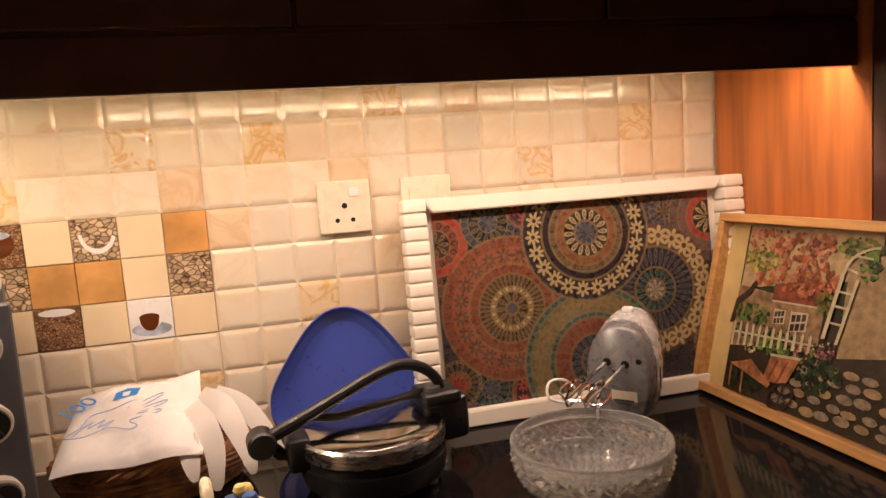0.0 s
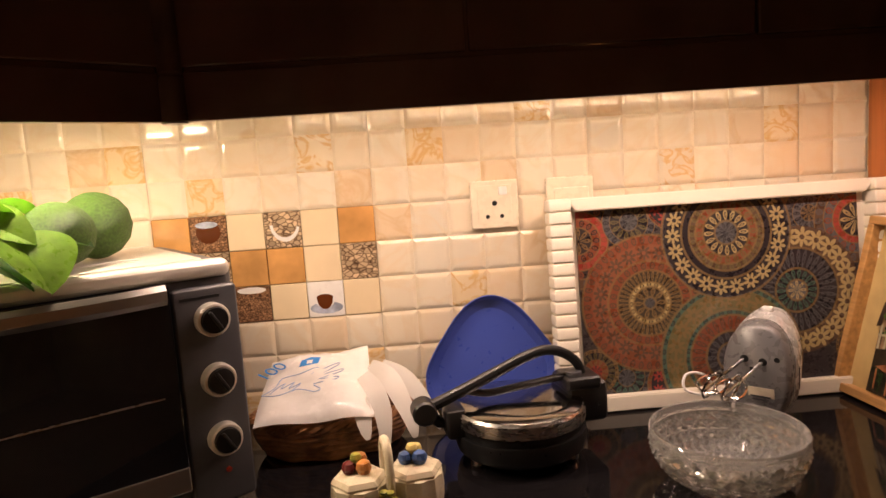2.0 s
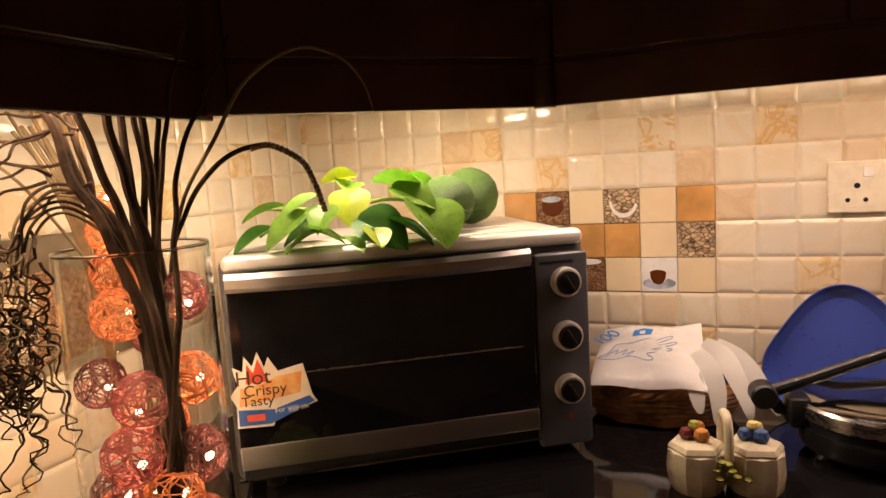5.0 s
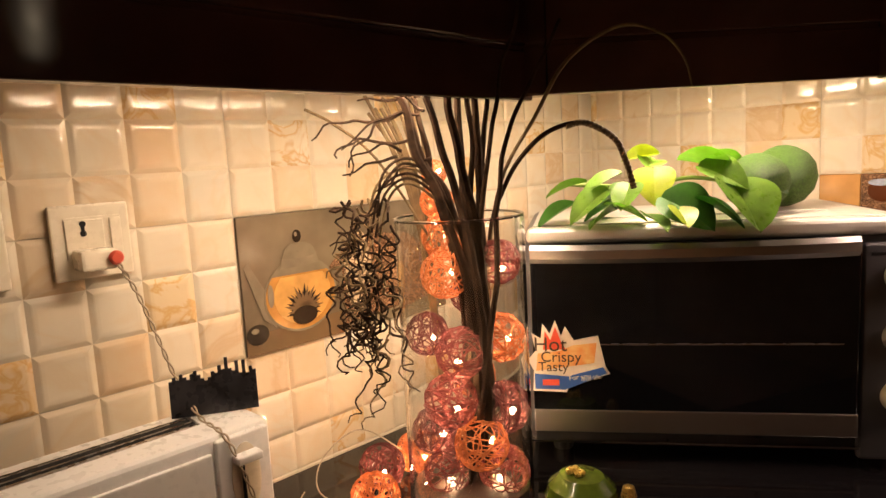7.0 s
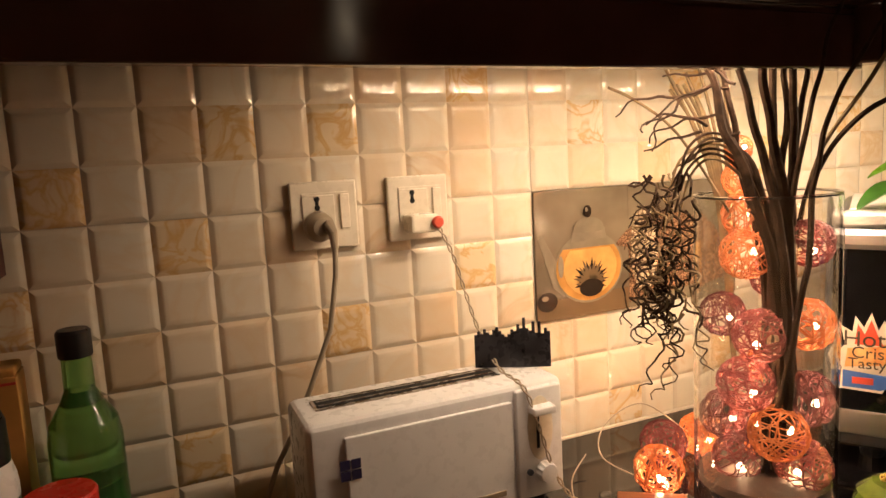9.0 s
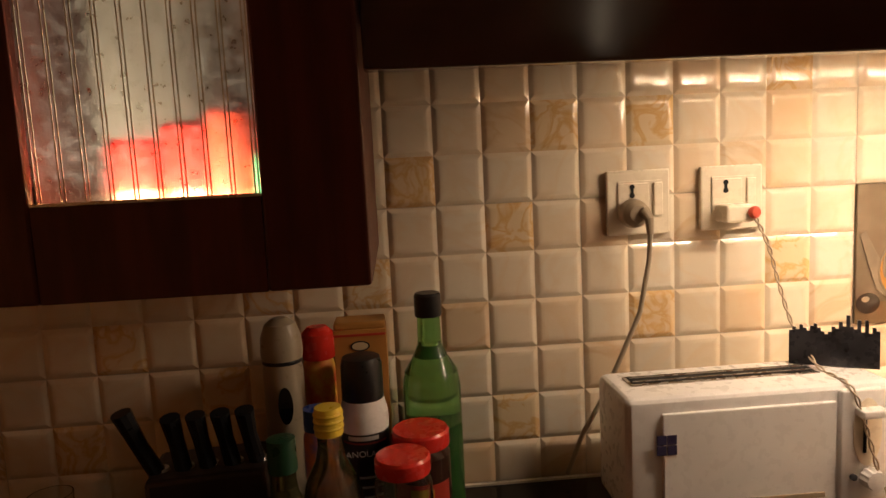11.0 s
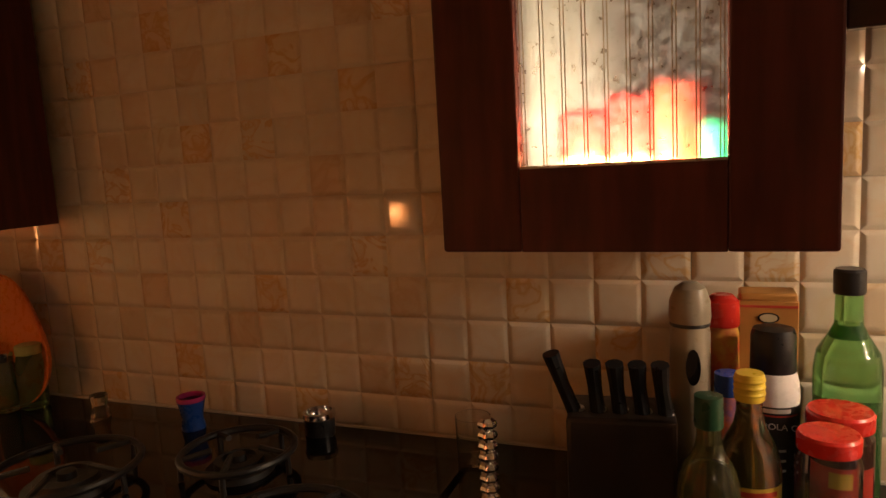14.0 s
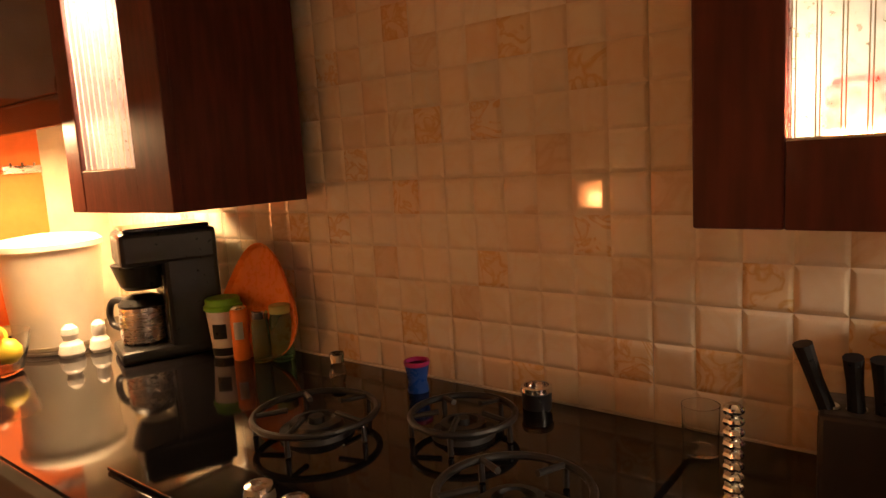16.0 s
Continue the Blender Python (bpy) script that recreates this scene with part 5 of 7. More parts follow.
# foliage, flowers and grass in short brush dabs: middle, half size, paints, count, dab
rnd = random.Random(21)
for u0, v0, du, dv, paints, count, size in (
    (0.0931, 0.2622, 0.0902, 0.0259, (PRUST, PROOF, PPINK), 150, 0.0062),
    (0.043, 0.2267, 0.0401, 0.0196, (PGRN, POLIVE, PYEL), 70, 0.0052),
    (0.0544, 0.2017, 0.0229, 0.0161, (PRUST, PPINK), 34, 0.005),
    (0.1361, 0.2102, 0.0616, 0.0301, (PRUST, PROOF, PPINK, PRUST), 150, 0.0058),
    (0.0387, 0.1375, 0.0387, 0.0164, (PDARKG, PGRN), 60, 0.005),
    (0.2206, 0.2625, 0.0373, 0.0156, (PDARKG, PGRN, POLIVE), 70, 0.0052),
    (0.1799, 0.1766, 0.0149, 0.018, (PGRN, POLIVE), 34, 0.0045),
    (0.2407, 0.2367, 0.0172, 0.018, (PGRN, PDARKG), 34, 0.005),
    (0.0908, 0.0932, 0.0307, 0.0145, (PGRN, PLIME), 80, 0.0036),
    (0.0481, 0.0793, 0.0126, 0.0076, (PCREAM, PYEL), 22, 0.0026),
    (0.1633, 0.1002, 0.0344, 0.0106, (PPURPLE, PPINK), 60, 0.0034),
    (0.192, 0.1084, 0.0229, 0.015, (PCREAM, PDARKG, PPURPLE), 36, 0.003),
    (0.1848, 0.0707, 0.0415, 0.0245, (PDARKG, PNIGHT), 90, 0.006),
    (0.0358, 0.015, 0.0502, 0.0351, (PDARKG, PNIGHT), 90, 0.006),
    (0.0917, 0.1038, 0.0917, 0.0186, (PDARKG, PNIGHT, PGRN), 70, 0.0042),
):
    for q, paint in enumerate(paints):
        dabs = []
        for i in range(count // len(paints)):
            a_, b_ = rnd.uniform(0, 2 * math.pi), math.sqrt(rnd.random())
            r_ = size * rnd.uniform(0.5, 1.2)
            tilt = rnd.uniform(0, 3)
            outline = [(u0 + du * b_ * math.cos(a_) + r_ * math.cos(w_ + tilt) * (1.0 if k_ % 2 else 0.62), v0 + dv * b_ * math.sin(a_) + r_ * 0.8 * math.sin(w_ + tilt)) for k_, w_ in enumerate([2 * math.pi * j / 7 for j in range(7)])]
            if all(0.001 < x_ < PW - 0.097 and 0.001 < y_ < PH - 0.036 for x_, y_ in outline):
                dabs.append(bm_prism(outline, 0.0003, Matrix.Translation((0, 0, 0.0030 + 0.0012 * rnd.random() + 0.0002 * q))))
        if dabs:
            part("painted_foliage", merged(*dabs), paint, cv, smooth=0)["kind"] = "stuff"
painted([(0.0046, 0.075), (0.0097, 0.0767), (0.0097, 0.1147), (0.0072, 0.1202), (0.0046, 0.1131)], PCREAM, 0.0046, "painted_picket")
painted([(0.0189, 0.0774), (0.0241, 0.0791), (0.0241, 0.1154), (0.0215, 0.1209), (0.0189, 0.1139)], PCREAM, 0.0046, "painted_picket")
painted([(0.0332, 0.0798), (0.0384, 0.0814), (0.0384, 0.1162), (0.0358, 0.1216), (0.0332, 0.1147)], PCREAM, 0.0046, "painted_picket")
painted([(0.0476, 0.0821), (0.0527, 0.0837), (0.0527, 0.1169), (0.0501, 0.1222), (0.0476, 0.1155)], PCREAM, 0.0046, "painted_picket")
painted([(0.0619, 0.0843), (0.067, 0.0858), (0.067, 0.1176), (0.0645, 0.1228), (0.0619, 0.1162)], PCREAM, 0.0046, "painted_picket")
painted([(0.0762, 0.0864), (0.0814, 0.088), (0.0814, 0.1183), (0.0788, 0.1235), (0.0762, 0.1169)], PCREAM, 0.0046, "painted_picket")
painted([(0.0905, 0.0885), (0.0957, 0.09), (0.0957, 0.1189), (0.0931, 0.124), (0.0905, 0.1176)], PCREAM, 0.0046, "painted_picket")
painted([(0.1049, 0.0905), (0.11, 0.092), (0.11, 0.1196), (0.1074, 0.1246), (0.1049, 0.1182)], PCREAM, 0.0046, "painted_picket")
painted([(0.1192, 0.0925), (0.1243, 0.0939), (0.1243, 0.1202), (0.1218, 0.1252), (0.1192, 0.1189)], PCREAM, 0.0046, "painted_picket")
painted([(0.1335, 0.0944), (0.1387, 0.0958), (0.1387, 0.1208), (0.1361, 0.1257), (0.1335, 0.1195)], PCREAM, 0.0046, "painted_picket")
painted([(0.1478, 0.0962), (0.153, 0.0976), (0.153, 0.1214), (0.1504, 0.1262), (0.1478, 0.1201)], PCREAM, 0.0046, "painted_picket")
painted([(0.1622, 0.0981), (0.1673, 0.0994), (0.1673, 0.122), (0.1647, 0.1267), (0.1622, 0.1207)], PCREAM, 0.0046, "painted_picket")
painted([(0.0017, 0.1014), (0.1719, 0.1129), (0.1719, 0.1102), (0.0017, 0.0977)], PCREAM, 0.0044, "painted_rail")
painted([(0.1822, 0.1249), (0.1977, 0.2256), (0.1996, 0.229), (0.2014, 0.2359), (0.2048, 0.2426), (0.21, 0.249), (0.2165, 0.2547), (0.2243, 0.2595), (0.233, 0.2634), (0.2424, 0.2661), (0.2521, 0.2676), (0.2521, 0.2641), (0.2435, 0.2627), (0.2351, 0.2602), (0.2273, 0.2567), (0.2204, 0.2524), (0.2145, 0.2473), (0.21, 0.2416), (0.2069, 0.2356), (0.2053, 0.2295), (0.204, 0.2264), (0.1891, 0.1258)], PCREAM, 0.0048, "painted_arch")
painted([(0.2063, 0.1212), (0.2235, 0.2181), (0.2281, 0.218), (0.212, 0.1218)], PCREAM, 0.0048, "painted_arch")
painted([(0.1879, 0.1526), (0.2132, 0.1522), (0.2132, 0.1489), (0.1879, 0.1492)], PCREAM, 0.0050, "painted_arch")
painted([(0.1914, 0.1778), (0.2177, 0.177), (0.2177, 0.1737), (0.1914, 0.1744)], PCREAM, 0.0050, "painted_arch")
painted([(0.1948, 0.1997), (0.2212, 0.1981), (0.2212, 0.1948), (0.1948, 0.1964)], PCREAM, 0.0050, "painted_arch")
painted([(0.2006, 0.2353), (0.2235, 0.2291), (0.2235, 0.2258), (0.2006, 0.2319)], PCREAM, 0.0050, "painted_arch")
painted([(0.2149, 0.2529), (0.2435, 0.251), (0.2435, 0.2478), (0.2149, 0.2496)], PCREAM, 0.0050, "painted_arch")
painted([(0.0126, 0.0462), (0.0573, 0.0626), (0.106, 0.0343), (0.102, 0.0268)], PWOOD, 0.0052, "painted_barrow")
painted([(0.0986, 0.0806), (0.1547, 0.0864), (0.1352, 0.0413), (0.0888, 0.0354)], PWOOD, 0.0056, "painted_barrow")
painted([(0.1117, 0.0748), (0.1157, 0.0752), (0.102, 0.0383), (0.098, 0.0377)], PROOF, 0.0060, "painted_barrow")
painted([(0.1306, 0.0764), (0.1347, 0.0768), (0.1203, 0.0404), (0.1163, 0.0398)], PROOF, 0.0060, "painted_barrow")
painted([(0.0974, 0.0819), (0.1559, 0.0883), (0.1553, 0.0843), (0.0968, 0.0777)], PCREAM, 0.0060, "painted_barrow")
painted([(0.0143, 0.0423), (0.0183, 0.0438), (0.0206, 0.0089), (0.0166, 0.0073)], PWOOD, 0.0054, "painted_barrow")
painted([(0.0413, 0.0389), (0.0453, 0.0403), (0.0481, 0.0046), (0.0441, 0.003)], PWOOD, 0.0054, "painted_barrow")
painted([(0.1547, 0.0297), (0.1535, 0.0358), (0.1499, 0.0406), (0.1444, 0.0437), (0.1374, 0.0446), (0.1295, 0.0434), (0.1215, 0.04), (0.1142, 0.0348), (0.1082, 0.0281), (0.104, 0.0207), (0.1021, 0.0133), (0.1026, 0.0065), (0.1055, 0.0011), (0.1105, -0.0024), (0.1172, -0.0037), (0.1249, -0.0027), (0.1329, 0.0004), (0.1405, 0.0053), (0.147, 0.0116), (0.1517, 0.0186), (0.1543, 0.0257), (0.1498, 0.0248), (0.1477, 0.0188), (0.1437, 0.0129), (0.1384, 0.0077), (0.1321, 0.0036), (0.1255, 0.0011), (0.1191, 0.0003), (0.1136, 0.0015), (0.1095, 0.0044), (0.1071, 0.009), (0.1067, 0.0146), (0.1082, 0.0208), (0.1117, 0.027), (0.1167, 0.0325), (0.1227, 0.0369), (0.1293, 0.0397), (0.1358, 0.0408), (0.1416, 0.0399), (0.1462, 0.0374), (0.1491, 0.0333), (0.1501, 0.0281)], BRONZE, 0.0058, "painted_wheel")
painted([(0.1517, 0.0363), (0.1524, 0.0351), (0.1051, 0.0043), (0.1043, 0.0056)], BRONZE, 0.0056, "painted_wheel")
painted([(0.1316, 0.0423), (0.1339, 0.0428), (0.1251, -0.0011), (0.1228, -0.0016)], BRONZE, 0.0056, "painted_wheel")
painted([(0.1083, 0.0265), (0.1098, 0.0283), (0.1484, 0.0151), (0.1469, 0.0134)], BRONZE, 0.0056, "painted_wheel")
for i in range(34):
    row = i // 7
    x_, y_ = 0.118 + 0.030 * (i % 7) + 0.012 * (row % 2) + rnd.uniform(-0.004, 0.004), 0.016 + 0.0175 * row + rnd.uniform(-0.003, 0.003)
    painted(disc2(x_, y_, rnd.uniform(0.011, 0.0145), rnd.uniform(0.0055, 0.0075), n=9), (PSTONE, PSTONE, PMIST)[i % 3], 0.0024 + 0.0004 * (i % 3), "painted_stone")

# ---- blue leaf-shaped plate, and its orange twin by the hob ----
BLUE = surface("royal_blue_melamine", (0.048, 0.080, 0.38), 0.34, var=0.02, bump=0.004)
MELO = surface("orange_melamine", (0.78, 0.22, 0.035), 0.30, var=0.06, bump=0.02)


def leaf_plate(m, material, label, w, h):
    """A rounded triangular plate: rim raised towards the viewer."""
    bm = bmesh.new()
    rings = []
    for sc, z in ((1.0, 0.022), (0.985, 0.024), (0.93, 0.012), (0.80, 0.004), (0.5, 0.001), (0.0, 0.0)):
        ring = []
        for i in range(60):
            a = 2 * math.pi * i / 60
            r = 1 / (1 - 0.095 * math.cos(3 * (a - math.pi / 2)))
            ring.append(bm.verts.new((0.5 * w * 0.99 * sc * r * math.cos(a) * (1 - 0.10 * max(0.0, math.sin(a))), h * (0.42 + 0.50 * sc * r * math.sin(a)), z)))
        rings.append(ring)
    for a, b in zip(rings, rings[1:]):
        for i in range(60):
            bm.faces.new((a[i], a[(i + 1) % 60], b[(i + 1) % 60], b[i]))
    bmesh.ops.remove_doubles(bm, verts=bm.verts, dist=1e-5)
    bmesh.ops.solidify(bm, geom=bm.faces[:], thickness=0.003)
    ob = part("leaf_plate", bm, material)
    ob.matrix_world = m
    return tagged(ob, label, "plate")


leaf_plate(pose(1.068, -0.058, CTR + 0.006) @ UPN @ pose(0, 0, 0, -9, 0, 0), BLUE, "royal blue leaf-shaped plate leaning on the tiles", 0.240, 0.218)
leaf_plate(pose(0.066, -2.985, CTR + 0.006) @ UPW @ pose(0, 0, 0, -9, 0, 0), MELO, "orange leaf-shaped plate leaning on the tiles", 0.275, 0.262)

# ---- flatbread maker ----
LIDSTEEL = surface("polished_dark_steel", (0.42, 0.40, 0.38), 0.13, 1.0, var=0.05, bump=0.0)
rm = thing("flatbread_maker", pose(1.086, -0.218, CTR, 0, 0, 8), "black and steel flatbread maker with a long lever handle", "appliance")
part("base", bm_lathe([(0.0, 0.012), (0.092, 0.012), (0.099, 0.018), (0.103, 0.036), (0.102, 0.046), (0.0, 0.046)], 48), BLACKP, rm)
part("lower_plate", bm_lathe([(0.0, 0.046), (0.096, 0.046), (0.097, 0.056), (0.0, 0.056)], 48), BLACKP, rm)
part("upper_plate", bm_lathe([(0.0, 0.057), (0.097, 0.057), (0.102, 0.060), (0.102, 0.078), (0.099, 0.082), (0.0, 0.082)], 56), STEEL, rm, "steel rim of the lid")
part("lid_dome", bm_lathe([(0.098, 0.0825), (0.093, 0.0855), (0.075, 0.0885), (0.045, 0.0905), (0.0, 0.0915)], 48), LIDSTEEL, rm, "mirror-like flat steel lid", smooth=50)
part("hinge_block", bm_box(0.066, 0.085, 0.066, (0.108, 0.02, 0.072), 0.010, 3), BLACKP, rm)
part("hinge_cap", bm_box(0.058, 0.064, 0.022, (0.098, 0.0, 0.106), 0.008, 3), BLACKP, rm)
part("thermostat_dial", bm_lathe([(0.013, 0), (0.012, 0.006), (0, 0.007)], 24, (0.088, -0.012, 0.1165)), GREYP, rm)
ln = smooth_line([(0.104, -0.005, 0.106), (0.098, -0.007, 0.130), (0.078, -0.009, 0.150), (0.048, -0.011, 0.161), (0.015, -0.012, 0.156), (-0.030, -0.010, 0.138), (-0.090, -0.006, 0.112), (-0.148, 0.0, 0.088)], 6)
part("lever", bm_tube(ln, [0.0072 + 0.0024 * i / len(ln) for i in range(len(ln))], 12), BLACKP, rm, "arched black lever handle")
ln = smooth_line([(0.100, -0.005, 0.116), (0.060, -0.006, 0.113), (0.0, -0.008, 0.108), (-0.050, -0.008, 0.104), (-0.085, -0.006, 0.112)], 5)
part("lever_brace", bm_tube(ln, 0.006, 10), BLACKP, rm)
part("lever_knob", bm_lathe([(0.0, 0), (0.016, 0.0), (0.019, 0.004), (0.019, 0.032), (0.016, 0.036), (0, 0.036)], 28), BLACKP, rm).matrix_local = pose(-0.150, 0.018, 0.086, 90, 0, 0)
part("fulcrum", bm_box(0.030, 0.050, 0.046, (-0.104, 0.0, 0.066), 0.006, 3), BLACKP, rm)
part("fulcrum_link", bm_tube([(-0.148, 0.012, 0.086), (-0.125, 0.012, 0.060), (-0.100, 0.012, 0.056)], 0.009, 10), BLACKP, rm)
for a in (200, 320, 80):
    part("foot", bm_lathe([(0.009, 0), (0.011, 0.004), (0.010, 0.016)], 14, (0.082 * math.cos(radians(a)), 0.082 * math.sin(radians(a)), 0)), CHROME, rm)

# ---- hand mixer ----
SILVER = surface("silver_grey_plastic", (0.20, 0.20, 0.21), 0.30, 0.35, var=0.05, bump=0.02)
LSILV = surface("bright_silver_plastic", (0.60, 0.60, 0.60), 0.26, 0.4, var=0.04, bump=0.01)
mx = thing("hand_mixer", pose(1.500, -0.170, CTR, 0, 0, -46), "silver hand mixer standing on its heel with beaters fitted", "mixer")


def egg_ring(w, h, z0, y, lean=0.0):
    """Upright rounded outline, broad below and drawn in towards the top."""
    out = []
    for i in range(40):
        a = 2 * math.pi * i / 40
        c, s_ = math.cos(a), math.sin(a)
        x = math.copysign(abs(c) ** 0.72, c) * w * 0.5 * (1 - 0.16 * max(0.0, s_) ** 1.5)
        z = z0 + h * 0.5 * (1 + math.copysign(abs(s_) ** 0.80, s_))
        out.append((x + lean * z, y + 0.10 * (z - z0), z))
    return out


def bm_loft(rings):
    bm = bmesh.new()
    rs = [[bm.verts.new(p) for p in ring] for ring in rings]
    for a, b in zip(rs, rs[1:]):
        for i in range(len(a)):
            bm.faces.new((a[i], a[(i + 1) % len(a)], b[(i + 1) % len(a)], b[i]))
    bm.faces.new(rs[0])
    bm.faces.new(list(reversed(rs[-1])))
    return bm


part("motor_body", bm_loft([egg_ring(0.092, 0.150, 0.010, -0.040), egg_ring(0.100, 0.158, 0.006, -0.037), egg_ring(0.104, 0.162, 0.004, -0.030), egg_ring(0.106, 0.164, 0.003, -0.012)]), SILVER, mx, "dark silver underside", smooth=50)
part("shadow_gap", bm_loft([egg_ring(0.103, 0.161, 0.004, -0.013), egg_ring(0.103, 0.161, 0.004, -0.008)]), BLACKP, mx)
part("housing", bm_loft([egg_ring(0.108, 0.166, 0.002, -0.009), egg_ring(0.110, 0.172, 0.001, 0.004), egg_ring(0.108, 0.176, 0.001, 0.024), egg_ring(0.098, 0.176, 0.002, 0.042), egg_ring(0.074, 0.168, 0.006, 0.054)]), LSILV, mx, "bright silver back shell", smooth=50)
part("grip", bm_loft([egg_ring(0.046, 0.156, 0.006, 0.048), egg_ring(0.050, 0.154, 0.004, 0.066), egg_ring(0.046, 0.148, 0.006, 0.080), egg_ring(0.030, 0.130, 0.014, 0.088)]), WHITEP, mx, "white handle", smooth=50)
part("speed_switch", bm_box(0.018, 0.014, 0.010, (0.0, 0.036, 0.178), 0.003), WHITEP, mx)
for k in range(2):
    part("vent_slot", bm_box(0.0012, 0.007, 0.002, (0.0525, 0.022 + 0.011 * k, 0.135)), BLACKP, mx)
part("side_lettering_bar", bm_box(0.0010, 0.004, 0.034, (0.0552, 0.014, 0.075)), GREYP, mx)


def on_face(x, z, lift=0.0):
    """A spot on the mixer's leaning underside, facing out of it."""
    return pose(x, -0.0402 + 0.10 * (z - 0.010) - lift, z, 90 + 5.7, 0, 0)


part("rating_label", bm_box(0.040, 0.026, 0.0006), IVORYP, mx).matrix_local = on_face(0.012, 0.052, 0.0002)
for i in range(4):
    part("label_bar", bm_box(0.032 - 0.006 * (i % 2), 0.0024, 0.0004), GREYP, mx).matrix_local = on_face(0.011, 0.060 - 0.005 * i, 0.0008)
part("eject_slot", bm_box(0.006, 0.004, 0.001), BLACKP, mx).matrix_local = on_face(-0.004, 0.094, 0.0002)
part("screw", bm_lathe([(0.0045, 0), (0.0045, 0.001), (0, 0.001)], 14), BLACKP, mx).matrix_local = on_face(0.034, 0.112, 0.0)
for x, z in ((-0.016, 0.108), (0.013, 0.106)):
    part("beater_hole", bm_lathe([(0.0065, 0), (0.0065, 0.001), (0.0, 0.001)], 20), BLACKP, mx).matrix_local = on_face(x, z, 0.0)
    root = Vector((x, -0.030, z))
    way = Vector((-0.10, -1.0, -0.13)).normalized()
    bt = part("beater", bm_tube([root, root + way * 0.142], 0.0030, 8), CHROME, mx, "chrome beater")
    side, up = way.orthogonal().normalized(), way.cross(way.orthogonal().normalized())
    for q in range(4):
        a = q * math.pi / 2 + 0.5
        out = (side * math.cos(a) + up * math.sin(a)) * 0.019
        part("beater_blade", bm_tube(smooth_line([root + way * 0.078, root + way * 0.088 + out * 0.7, root + way * 0.108 + out, root + way * 0.128 + out * 0.9, root + way * 0.142], 5), 0.0019, 6), CHROME, bt)
crd = thing("mixer_cord", pose(1.41, -0.16, CTR), "white coiled power cord of the hand mixer", "cord")
part("cord", bm_tube(smooth_line([(0.10, 0.05, 0.004), (0.04, 0.02, 0.03), (-0.01, -0.02, 0.085), (-0.045, -0.03, 0.092), (-0.05, -0.04, 0.070), (-0.01, -0.05, 0.062), (0.020, -0.052, 0.080), (0.022, -0.055, 0.045), (0.018, -0.05, 0.006), (0.04, -0.03, 0.003)], 7), 0.0022, 8), WHITEP, crd)

# ---- cut-glass bowl ----
bowl = thing("glass_bowl", pose(1.346, -0.366, CTR), "cut-glass bowl with a scalloped rim and diamond pattern", "bowl")


CUT = surface("cut_crystal", (0.97, 0.97, 0.95), 0.03, var=0.0, bump=0.0, trans=0.86, ior=1.50, rvar=0.01)


def bm_cut_bowl(outer, inner, seg):
    """One closed wall: outside of raised diamonds on staggered rings, smooth rim and inside."""
    bm = bmesh.new()
    rings = []
    for k, (r, z) in enumerate(outer):
        sh = 0.5 * (k % 2)
        rings.append([bm.verts.new((r * math.cos(2 * math.pi * (i + sh) / seg), r * math.sin(2 * math.pi * (i + sh) / seg), z)) for i in range(seg)])
    cut = []
    for k in range(len(rings) - 2):
        a, b, c = rings[k], rings[k + 1], rings[k + 2]
        for i in range(seg):
            j = i if k % 2 == 0 else (i + 1) % seg
            cut.append(bm.faces.new((a[j if k % 2 else i], b[i], c[j if k % 2 else i], b[(i - 1) % seg] if k % 2 == 0 else b[(i + 1) % seg])))
    last, prev = rings[-1], rings[-2]
    sh = (len(rings) - 1) % 2
    for i in range(seg):
        bm.faces.new((last[i], prev[i], last[(i + 1) % seg]) if sh == 0 else (last[i], prev[(i + 1) % seg], last[(i + 1) % seg]))
    first, second = rings[0], rings[1]
    for i in range(seg):
        bm.faces.new((first[i], first[(i + 1) % seg], second[i]))
    bmesh.ops.poke(bm, faces=cut, offset=0.0)
    bm.normal_update()
    for v in bm.verts:
        if len(v.link_edges) == 4 and all(len(f.verts) == 3 for f in v.link_faces):
            d = Vector((v.co.x, v.co.y, 0)).normalized()
            v.co += d * 0.0046 + Vector((0, 0, -0.0018))
    up = last
    for r, z in inner:
        if r < 1e-6:
            tip = bm.verts.new((0, 0, z))
            for i in range(seg):
                bm.faces.new((up[i], up[(i + 1) % seg], tip))
            break
        ring = [bm.verts.new((r * math.cos(2 * math.pi * i / seg), r * math.sin(2 * math.pi * i / seg), z)) for i in range(seg)]
        for i in range(seg):
            bm.faces.new((up[i], up[(i + 1) % seg], ring[(i + 1) % seg], ring[i]))
        up = ring
    tip = bm.verts.new((0, 0, 0.0))
    for i in range(seg):
        bm.faces.new((first[(i + 1) % seg], first[i], tip))
    return bm


outer = [(0.050, 0.0), (0.060, 0.004), (0.069, 0.009), (0.077, 0.015), (0.084, 0.021), (0.0895, 0.028), (0.0935, 0.035), (0.0965, 0.042), (0.0985, 0.049), (0.100, 0.056), (0.101, 0.062)]
part("bowl_wall", bm_cut_bowl(outer, [(0.1025, 0.066), (0.1025, 0.074), (0.1010, 0.0765), (0.0985, 0.0760), (0.0965, 0.070), (0.0940, 0.056), (0.0890, 0.040), (0.0800, 0.025), (0.066, 0.014), (0.050, 0.009), (0.0, 0.008)], 36), CUT, bowl, smooth=8)
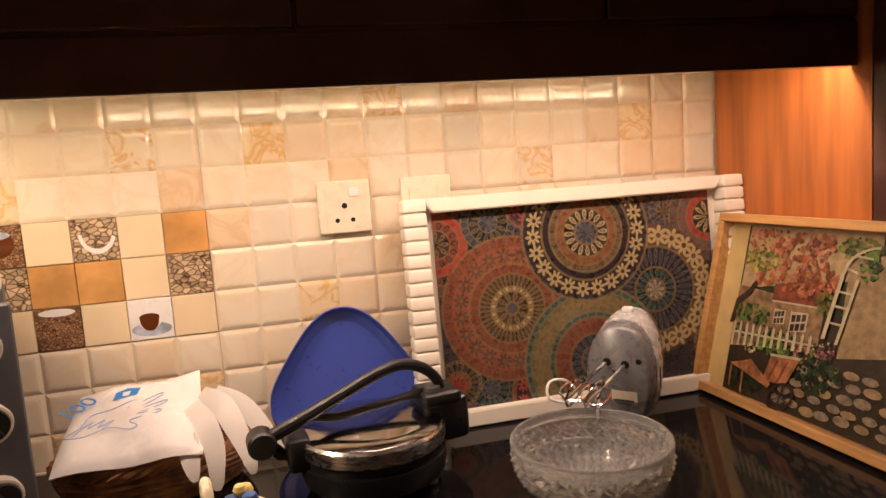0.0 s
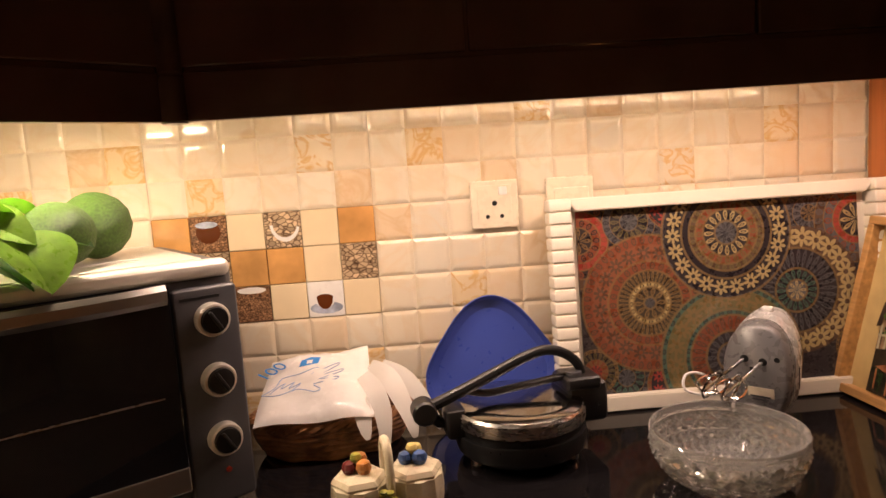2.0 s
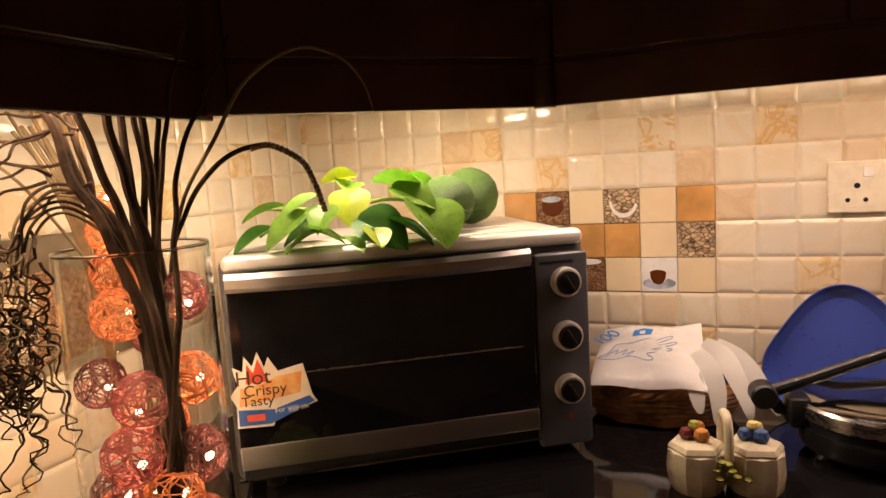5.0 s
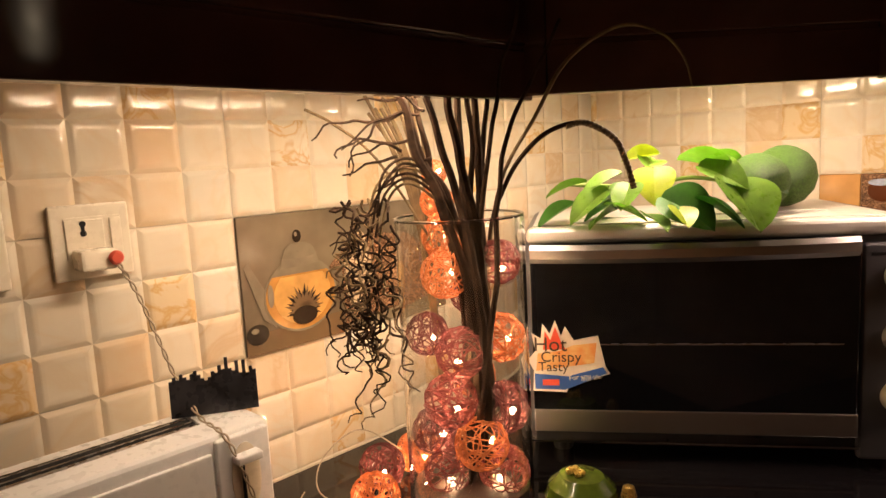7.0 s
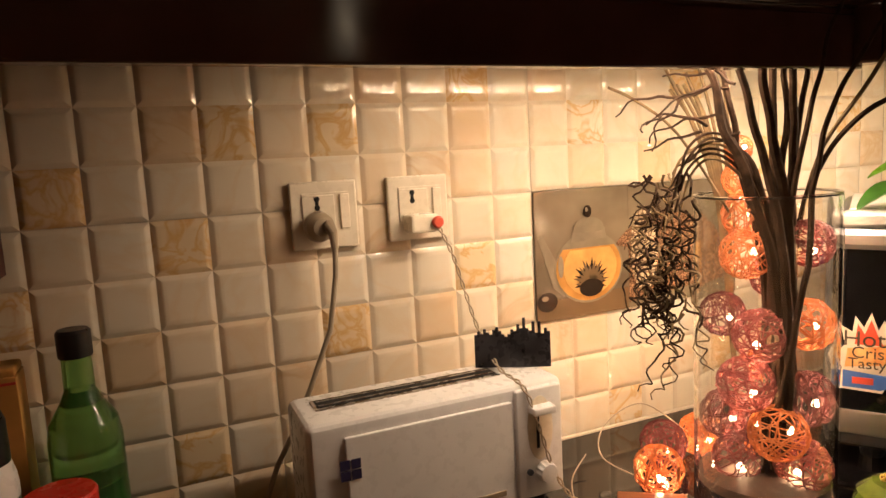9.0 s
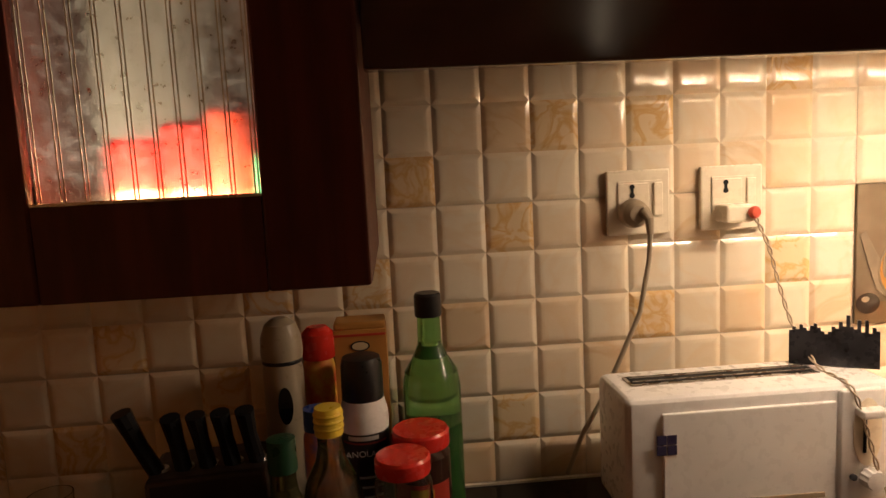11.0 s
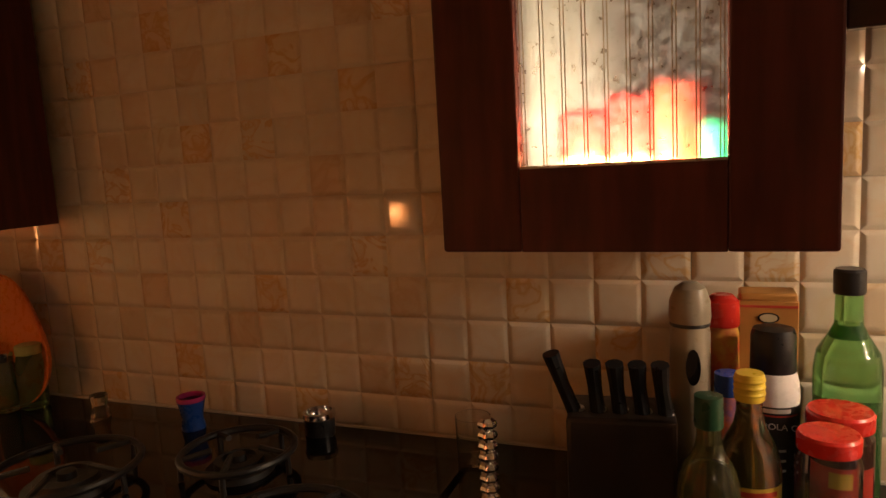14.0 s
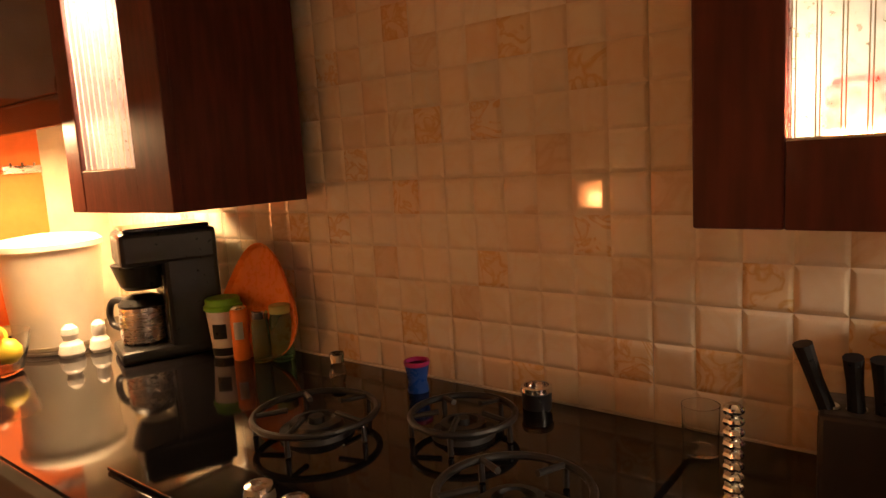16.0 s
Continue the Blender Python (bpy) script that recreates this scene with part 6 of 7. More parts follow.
# raised lattice inside, a scalloped line under the rim and a star in the foot
for ph in (1, -1):
    for i in range(20):
        a_ = 2 * math.pi * i / 20
        pts = []
        for q in range(9):
            u = q / 8
            r_, z_ = 0.080 + 0.0142 * math.sin(u * math.pi / 2), 0.026 + 0.034 * u
            t_ = a_ + ph * 0.42 * u
            pts.append((r_ * math.cos(t_), r_ * math.sin(t_), z_))
        part("lattice_ridge", bm_tube(pts, 0.0019, 5), CUT, bowl)
part("scallop_line", bm_tube([(0.0955 * math.cos(t_), 0.0955 * math.sin(t_), 0.0655 + 0.0030 * abs(math.sin(10 * t_))) for t_ in [2 * math.pi * i / 160 for i in range(160)]], 0.0013, 5, True), CUT, bowl)
for i in range(16):
    t_ = 2 * math.pi * i / 16
    part("star_ray", bm_tube([(0.010 * math.cos(t_), 0.010 * math.sin(t_), 0.0088), (0.046 * math.cos(t_), 0.046 * math.sin(t_), 0.0096)], [0.0006, 0.0016], 5), CUT, bowl)

# ---- wicker basket with the glove packet ----
WICKER = surface("brown_wicker", (0.27, 0.125, 0.050), 0.55, var=0.5, scale=40, bump=0.4, bscale=120)
basket = thing("wicker_basket", pose(0.785, -0.126, CTR, 0, 0, 8) @ Matrix.Diagonal((1.03, 0.90, 0.84, 1)), "low oval basket of twisted brown wicker", "basket")
part("bottom", bm_lathe([(0, 0.002), (0.095, 0.002), (0.098, 0.008), (0, 0.010)], 36, sy=0.72), WICKER, basket)
for k in range(6):
    z, r = 0.009 + 0.0105 * k, 0.098 + 0.026 * math.sin(math.pi * 0.5 * (k + 1) / 6)
    part("wicker_strand", bm_tube([(r * math.cos(a), 0.72 * r * math.sin(a), z + 0.002 * math.sin(9 * a + k)) for a in [2 * math.pi * i / 60 for i in range(60)]], 0.0068, 8, True), WICKER, basket)
for ph in (0, 2.1, 4.2):
    part("rim_twist", bm_tube([((0.122 + 0.006 * math.cos(14 * a + ph)) * math.cos(a), 0.72 * (0.122 + 0.006 * math.cos(14 * a + ph)) * math.sin(a), 0.071 + 0.006 * math.sin(14 * a + ph)) for a in [2 * math.pi * i / 140 for i in range(140)]], 0.0065, 6, True), WICKER, basket)
POLY = surface("white_polythene", (0.78, 0.76, 0.74), 0.22, var=0.04, scale=20, bump=0.35, bscale=40, coat=0.3)
INKB = surface("blue_packet_ink", (0.035, 0.22, 0.62), 0.4)
PALEINK = surface("pale_blue_line_ink", (0.30, 0.42, 0.66), 0.4)
# the packet lies aslant on the basket; its own x runs along the picture's width
pk = thing("glove_packet", pose(0.760, -0.144, CTR + 0.110, 26, -4, 2) @ Matrix.Diagonal((1.05, 0.78, 0.8, 1)), "white polythene packet of disposable gloves on the basket", "packet")
bm = bmesh.new()
rows_, NX, NY = [], 20, 20
rnd = random.Random(5)
wr = [[rnd.uniform(-1, 1) for _ in range(NX + 1)] for _ in range(NY + 1)]


def puff(u, v):
    return 0.017 * (max(0.0, (1 - (2 * u - 1) ** 4)) * max(0.0, (1 - (2 * v - 1) ** 4))) ** 0.6


for sgn in (1, -1):
    grid = []
    for j in range(NY + 1):
        row = []
        for i in range(NX + 1):
            u, v = i / NX, j / NY
            x = (u - 0.5) * (0.178 - 0.02 * v) + 0.020 * (v - 0.5) + 0.012 * (1 - v)
            y = (v - 0.5) * 0.190 - 0.016 * u * (1 - v)
            edge = min(u, 1 - u, v, 1 - v)
            z = sgn * puff(u, v) + 0.0016 * wr[j][i] * (1 if edge > 0 else 0) - 0.03 * max(0, u - 0.75) * (1 - v) + 0.004 * math.sin(9 * u + 5 * v)
            row.append(bm.verts.new((x, y, z)))
        grid.append(row)
    for j in range(NY):
        for i in range(NX):
            bm.faces.new((grid[j][i], grid[j][i + 1], grid[j + 1][i + 1], grid[j + 1][i]))
bmesh.ops.remove_doubles(bm, verts=bm.verts, dist=1e-5)
part("bag", bm, POLY, pk, smooth=80)
lettering("100", 0.036, pose(-0.074, 0.012, 0.0205, 0, 0, 44), INKB, pk, space=0.95)
part("printed_block", bm_prism([(0.0, 0.0), (0.030, 0.003), (0.034, 0.020), (0.018, 0.025), (0.003, 0.018)], 0.0004, pose(-0.020, 0.040, 0.0205)), INKB, pk)
for pts in ([(-0.075, -0.030), (-0.055, -0.012), (-0.045, 0.012), (-0.020, 0.018), (0.004, 0.030), (0.012, 0.026), (0.000, 0.012), (0.038, 0.034), (0.042, 0.028), (0.010, 0.004), (0.046, 0.014), (0.046, 0.007), (0.012, -0.006), (0.040, -0.006), (0.038, -0.013), (0.004, -0.018), (0.014, -0.034), (0.004, -0.040), (-0.020, -0.026), (-0.050, -0.036), (-0.075, -0.030)],
            [(-0.062, -0.028), (-0.052, -0.014), (-0.040, -0.004), (-0.046, -0.018), (-0.026, -0.004), (-0.034, -0.020), (-0.016, -0.010), (-0.030, -0.028)]):
    part("printed_outline", bm_tube(smooth_line([(x, y, 0.0200) for x, y in pts], 3), 0.0009, 5), PALEINK, pk)
GLOVE = surface("translucent_glove_film", (0.80, 0.78, 0.74), 0.35, var=0.03, bump=0.25, bscale=50, alpha=0.55)
gl = thing("loose_glove", pose(0.872, -0.150, CTR + 0.088), "crumpled translucent disposable glove hanging over the basket", "glove")
for pts, r in (([(-0.02, 0.03, 0.040), (0.010, 0.0, 0.030), (0.030, -0.03, 0.002), (0.045, -0.055, -0.030), (0.050, -0.066, -0.052)], 0.016), ([(-0.03, 0.0, 0.034), (-0.01, -0.03, 0.018), (0.002, -0.055, -0.012), (0.004, -0.072, -0.044), (0.004, -0.078, -0.062)], 0.015),
               ([(0.0, 0.03, 0.040), (0.035, 0.012, 0.024), (0.062, -0.010, -0.005), (0.082, -0.024, -0.036), (0.092, -0.028, -0.056)], 0.014), ([(-0.045, -0.01, 0.020), (-0.032, -0.05, 0.0), (-0.026, -0.072, -0.026), (-0.022, -0.080, -0.044)], 0.014)):
    ln = smooth_line(pts, 6)
    bm = bmesh.new()
    rows_ = []
    for q, p in enumerate(ln):
        d = (ln[min(q + 1, len(ln) - 1)] - ln[max(q - 1, 0)]).normalized()
        side = d.cross(Vector((0.1, -1, 0.5))).normalized()
        up = side.cross(d).normalized()
        w = r * (0.75 + 0.25 * math.sin(5 * q / len(ln))) * (1.0 if q < len(ln) - 4 else max(0.15, math.sqrt((len(ln) - q) / 5)))
        rows_.append([bm.verts.new(p + side * w * c - up * h) for c, h in ((-1, 0), (-0.6, 0.0035), (0, 0.0045), (0.6, 0.0035), (1, 0), (0, -0.001))])
    for a, b2 in zip(rows_, rows_[1:]):
        for q in range(6):
            bm.faces.new((a[q], a[(q + 1) % 6], b2[(q + 1) % 6], b2[q]))
    part("finger", bm, GLOVE, gl, smooth=80)

# ---- twin condiment pot shaped like a basket ----
CERAM = surface("cream_ceramic", (0.62, 0.55, 0.40), 0.30, var=0.15, scale=30, bump=0.12, bscale=90)
LIDC = surface("pale_ceramic_lid", (0.70, 0.62, 0.45), 0.28, var=0.1, scale=25, bump=0.08)
CGRN = surface("green_glaze", (0.13, 0.17, 0.03), 0.3, var=0.4, scale=120, col2=(0.42, 0.36, 0.06))
CORG = surface("orange_glaze", (0.50, 0.20, 0.05), 0.3, var=0.3, scale=60)
CBLU = surface("blue_glaze", (0.05, 0.10, 0.26), 0.3, var=0.4, scale=80)
CMAR = surface("maroon_glaze", (0.15, 0.025, 0.025), 0.3)
CYEL = surface("pale_yellow_glaze", (0.62, 0.50, 0.18), 0.3)
pot = thing("twin_condiment_pot", pose(0.884, -0.378, CTR, 0, 0, 12), "twin ceramic condiment pot with painted fruit lids and handle", "condiment pot")
for sx in (-1, 1):
    part("pot_body", bm_lathe([(0, 0), (0.032, 0), (0.035, 0.006), (0.038, 0.030), (0.036, 0.054), (0.030, 0.056), (0, 0.052)], 24, (sx * 0.037, 0, 0), wave=lambda a, k: 0.03 * math.cos(12 * a) if 1 < k < 5 else 0), CERAM, pot)
    lid = part("lid", bm_lathe([(0, 0.054), (0.036, 0.054), (0.037, 0.058), (0.033, 0.064), (0.018, 0.068), (0, 0.069)], 6, (sx * 0.037, 0, 0)), LIDC, pot, "six-sided cream lid", smooth=10)
    for dx, dy, dz, r, m in ((-0.012, 0.0, 0.075, 0.010, (CMAR if sx < 0 else CBLU)), (0.006, -0.006, 0.075, 0.011, (CORG if sx < 0 else CBLU)), (0.004, 0.010, 0.080, 0.010, (CORG if sx < 0 else CYEL)), (-0.002, 0.002, 0.086, 0.008, (CGRN if sx < 0 else CYEL))):
        part("fruit_knob", bm_lathe([(0, -r), (r * 0.75, -r * 0.65), (r, 0), (r * 0.75, r * 0.65), (0, r)], 12, (sx * 0.037 + dx, dy, dz)), m, lid)
part("handle", bm_tube(smooth_line([(0, -0.022, 0.040), (0, -0.022, 0.075), (0, -0.012, 0.100), (0, 0.012, 0.100), (0, 0.022, 0.075), (0, 0.022, 0.040)], 5), 0.0062, 10), LIDC, pot)
rnd = random.Random(8)
for i in range(12):
    x, z = rnd.uniform(-0.020, 0.020), rnd.uniform(0.022, 0.050)
    part("vine_leaf", bm_lathe([(0, -0.004), (0.005, -0.002), (0.006, 0.001), (0, 0.004)], 8, (x, -0.030 - rnd.uniform(0, 0.008), z)), CGRN, pot)

# ---- small green ornament by the oven ----
GGLASS = surface("olive_green_glaze", (0.07, 0.10, 0.012), 0.15, var=0.3, scale=40, bump=0.05)
GILT = surface("gold_beads", (0.72, 0.50, 0.14), 0.3, 0.9, bump=0.5, bscale=400)
tt = thing("green_ornament", pose(0.392, -0.676, CTR), "small olive-green glazed ornament trimmed with gold beads", "ornament")
part("shell", bm_lathe([(0, 0.004), (0.036, 0.006), (0.044, 0.016), (0.040, 0.034), (0.026, 0.048), (0, 0.053)], 32, sx=1.1), GGLASS, tt)
part("base", bm_lathe([(0, 0), (0.034, 0), (0.036, 0.006), (0, 0.008)], 28, sx=1.1), BLACKP, tt)
for i in range(7):
    part("gold_bead", bm_lathe([(0, -0.005), (0.004, -0.003), (0.005, 0), (0.004, 0.003), (0, 0.005)], 10, (-0.010 + 0.006 * (i % 4), -0.012 + 0.005 * (i // 4), 0.054 + 0.003 * (i % 2))), GILT, tt)
part("head", bm_lathe([(0, -0.012), (0.008, -0.008), (0.010, 0), (0.007, 0.012), (0, 0.016)], 16, (0.056, 0.018, 0.030)), GILT, tt, "gold beaded knob")
# wooden piece near the toaster
wp = part("wooden_block", bm_box(0.085, 0.055, 0.016, (0, 0, 0.0085), 0.003), surface("reddish_wood", (0.30, 0.10, 0.04), 0.5, var=0.25, scale=10, stretch=(1, 10, 10)))
wp.matrix_world = pose(0.245, -0.905, CTR, 0, 0, 55)
tagged(wp, "small reddish wooden block on the counter", "block")
fw = thing("fairy_light_wire", pose(0, 0, CTR), "thin pale fairy-light wire lying on the counter", "wire")
part("wire", bm_tube(smooth_line([(0.20, -0.865, 0.012), (0.14, -0.90, 0.030), (0.09, -0.86, 0.05), (0.10, -0.80, 0.075), (0.15, -0.76, 0.04)], 8), 0.0010, 6), WIRE, fw)
part("wire", bm_tube(smooth_line([(0.225, -0.84, 0.002), (0.24, -0.93, 0.003), (0.20, -0.975, 0.003), (0.13, -0.945, 0.004), (0.10, -0.90, 0.02)], 8), 0.0010, 6), WIRE, fw)

# ---- bottles and jars at the end of the toaster ----
GREENGL = surface("green_bottle_glass", (0.30, 0.68, 0.24), 0.05, var=0.1, bump=0.0, trans=0.92, ior=1.45)
OILGL = surface("olive_oil_bottle", (0.46, 0.42, 0.16), 0.05, var=0.15, bump=0.0, trans=0.95, ior=1.45)
DARKGL = surface("dark_jar", (0.030, 0.012, 0.008), 0.10, bump=0.0)
BLUEP = surface("blue_plastic", (0.02, 0.06, 0.30), 0.3)
PAPER = surface("cream_paper_label", (0.62, 0.52, 0.34), 0.6, var=0.1)
YPAPER = surface("yellow_paper_label", (0.66, 0.46, 0.06), 0.55, var=0.15, scale=40)
RPAPER = surface("red_paper_label", (0.50, 0.05, 0.03), 0.55)
CARTON = surface("orange_carton", (0.52, 0.25, 0.06), 0.55, var=0.12, scale=20)
TAUPE = surface("taupe_plastic", (0.30, 0.25, 0.18), 0.35, var=0.05, bump=0.02)


def band(r, z0, z1, a0, a1, n=14):
    """Paper label: part of a cylinder, 0.4 mm proud."""
    bm = bmesh.new()
    pts = [(r * math.cos(radians(a0 + (a1 - a0) * i / n)), r * math.sin(radians(a0 + (a1 - a0) * i / n))) for i in range(n + 1)]
    lo, hi = [bm.verts.new((*p, z0)) for p in pts], [bm.verts.new((*p, z1)) for p in pts]
    for i in range(n):
        bm.faces.new((lo[i], lo[i + 1], hi[i + 1], hi[i]))
    bmesh.ops.solidify(bm, geom=bm.faces[:], thickness=-0.0004)
    return bm


def vessel(name, x, y, profile, material, label, category, cap=None, capm=None, seg=32):
    t = thing(name, pose(x, y, CTR), label, category, "bottles and jars by the toaster")
    part("body", bm_lathe(profile, seg), material, t)
    if cap:
        part("cap", bm_lathe(cap, seg), capm, t)
    return t


t = vessel("green_bottle", 0.052, -1.518, [(0, 0.001), (0.033, 0.001), (0.037, 0.006), (0.037, 0.165), (0.034, 0.185), (0.022, 0.205), (0.0155, 0.220), (0.0145, 0.262), (0, 0.262)], GREENGL, "green glass bottle with a black cap", "bottle", [(0.0165, 0.256), (0.0172, 0.258), (0.0172, 0.283), (0.015, 0.286), (0, 0.286)], BLACKP)
part("liquid", bm_lathe([(0, 0.006), (0.034, 0.006), (0.034, 0.118), (0, 0.118)], 28), surface("dark_green_liquid", (0.02, 0.10, 0.02), 0.2), t)
t = vessel("red_lid_jar", 0.130, -1.538, [(0, 0.001), (0.030, 0.001), (0.034, 0.008), (0.034, 0.112), (0.029, 0.122), (0.028, 0.130), (0, 0.130)], DARKGL, "dark sauce jar with a red lid and bright label", "jar", [(0.0335, 0.122), (0.034, 0.124), (0.034, 0.138), (0.032, 0.141), (0, 0.142)], RED)
part("paper_label", band(0.0344, 0.020, 0.085, -70, 60), RPAPER, t)
part("label_panel", band(0.0349, 0.020, 0.045, -50, 35), PAPER, t)
part("label_sun", band(0.0349, 0.062, 0.080, -25, 20), YPAPER, t)
t = vessel("clear_jar", 0.202, -1.560, [(0, 0.001), (0.028, 0.001), (0.031, 0.006), (0.031, 0.112), (0.027, 0.124), (0.027, 0.132), (0.0255, 0.132), (0.0255, 0.124), (0.029, 0.111), (0.029, 0.008), (0, 0.006)], GLASS, "empty clear glass jar with a red lid", "jar", [(0.0295, 0.124), (0.030, 0.126), (0.030, 0.139), (0.028, 0.142), (0, 0.143)], RED)
part("contents", bm_lathe([(0, 0.008), (0.027, 0.008), (0.027, 0.045), (0.02, 0.050), (0, 0.050)], 24), surface("pale_spice", (0.42, 0.36, 0.31), 0.8, bump=0.5), t)
t = vessel("spray_can", 0.105, -1.603, [(0, 0.0), (0.027, 0.0), (0.0285, 0.003), (0.0285, 0.150), (0.0275, 0.160), (0.0245, 0.174), (0, 0.176)], BLACKP, "black and white cooking-oil spray can", "spray can", [(0.0245, 0.174), (0.0250, 0.176), (0.0245, 0.216), (0.022, 0.224), (0.012, 0.227), (0, 0.2275)], BLACKP)
part("white_shoulder", bm_lathe([(0.0288, 0.138), (0.0290, 0.150), (0.0280, 0.161), (0.0248, 0.1745)], 32), WHITEP, t)
part("brand_bar", band(0.0291, 0.131, 0.136, -40, 35), WHITEP, t)
part("red_line", band(0.0289, 0.1265, 0.1285, -60, 60), RPAPER, t)
lettering("CANOLA OIL", 0.0105, Matrix.Translation((0.0292, -0.030, 0.112)) @ UPW, WHITEP, t)
for i in range(3):
    part("fine_print_bar", band(0.0290, 0.085 - 0.012 * i, 0.088 - 0.012 * i, -35, 25), WHITEP, t)
t = thing("carton", pose(0.042, -1.605, CTR), "orange food carton standing against the tiles", "carton", "bottles and jars by the toaster")
part("box", bm_box(0.045, 0.066, 0.246, (0, 0, 0.1235), 0.001), CARTON, t)
part("flap", bm_box(0.044, 0.064, 0.010, (0, 0, 0.251), 0.003, rot=None), CARTON, t)
part("emblem", bm_lathe([(0.012, 0), (0.012, 0.0006), (0, 0.0006)], 24), BLACKP, t).matrix_local = pose(0.0228, 0.0, 0.226, 0, 90, 0) @ Matrix.Diagonal((0.55, 1, 1, 1))
part("emblem_face", bm_lathe([(0.010, 0), (0.010, 0.0006), (0, 0.0006)], 24), PAPER, t).matrix_local = pose(0.0234, 0.0, 0.226, 0, 90, 0) @ Matrix.Diagonal((0.5, 1, 1, 1))
part("print_line", bm_box(0.0006, 0.064, 0.003, (0.0229, 0, 0.240)), RPAPER, t)
t = vessel("taupe_mill", 0.105, -1.694, [(0, 0.0), (0.023, 0.0), (0.024, 0.004), (0.0235, 0.215), (0.022, 0.225), (0, 0.225)], TAUPE, "tall taupe kitchen mill with a dark window", "mill", [(0.0235, 0.229), (0.0245, 0.235), (0.0235, 0.255), (0.018, 0.270), (0.009, 0.277), (0, 0.278)], TAUPE)
part("seam", bm_lathe([(0.0232, 0.2245), (0.0236, 0.2255), (0.0236, 0.2285), (0.0232, 0.2295)], 28), BLACKP, t)
part("window", bm_lathe([(0.0085, 0), (0.0085, 0.001), (0, 0.001)], 20), BLACKG, t).matrix_local = pose(0.0232, 0.004, 0.178, 0, 90, 0) @ Matrix.Diagonal((2.6, 1, 1, 1))
t = vessel("spice_jar", 0.062, -1.657, [(0, 0), (0.019, 0), (0.020, 0.004), (0.020, 0.205), (0.017, 0.215), (0, 0.215)], surface("red_yellow_spice_label", (0.55, 0.07, 0.03), 0.4, scale=45, col2=(0.66, 0.42, 0.06)), "spice shaker with a red cap and bright wrapper", "jar", [(0.020, 0.215), (0.021, 0.218), (0.020, 0.246), (0.012, 0.254), (0, 0.255)], RED)
t = vessel("spice_jar", 0.152, -1.652, [(0, 0), (0.016, 0), (0.017, 0.004), (0.017, 0.150), (0.014, 0.158), (0, 0.158)], surface("orange_blue_wrapper", (0.55, 0.16, 0.06), 0.4, scale=60, col2=(0.06, 0.08, 0.32)), "small wrapped spice jar with a blue cap", "jar", [(0.0155, 0.158), (0.016, 0.160), (0.0155, 0.182), (0, 0.184)], BLUEP)
t = vessel("oil_bottle", 0.205, -1.634, [(0, 0.001), (0.030, 0.001), (0.032, 0.006), (0.032, 0.100), (0.028, 0.120), (0.016, 0.145), (0.013, 0.160), (0.013, 0.180), (0, 0.180)], OILGL, "oil bottle with a ribbed yellow cap and label", "bottle", [(0.0145, 0.172), (0.0152, 0.174), (0.0150, 0.196), (0.0138, 0.201), (0, 0.202)], YELLOW)
part("paper_label", band(0.0325, 0.022, 0.088, -70, 70), YPAPER, t)
part("label_panel", band(0.0330, 0.030, 0.070, -60, 20), PAPER, t)
part("label_arch", band(0.0330, 0.078, 0.084, -60, 50), RPAPER, t)
for k in range(3):
    part("cap_rib", bm_lathe([(0.0153, 0.178 + 0.007 * k), (0.0160, 0.180 + 0.007 * k), (0.0153, 0.182 + 0.007 * k)], 28), YELLOW, t)
t = vessel("oil_bottle", 0.258, -1.674, [(0, 0.001), (0.028, 0.001), (0.030, 0.006), (0.030, 0.098), (0.026, 0.115), (0.014, 0.136), (0.012, 0.150), (0.012, 0.168), (0, 0.168)], OILGL, "oil bottle with a dark green cap and label", "bottle", [(0.0138, 0.160), (0.0142, 0.162), (0.0135, 0.192), (0, 0.194)], surface("dark_green_cap", (0.012, 0.05, 0.025), 0.3))
part("paper_label", band(0.0305, 0.020, 0.078, -70, 70), surface("olive_label", (0.20, 0.19, 0.05), 0.5), t)
part("label_emblem", band(0.0310, 0.052, 0.066, -30, 20), RPAPER, t)
for i in range(3):
    part("print_bar", band(0.0310, 0.026 + 0.008 * i, 0.029 + 0.008 * i, -40, 30), PAPER, t)

# ---- knife block ----
kb = thing("knife_block", pose(0.150, -1.772, CTR, 0, 0, 6) @ Matrix.Diagonal((1, 1, 0.87, 1)), "dark knife block with black-handled knives", "knife block")
part("block", bm_box(0.085, 0.125, 0.150, (0, 0, 0.075), 0.006), surface("dark_block_wood", (0.018, 0.010, 0.007), 0.45, var=0.3), kb)
for i in range(5):
    k = part("knife_handle", bm_tube([(0.012, -0.052 + 0.026 * i, 0.140), (0.026, -0.054 + 0.025 * i - (0.012 if i == 0 else 0), 0.190), (0.036, -0.056 + 0.025 * i - (0.022 if i == 0 else 0), 0.225 + (0.012 if i == 0 else 0))], [0.0095, 0.0085, 0.0105], 10), BLACKP, kb)
    part("bolster", bm_lathe([(0.0095, 0), (0.0105, 0.003), (0.0095, 0.006)], 14, (0.012, -0.052 + 0.026 * i, 0.147)), STEEL, k)

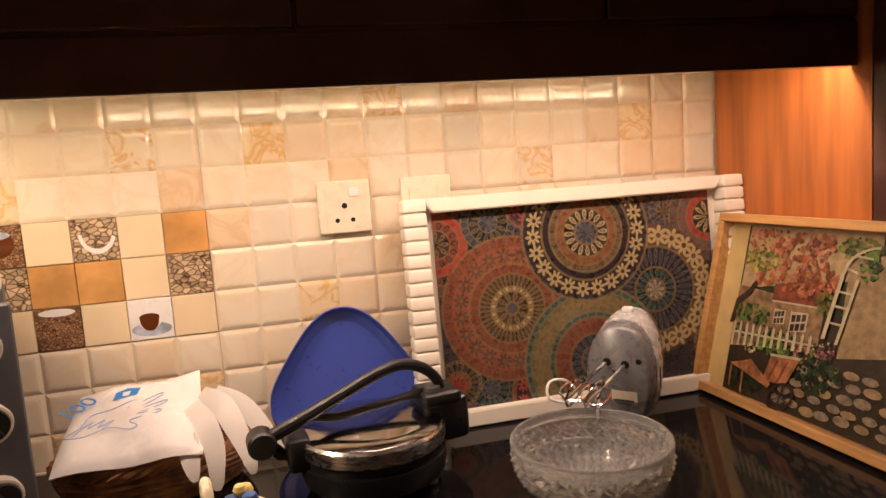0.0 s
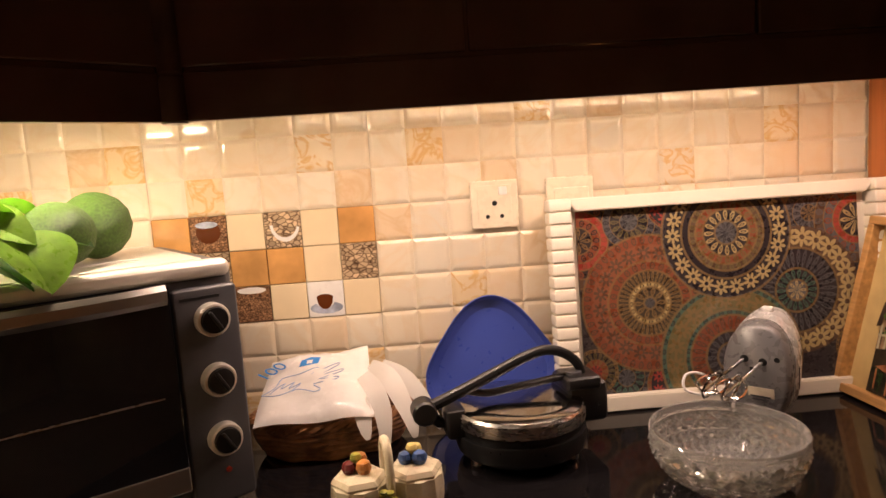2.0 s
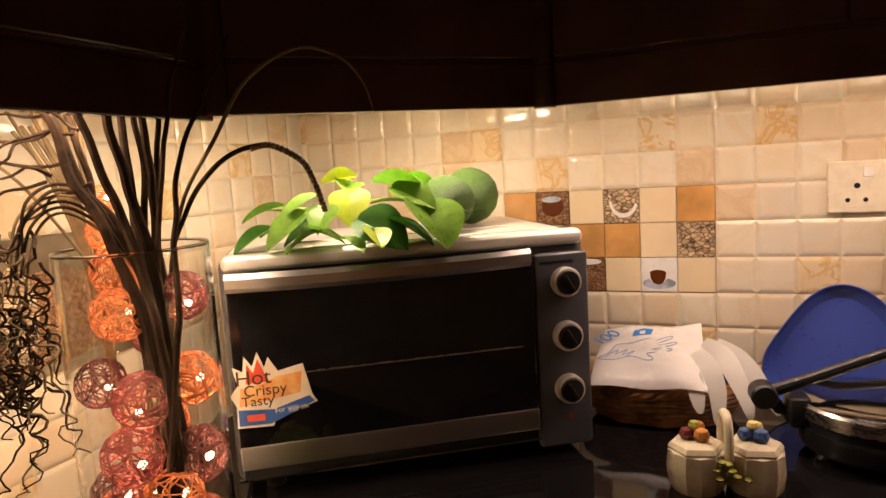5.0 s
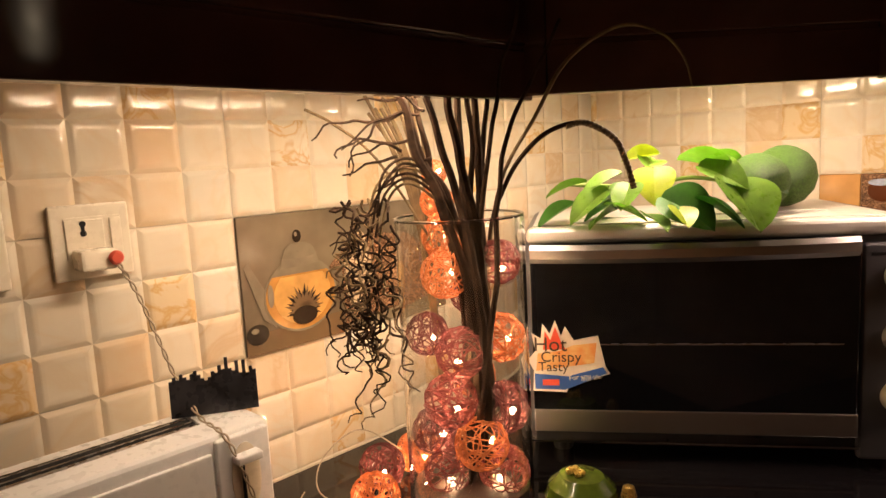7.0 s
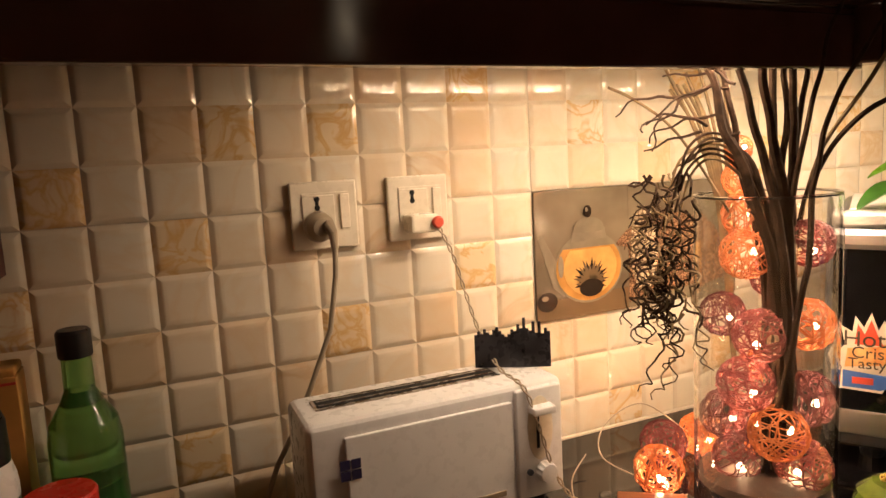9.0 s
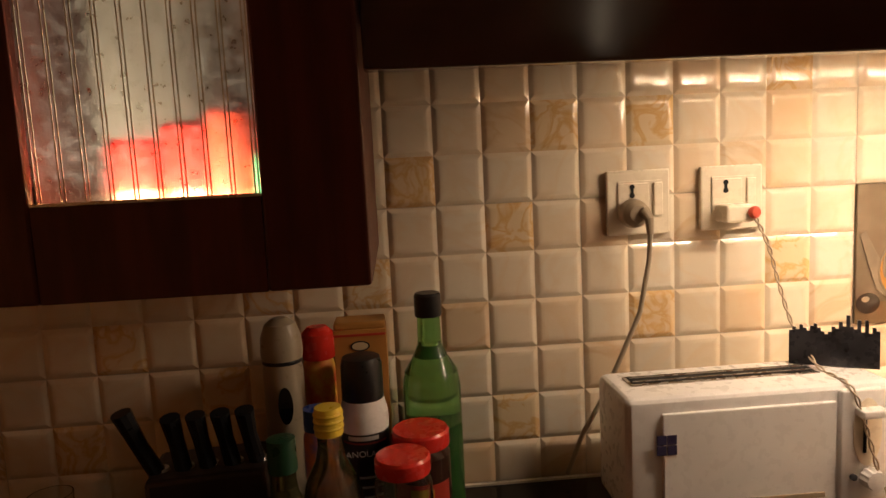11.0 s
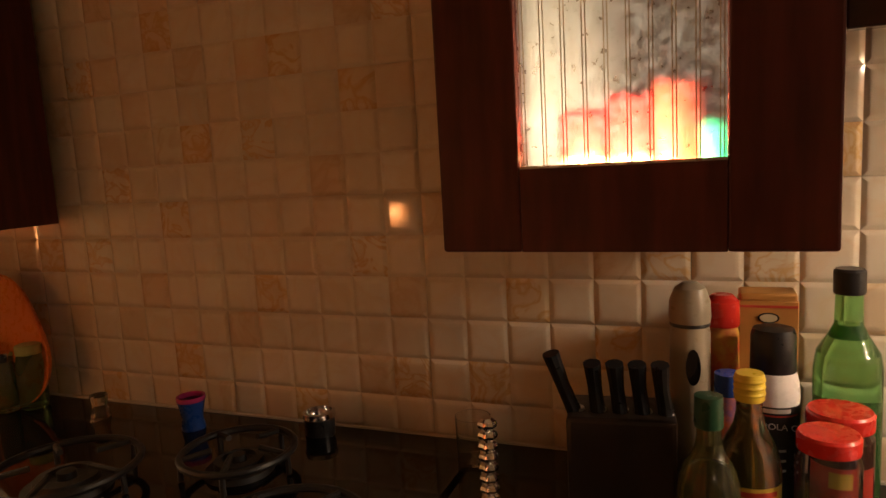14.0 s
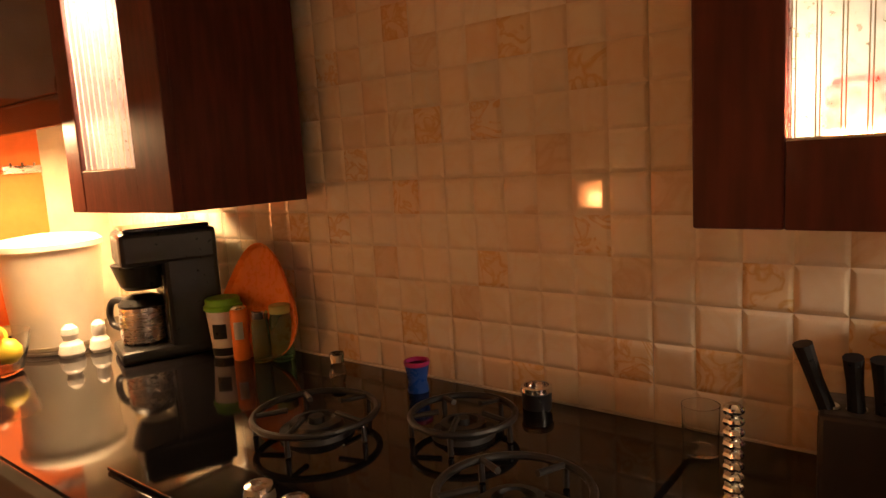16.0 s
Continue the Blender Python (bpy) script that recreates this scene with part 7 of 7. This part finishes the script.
# ---- hob set in the worktop ----
hob = thing("gas_hob", pose(0, 0, CTR), "black glass gas hob with round cast-iron pan rings", "hob")
part("glass_top", bm_box(0.50, 0.70, 0.007, (0.315, -2.345, 0.0045), 0.002), BLACKG, hob)
IRON = surface("black_cast_iron", (0.012, 0.012, 0.012), 0.45, bump=0.3)
for x, y, r in ((0.315, -2.515, 0.098), (0.205, -2.305, 0.080), (0.365, -2.115, 0.092)):
    bn = part("burner", bm_lathe([(0, 0.008), (r * 0.62, 0.008), (r * 0.60, 0.016), (r * 0.45, 0.018), (r * 0.43, 0.028), (r * 0.30, 0.030), (r * 0.28, 0.024), (r * 0.14, 0.024), (r * 0.13, 0.034), (0, 0.035)], 36, (x, y, 0)), IRON, hob)
    part("pan_ring", bm_tube([(x + r * math.cos(a), y + r * math.sin(a), 0.040) for a in [2 * math.pi * i / 40 for i in range(40)]], 0.0055, 8, True), IRON, bn)
    for i in range(5):
        a = 2 * math.pi * i / 5 + 0.4
        part("pan_support", bm_tube([(x + r * 1.0 * math.cos(a), y + r * 1.0 * math.sin(a), 0.010), (x + r * math.cos(a), y + r * math.sin(a), 0.040), (x + r * 0.45 * math.cos(a), y + r * 0.45 * math.sin(a), 0.046)], 0.0045, 7), IRON, bn)
for i, y in enumerate((-2.20, -2.27, -2.34, -2.41)):
    part("control_knob", bm_lathe([(0.020, 0.008), (0.021, 0.012), (0.018, 0.030), (0.010, 0.034), (0, 0.034)], 24, (0.505, y, 0)), surface("steel_knob", (0.45, 0.42, 0.40), 0.25, 1.0) if i == 0 else STEEL, hob)

# studded stick stand, shakers, cup and pots round the hob
sm = thing("studded_mill", pose(0.345, -1.878, CTR), "slim mill covered in glittering studs", "mill")
part("foot", bm_lathe([(0, 0), (0.020, 0.0), (0.021, 0.006), (0.010, 0.018), (0.007, 0.03), (0, 0.03)], 24), CHROME, sm)
for i in range(14):
    part("stud_ring", bm_lathe([(0.005, 0), (0.0085, 0.003), (0.0095, 0.006), (0.0085, 0.009), (0.005, 0.012)], 14, (0, 0, 0.026 + 0.0112 * i), wave=lambda a, k: 0.10 * math.cos(7 * a)), CHROME, sm)
for x, y, h in ((0.355, -1.815, 0.072), (0.40, -1.845, 0.066)):
    sh = thing("glass_shaker", pose(x, y, CTR), "small glass shaker with a chrome top", "shaker", "shakers by the hob")
    part("glass", bm_lathe([(0, 0.001), (0.014, 0.001), (0.015, 0.004), (0.012, h - 0.02), (0, h - 0.02)], 20), GLASS, sh)
    part("top", bm_lathe([(0.012, h - 0.02), (0.013, h - 0.017), (0.012, h - 0.005), (0.006, h), (0, h)], 20), CHROME, sh)
sh = thing("glass_shaker", pose(0.095, -2.70, CTR), "clear cut-glass salt shaker at the wall", "shaker", "shakers by the hob")
part("glass", bm_lathe([(0, 0.001), (0.018, 0.001), (0.019, 0.004), (0.013, 0.030), (0.016, 0.050), (0.015, 0.052), (0, 0.046)], 12), GLASS, sh, smooth=0)
cu = thing("blue_cup", pose(0.092, -2.490, CTR), "small blue plastic cup with a pink rim", "cup")
part("cup_body", bm_lathe([(0, 0.001), (0.018, 0.001), (0.020, 0.010), (0.017, 0.028), (0.023, 0.060), (0.021, 0.060), (0.014, 0.030), (0, 0.028)], 28), surface("deep_blue_plastic", (0.015, 0.07, 0.36), 0.3), cu)
part("rim", bm_lathe([(0.0232, 0.058), (0.0240, 0.061), (0.0236, 0.066), (0.020, 0.066), (0.020, 0.058)], 28), surface("magenta_plastic", (0.42, 0.03, 0.16), 0.35), cu)
pt = thing("small_pot", pose(0.055, -2.262, CTR), "small black pot with a bright steel rim", "pot")
part("pot_body", bm_lathe([(0, 0.001), (0.020, 0.001), (0.024, 0.006), (0.025, 0.036), (0, 0.034)], 28), BLACKP, pt)
part("rim", bm_lathe([(0.0245, 0.034), (0.027, 0.037), (0.026, 0.045), (0.021, 0.046), (0.021, 0.036)], 28), CHROME, pt)
gl2 = part("drinking_glass", bm_lathe([(0, 0.001), (0.024, 0.001), (0.026, 0.070), (0.0245, 0.070), (0.0225, 0.006), (0, 0.005)], 28), GLASS)
gl2.location = (0.075, -1.99, CTR)
tagged(gl2, "plain drinking glass at the dim tiled wall", "glass")

# ---- bright corner by the coffee maker ----
lidg = surface("lime_green_plastic", (0.16, 0.50, 0.03), 0.35)
cp = thing("takeaway_cup", pose(0.100, -3.072, CTR), "white takeaway cup with a lime green lid and dark emblem", "cup")
part("cup_body", bm_lathe([(0, 0.0), (0.030, 0.0), (0.031, 0.003), (0.040, 0.112), (0, 0.112)], 32), WHITEP, cp)
part("sleeve", bm_lathe([(0.0312, 0.004), (0.0330, 0.022), (0.0338, 0.022), (0.0320, 0.003)], 32), BLACKP, cp)
part("emblem", band(0.0380, 0.045, 0.080, 10, 60), BLACKP, cp)
part("lid", bm_lathe([(0.041, 0.108), (0.044, 0.111), (0.044, 0.118), (0.040, 0.122), (0.039, 0.134), (0.036, 0.137), (0, 0.136)], 32), lidg, cp, "lime green plastic lid")
cn = thing("orange_tin", pose(0.108, -3.002, CTR), "slim orange drink tin with a white panel", "tin")
part("tin_body", bm_lathe([(0, 0), (0.018, 0), (0.020, 0.004), (0.020, 0.112), (0.017, 0.118), (0, 0.118)], 28), ORANGE, cn)
part("panel", band(0.0204, 0.050, 0.090, 15, 75), WHITEP, cn)
part("tin_lid", bm_lathe([(0.0172, 0.117), (0.0172, 0.121), (0.014, 0.122), (0, 0.122)], 24), STEEL, cn)
GJ = surface("green_jar_glass", (0.22, 0.50, 0.26), 0.05, var=0.1, bump=0.0, trans=0.9, ior=1.45)
for x, y, r, h, m in ((0.098, -2.938, 0.021, 0.118, CHROME), (0.068, -2.905, 0.026, 0.128, surface("pale_green_lid", (0.40, 0.46, 0.16), 0.4))):
    j = thing("green_glass_jar", pose(x, y, CTR), "green-tinted glass jar with a screw lid", "jar", "green jars by the orange plate")
    part("jar_body", bm_lathe([(0, 0.001), (r * 0.9, 0.001), (r, 0.006), (r, h * 0.7), (r * 0.8, h * 0.86), (0, h * 0.86)], 28), GJ, j)
    part("lid", bm_lathe([(r * 0.86, h * 0.85), (r * 0.9, h * 0.87), (r * 0.9, h * 0.98), (r * 0.8, h), (0, h)], 28), m, j)

cm = thing("coffee_maker", pose(0.150, -3.235, CTR, 0, 0, 70), "black drip coffee maker with a steel thermal jug", "coffee maker")
# its front faces -y of its own axes
part("base", bm_box(0.165, 0.235, 0.030, (0, 0.0, 0.016), 0.010, 2), BLACKP, cm)
part("tower", bm_box(0.160, 0.125, 0.290, (0, 0.055, 0.150), 0.012, 2), BLACKP, cm)
part("brew_head", bm_box(0.165, 0.215, 0.080, (0, 0.010, 0.262), 0.012, 2), BLACKP, cm)
part("top_lid", bm_box(0.150, 0.190, 0.010, (0, 0.010, 0.306), 0.004), BLACKG, cm)
part("water_window", bm_box(0.020, 0.002, 0.120, (0.055, -0.0085, 0.135), 0.0008), surface("grey_window", (0.10, 0.10, 0.10), 0.2), cm)
part("switch_plate", bm_box(0.022, 0.002, 0.050, (0.055, -0.0085, 0.055), 0.0008), STEEL, cm)
part("filter_basket", bm_lathe([(0, 0.162), (0.040, 0.162), (0.050, 0.172), (0.066, 0.224), (0, 0.224)], 32, (-0.006, -0.045, 0)), BLACKP, cm)
jug = part("jug", bm_lathe([(0, 0.032), (0.048, 0.032), (0.054, 0.038), (0.056, 0.080), (0.053, 0.120), (0, 0.122)], 36, (-0.015, -0.050, 0)), STEEL, cm, "brushed steel thermal jug")
part("jug_lid", bm_lathe([(0.053, 0.120), (0.054, 0.126), (0.044, 0.140), (0.020, 0.150), (0, 0.150)], 32, (-0.015, -0.050, 0)), BLACKP, jug)
part("jug_handle", bm_tube(smooth_line([(-0.050, -0.080, 0.130), (-0.085, -0.105, 0.128), (-0.100, -0.115, 0.100), (-0.092, -0.110, 0.068), (-0.056, -0.085, 0.058)], 5), 0.0085, 10), BLACKP, jug)
ENAM = surface("off_white_enamel", (0.66, 0.62, 0.54), 0.35, var=0.06, bump=0.04)
tin = thing("white_canister", pose(0.268, -3.560, CTR), "tall off-white canister with a matching lid", "canister")
part("body", bm_lathe([(0, 0), (0.098, 0), (0.102, 0.006), (0.120, 0.262), (0, 0.262)], 48), ENAM, tin)
part("lid", bm_lathe([(0.124, 0.258), (0.126, 0.262), (0.125, 0.276), (0.110, 0.288), (0.04, 0.296), (0, 0.297)], 48), ENAM, tin)
part("foot_band", bm_lathe([(0.1035, 0.010), (0.1050, 0.012), (0.1055, 0.020), (0.1045, 0.022)], 48), TAUPE, tin)
for x, y, s in ((0.300, -3.425, 1.0), (0.240, -3.405, 0.85)):
    o = thing("ceramic_figurine", pose(x, y, CTR, 0, 0, 30), "small white glazed ceramic ornament", "ornament", "white ornaments by the canister")
    part("figure", bm_lathe([(0, 0), (0.024 * s, 0), (0.030 * s, 0.010), (0.026 * s, 0.030), (0.016 * s, 0.042), (0.020 * s, 0.056), (0.018 * s, 0.070), (0.008 * s, 0.080), (0, 0.081)], 24), WHITEP, o)
fb = thing("fruit_bowl", pose(0.455, -3.430, CTR), "glass bowl holding orange and yellow fruit", "bowl")
part("glass", bm_lathe([(0, 0.001), (0.040, 0.001), (0.046, 0.006), (0.064, 0.060), (0.070, 0.095), (0.068, 0.095), (0.060, 0.060), (0.042, 0.009), (0, 0.007)], 36), GLASS, fb)
for x, y, z, m in ((0.012, 0.0, 0.045, 0), (-0.016, 0.014, 0.05, 1), (0.0, -0.018, 0.082, 1), (0.018, 0.014, 0.095, 0)):
    q = part("fruit", bm_lathe([(0, -0.030), (0.018, -0.024), (0.029, -0.008), (0.029, 0.008), (0.018, 0.024), (0, 0.030)], 24), (ORANGE, YELLOW)[m], smooth=60)
    q.location = (0.455 + x, -3.430 + y, CTR + z)
    tagged(q, ("orange", "yellow")[m] + " round fruit in the glass bowl", "fruit", "fruit in the bowl")
# orange roller blind and its rail at the end wall
bl = thing("orange_blind", pose(0.46, -3.792, 0.94), "plain bright orange blind on the end wall", "blind")
part("blind_cloth", bm_box(0.58, 0.006, 0.62, (0, 0, 0.31), 0.001), surface("orange_cloth", (0.78, 0.17, 0.03), 0.7, var=0.1, bump=0.1), bl)
part("rail", bm_box(0.10, 0.018, 0.022, (-0.235, 0.014, 0.425), 0.004), STEEL, bl)
for k in range(3):
    part("rail_pin", bm_lathe([(0.004, 0), (0.004, 0.012), (0, 0.013)], 10, (-0.265 + 0.03 * k, 0.022, 0.432)), CHROME, bl)

# ---- tile sheets on the walls ----
for row in range(4):
    z = 0.69 + 0.2 * row
    if row == 0:
        continue
    for k in range(-3, 3):
        x = 0.873 + 0.4 * k
        if row == 2 and k == -1:
            continue
        if k == 2:
            put_tile(SHEETS[(row + 1) % 3], wall_north, on_north(x, z))
        elif k < 2:
            put_tile(SHEETS[(2 * row + k) % 3], wall_north, on_north(x, z))
for row in range(1, 9):
    z = 0.69 + 0.2 * row
    if row < 4:
        for k in range(3):
            if row == 2 and k == 0:
                continue
            put_tile(SHEETS[(row + 2 * k) % 3], wall_west, on_west(-0.908 + 0.4 * k, z))
    for k in range(8):
        put_tile(WSHEETS[(row + k) % 3], wall_west, on_west(-0.908 - 0.393 * (k + 1), z))
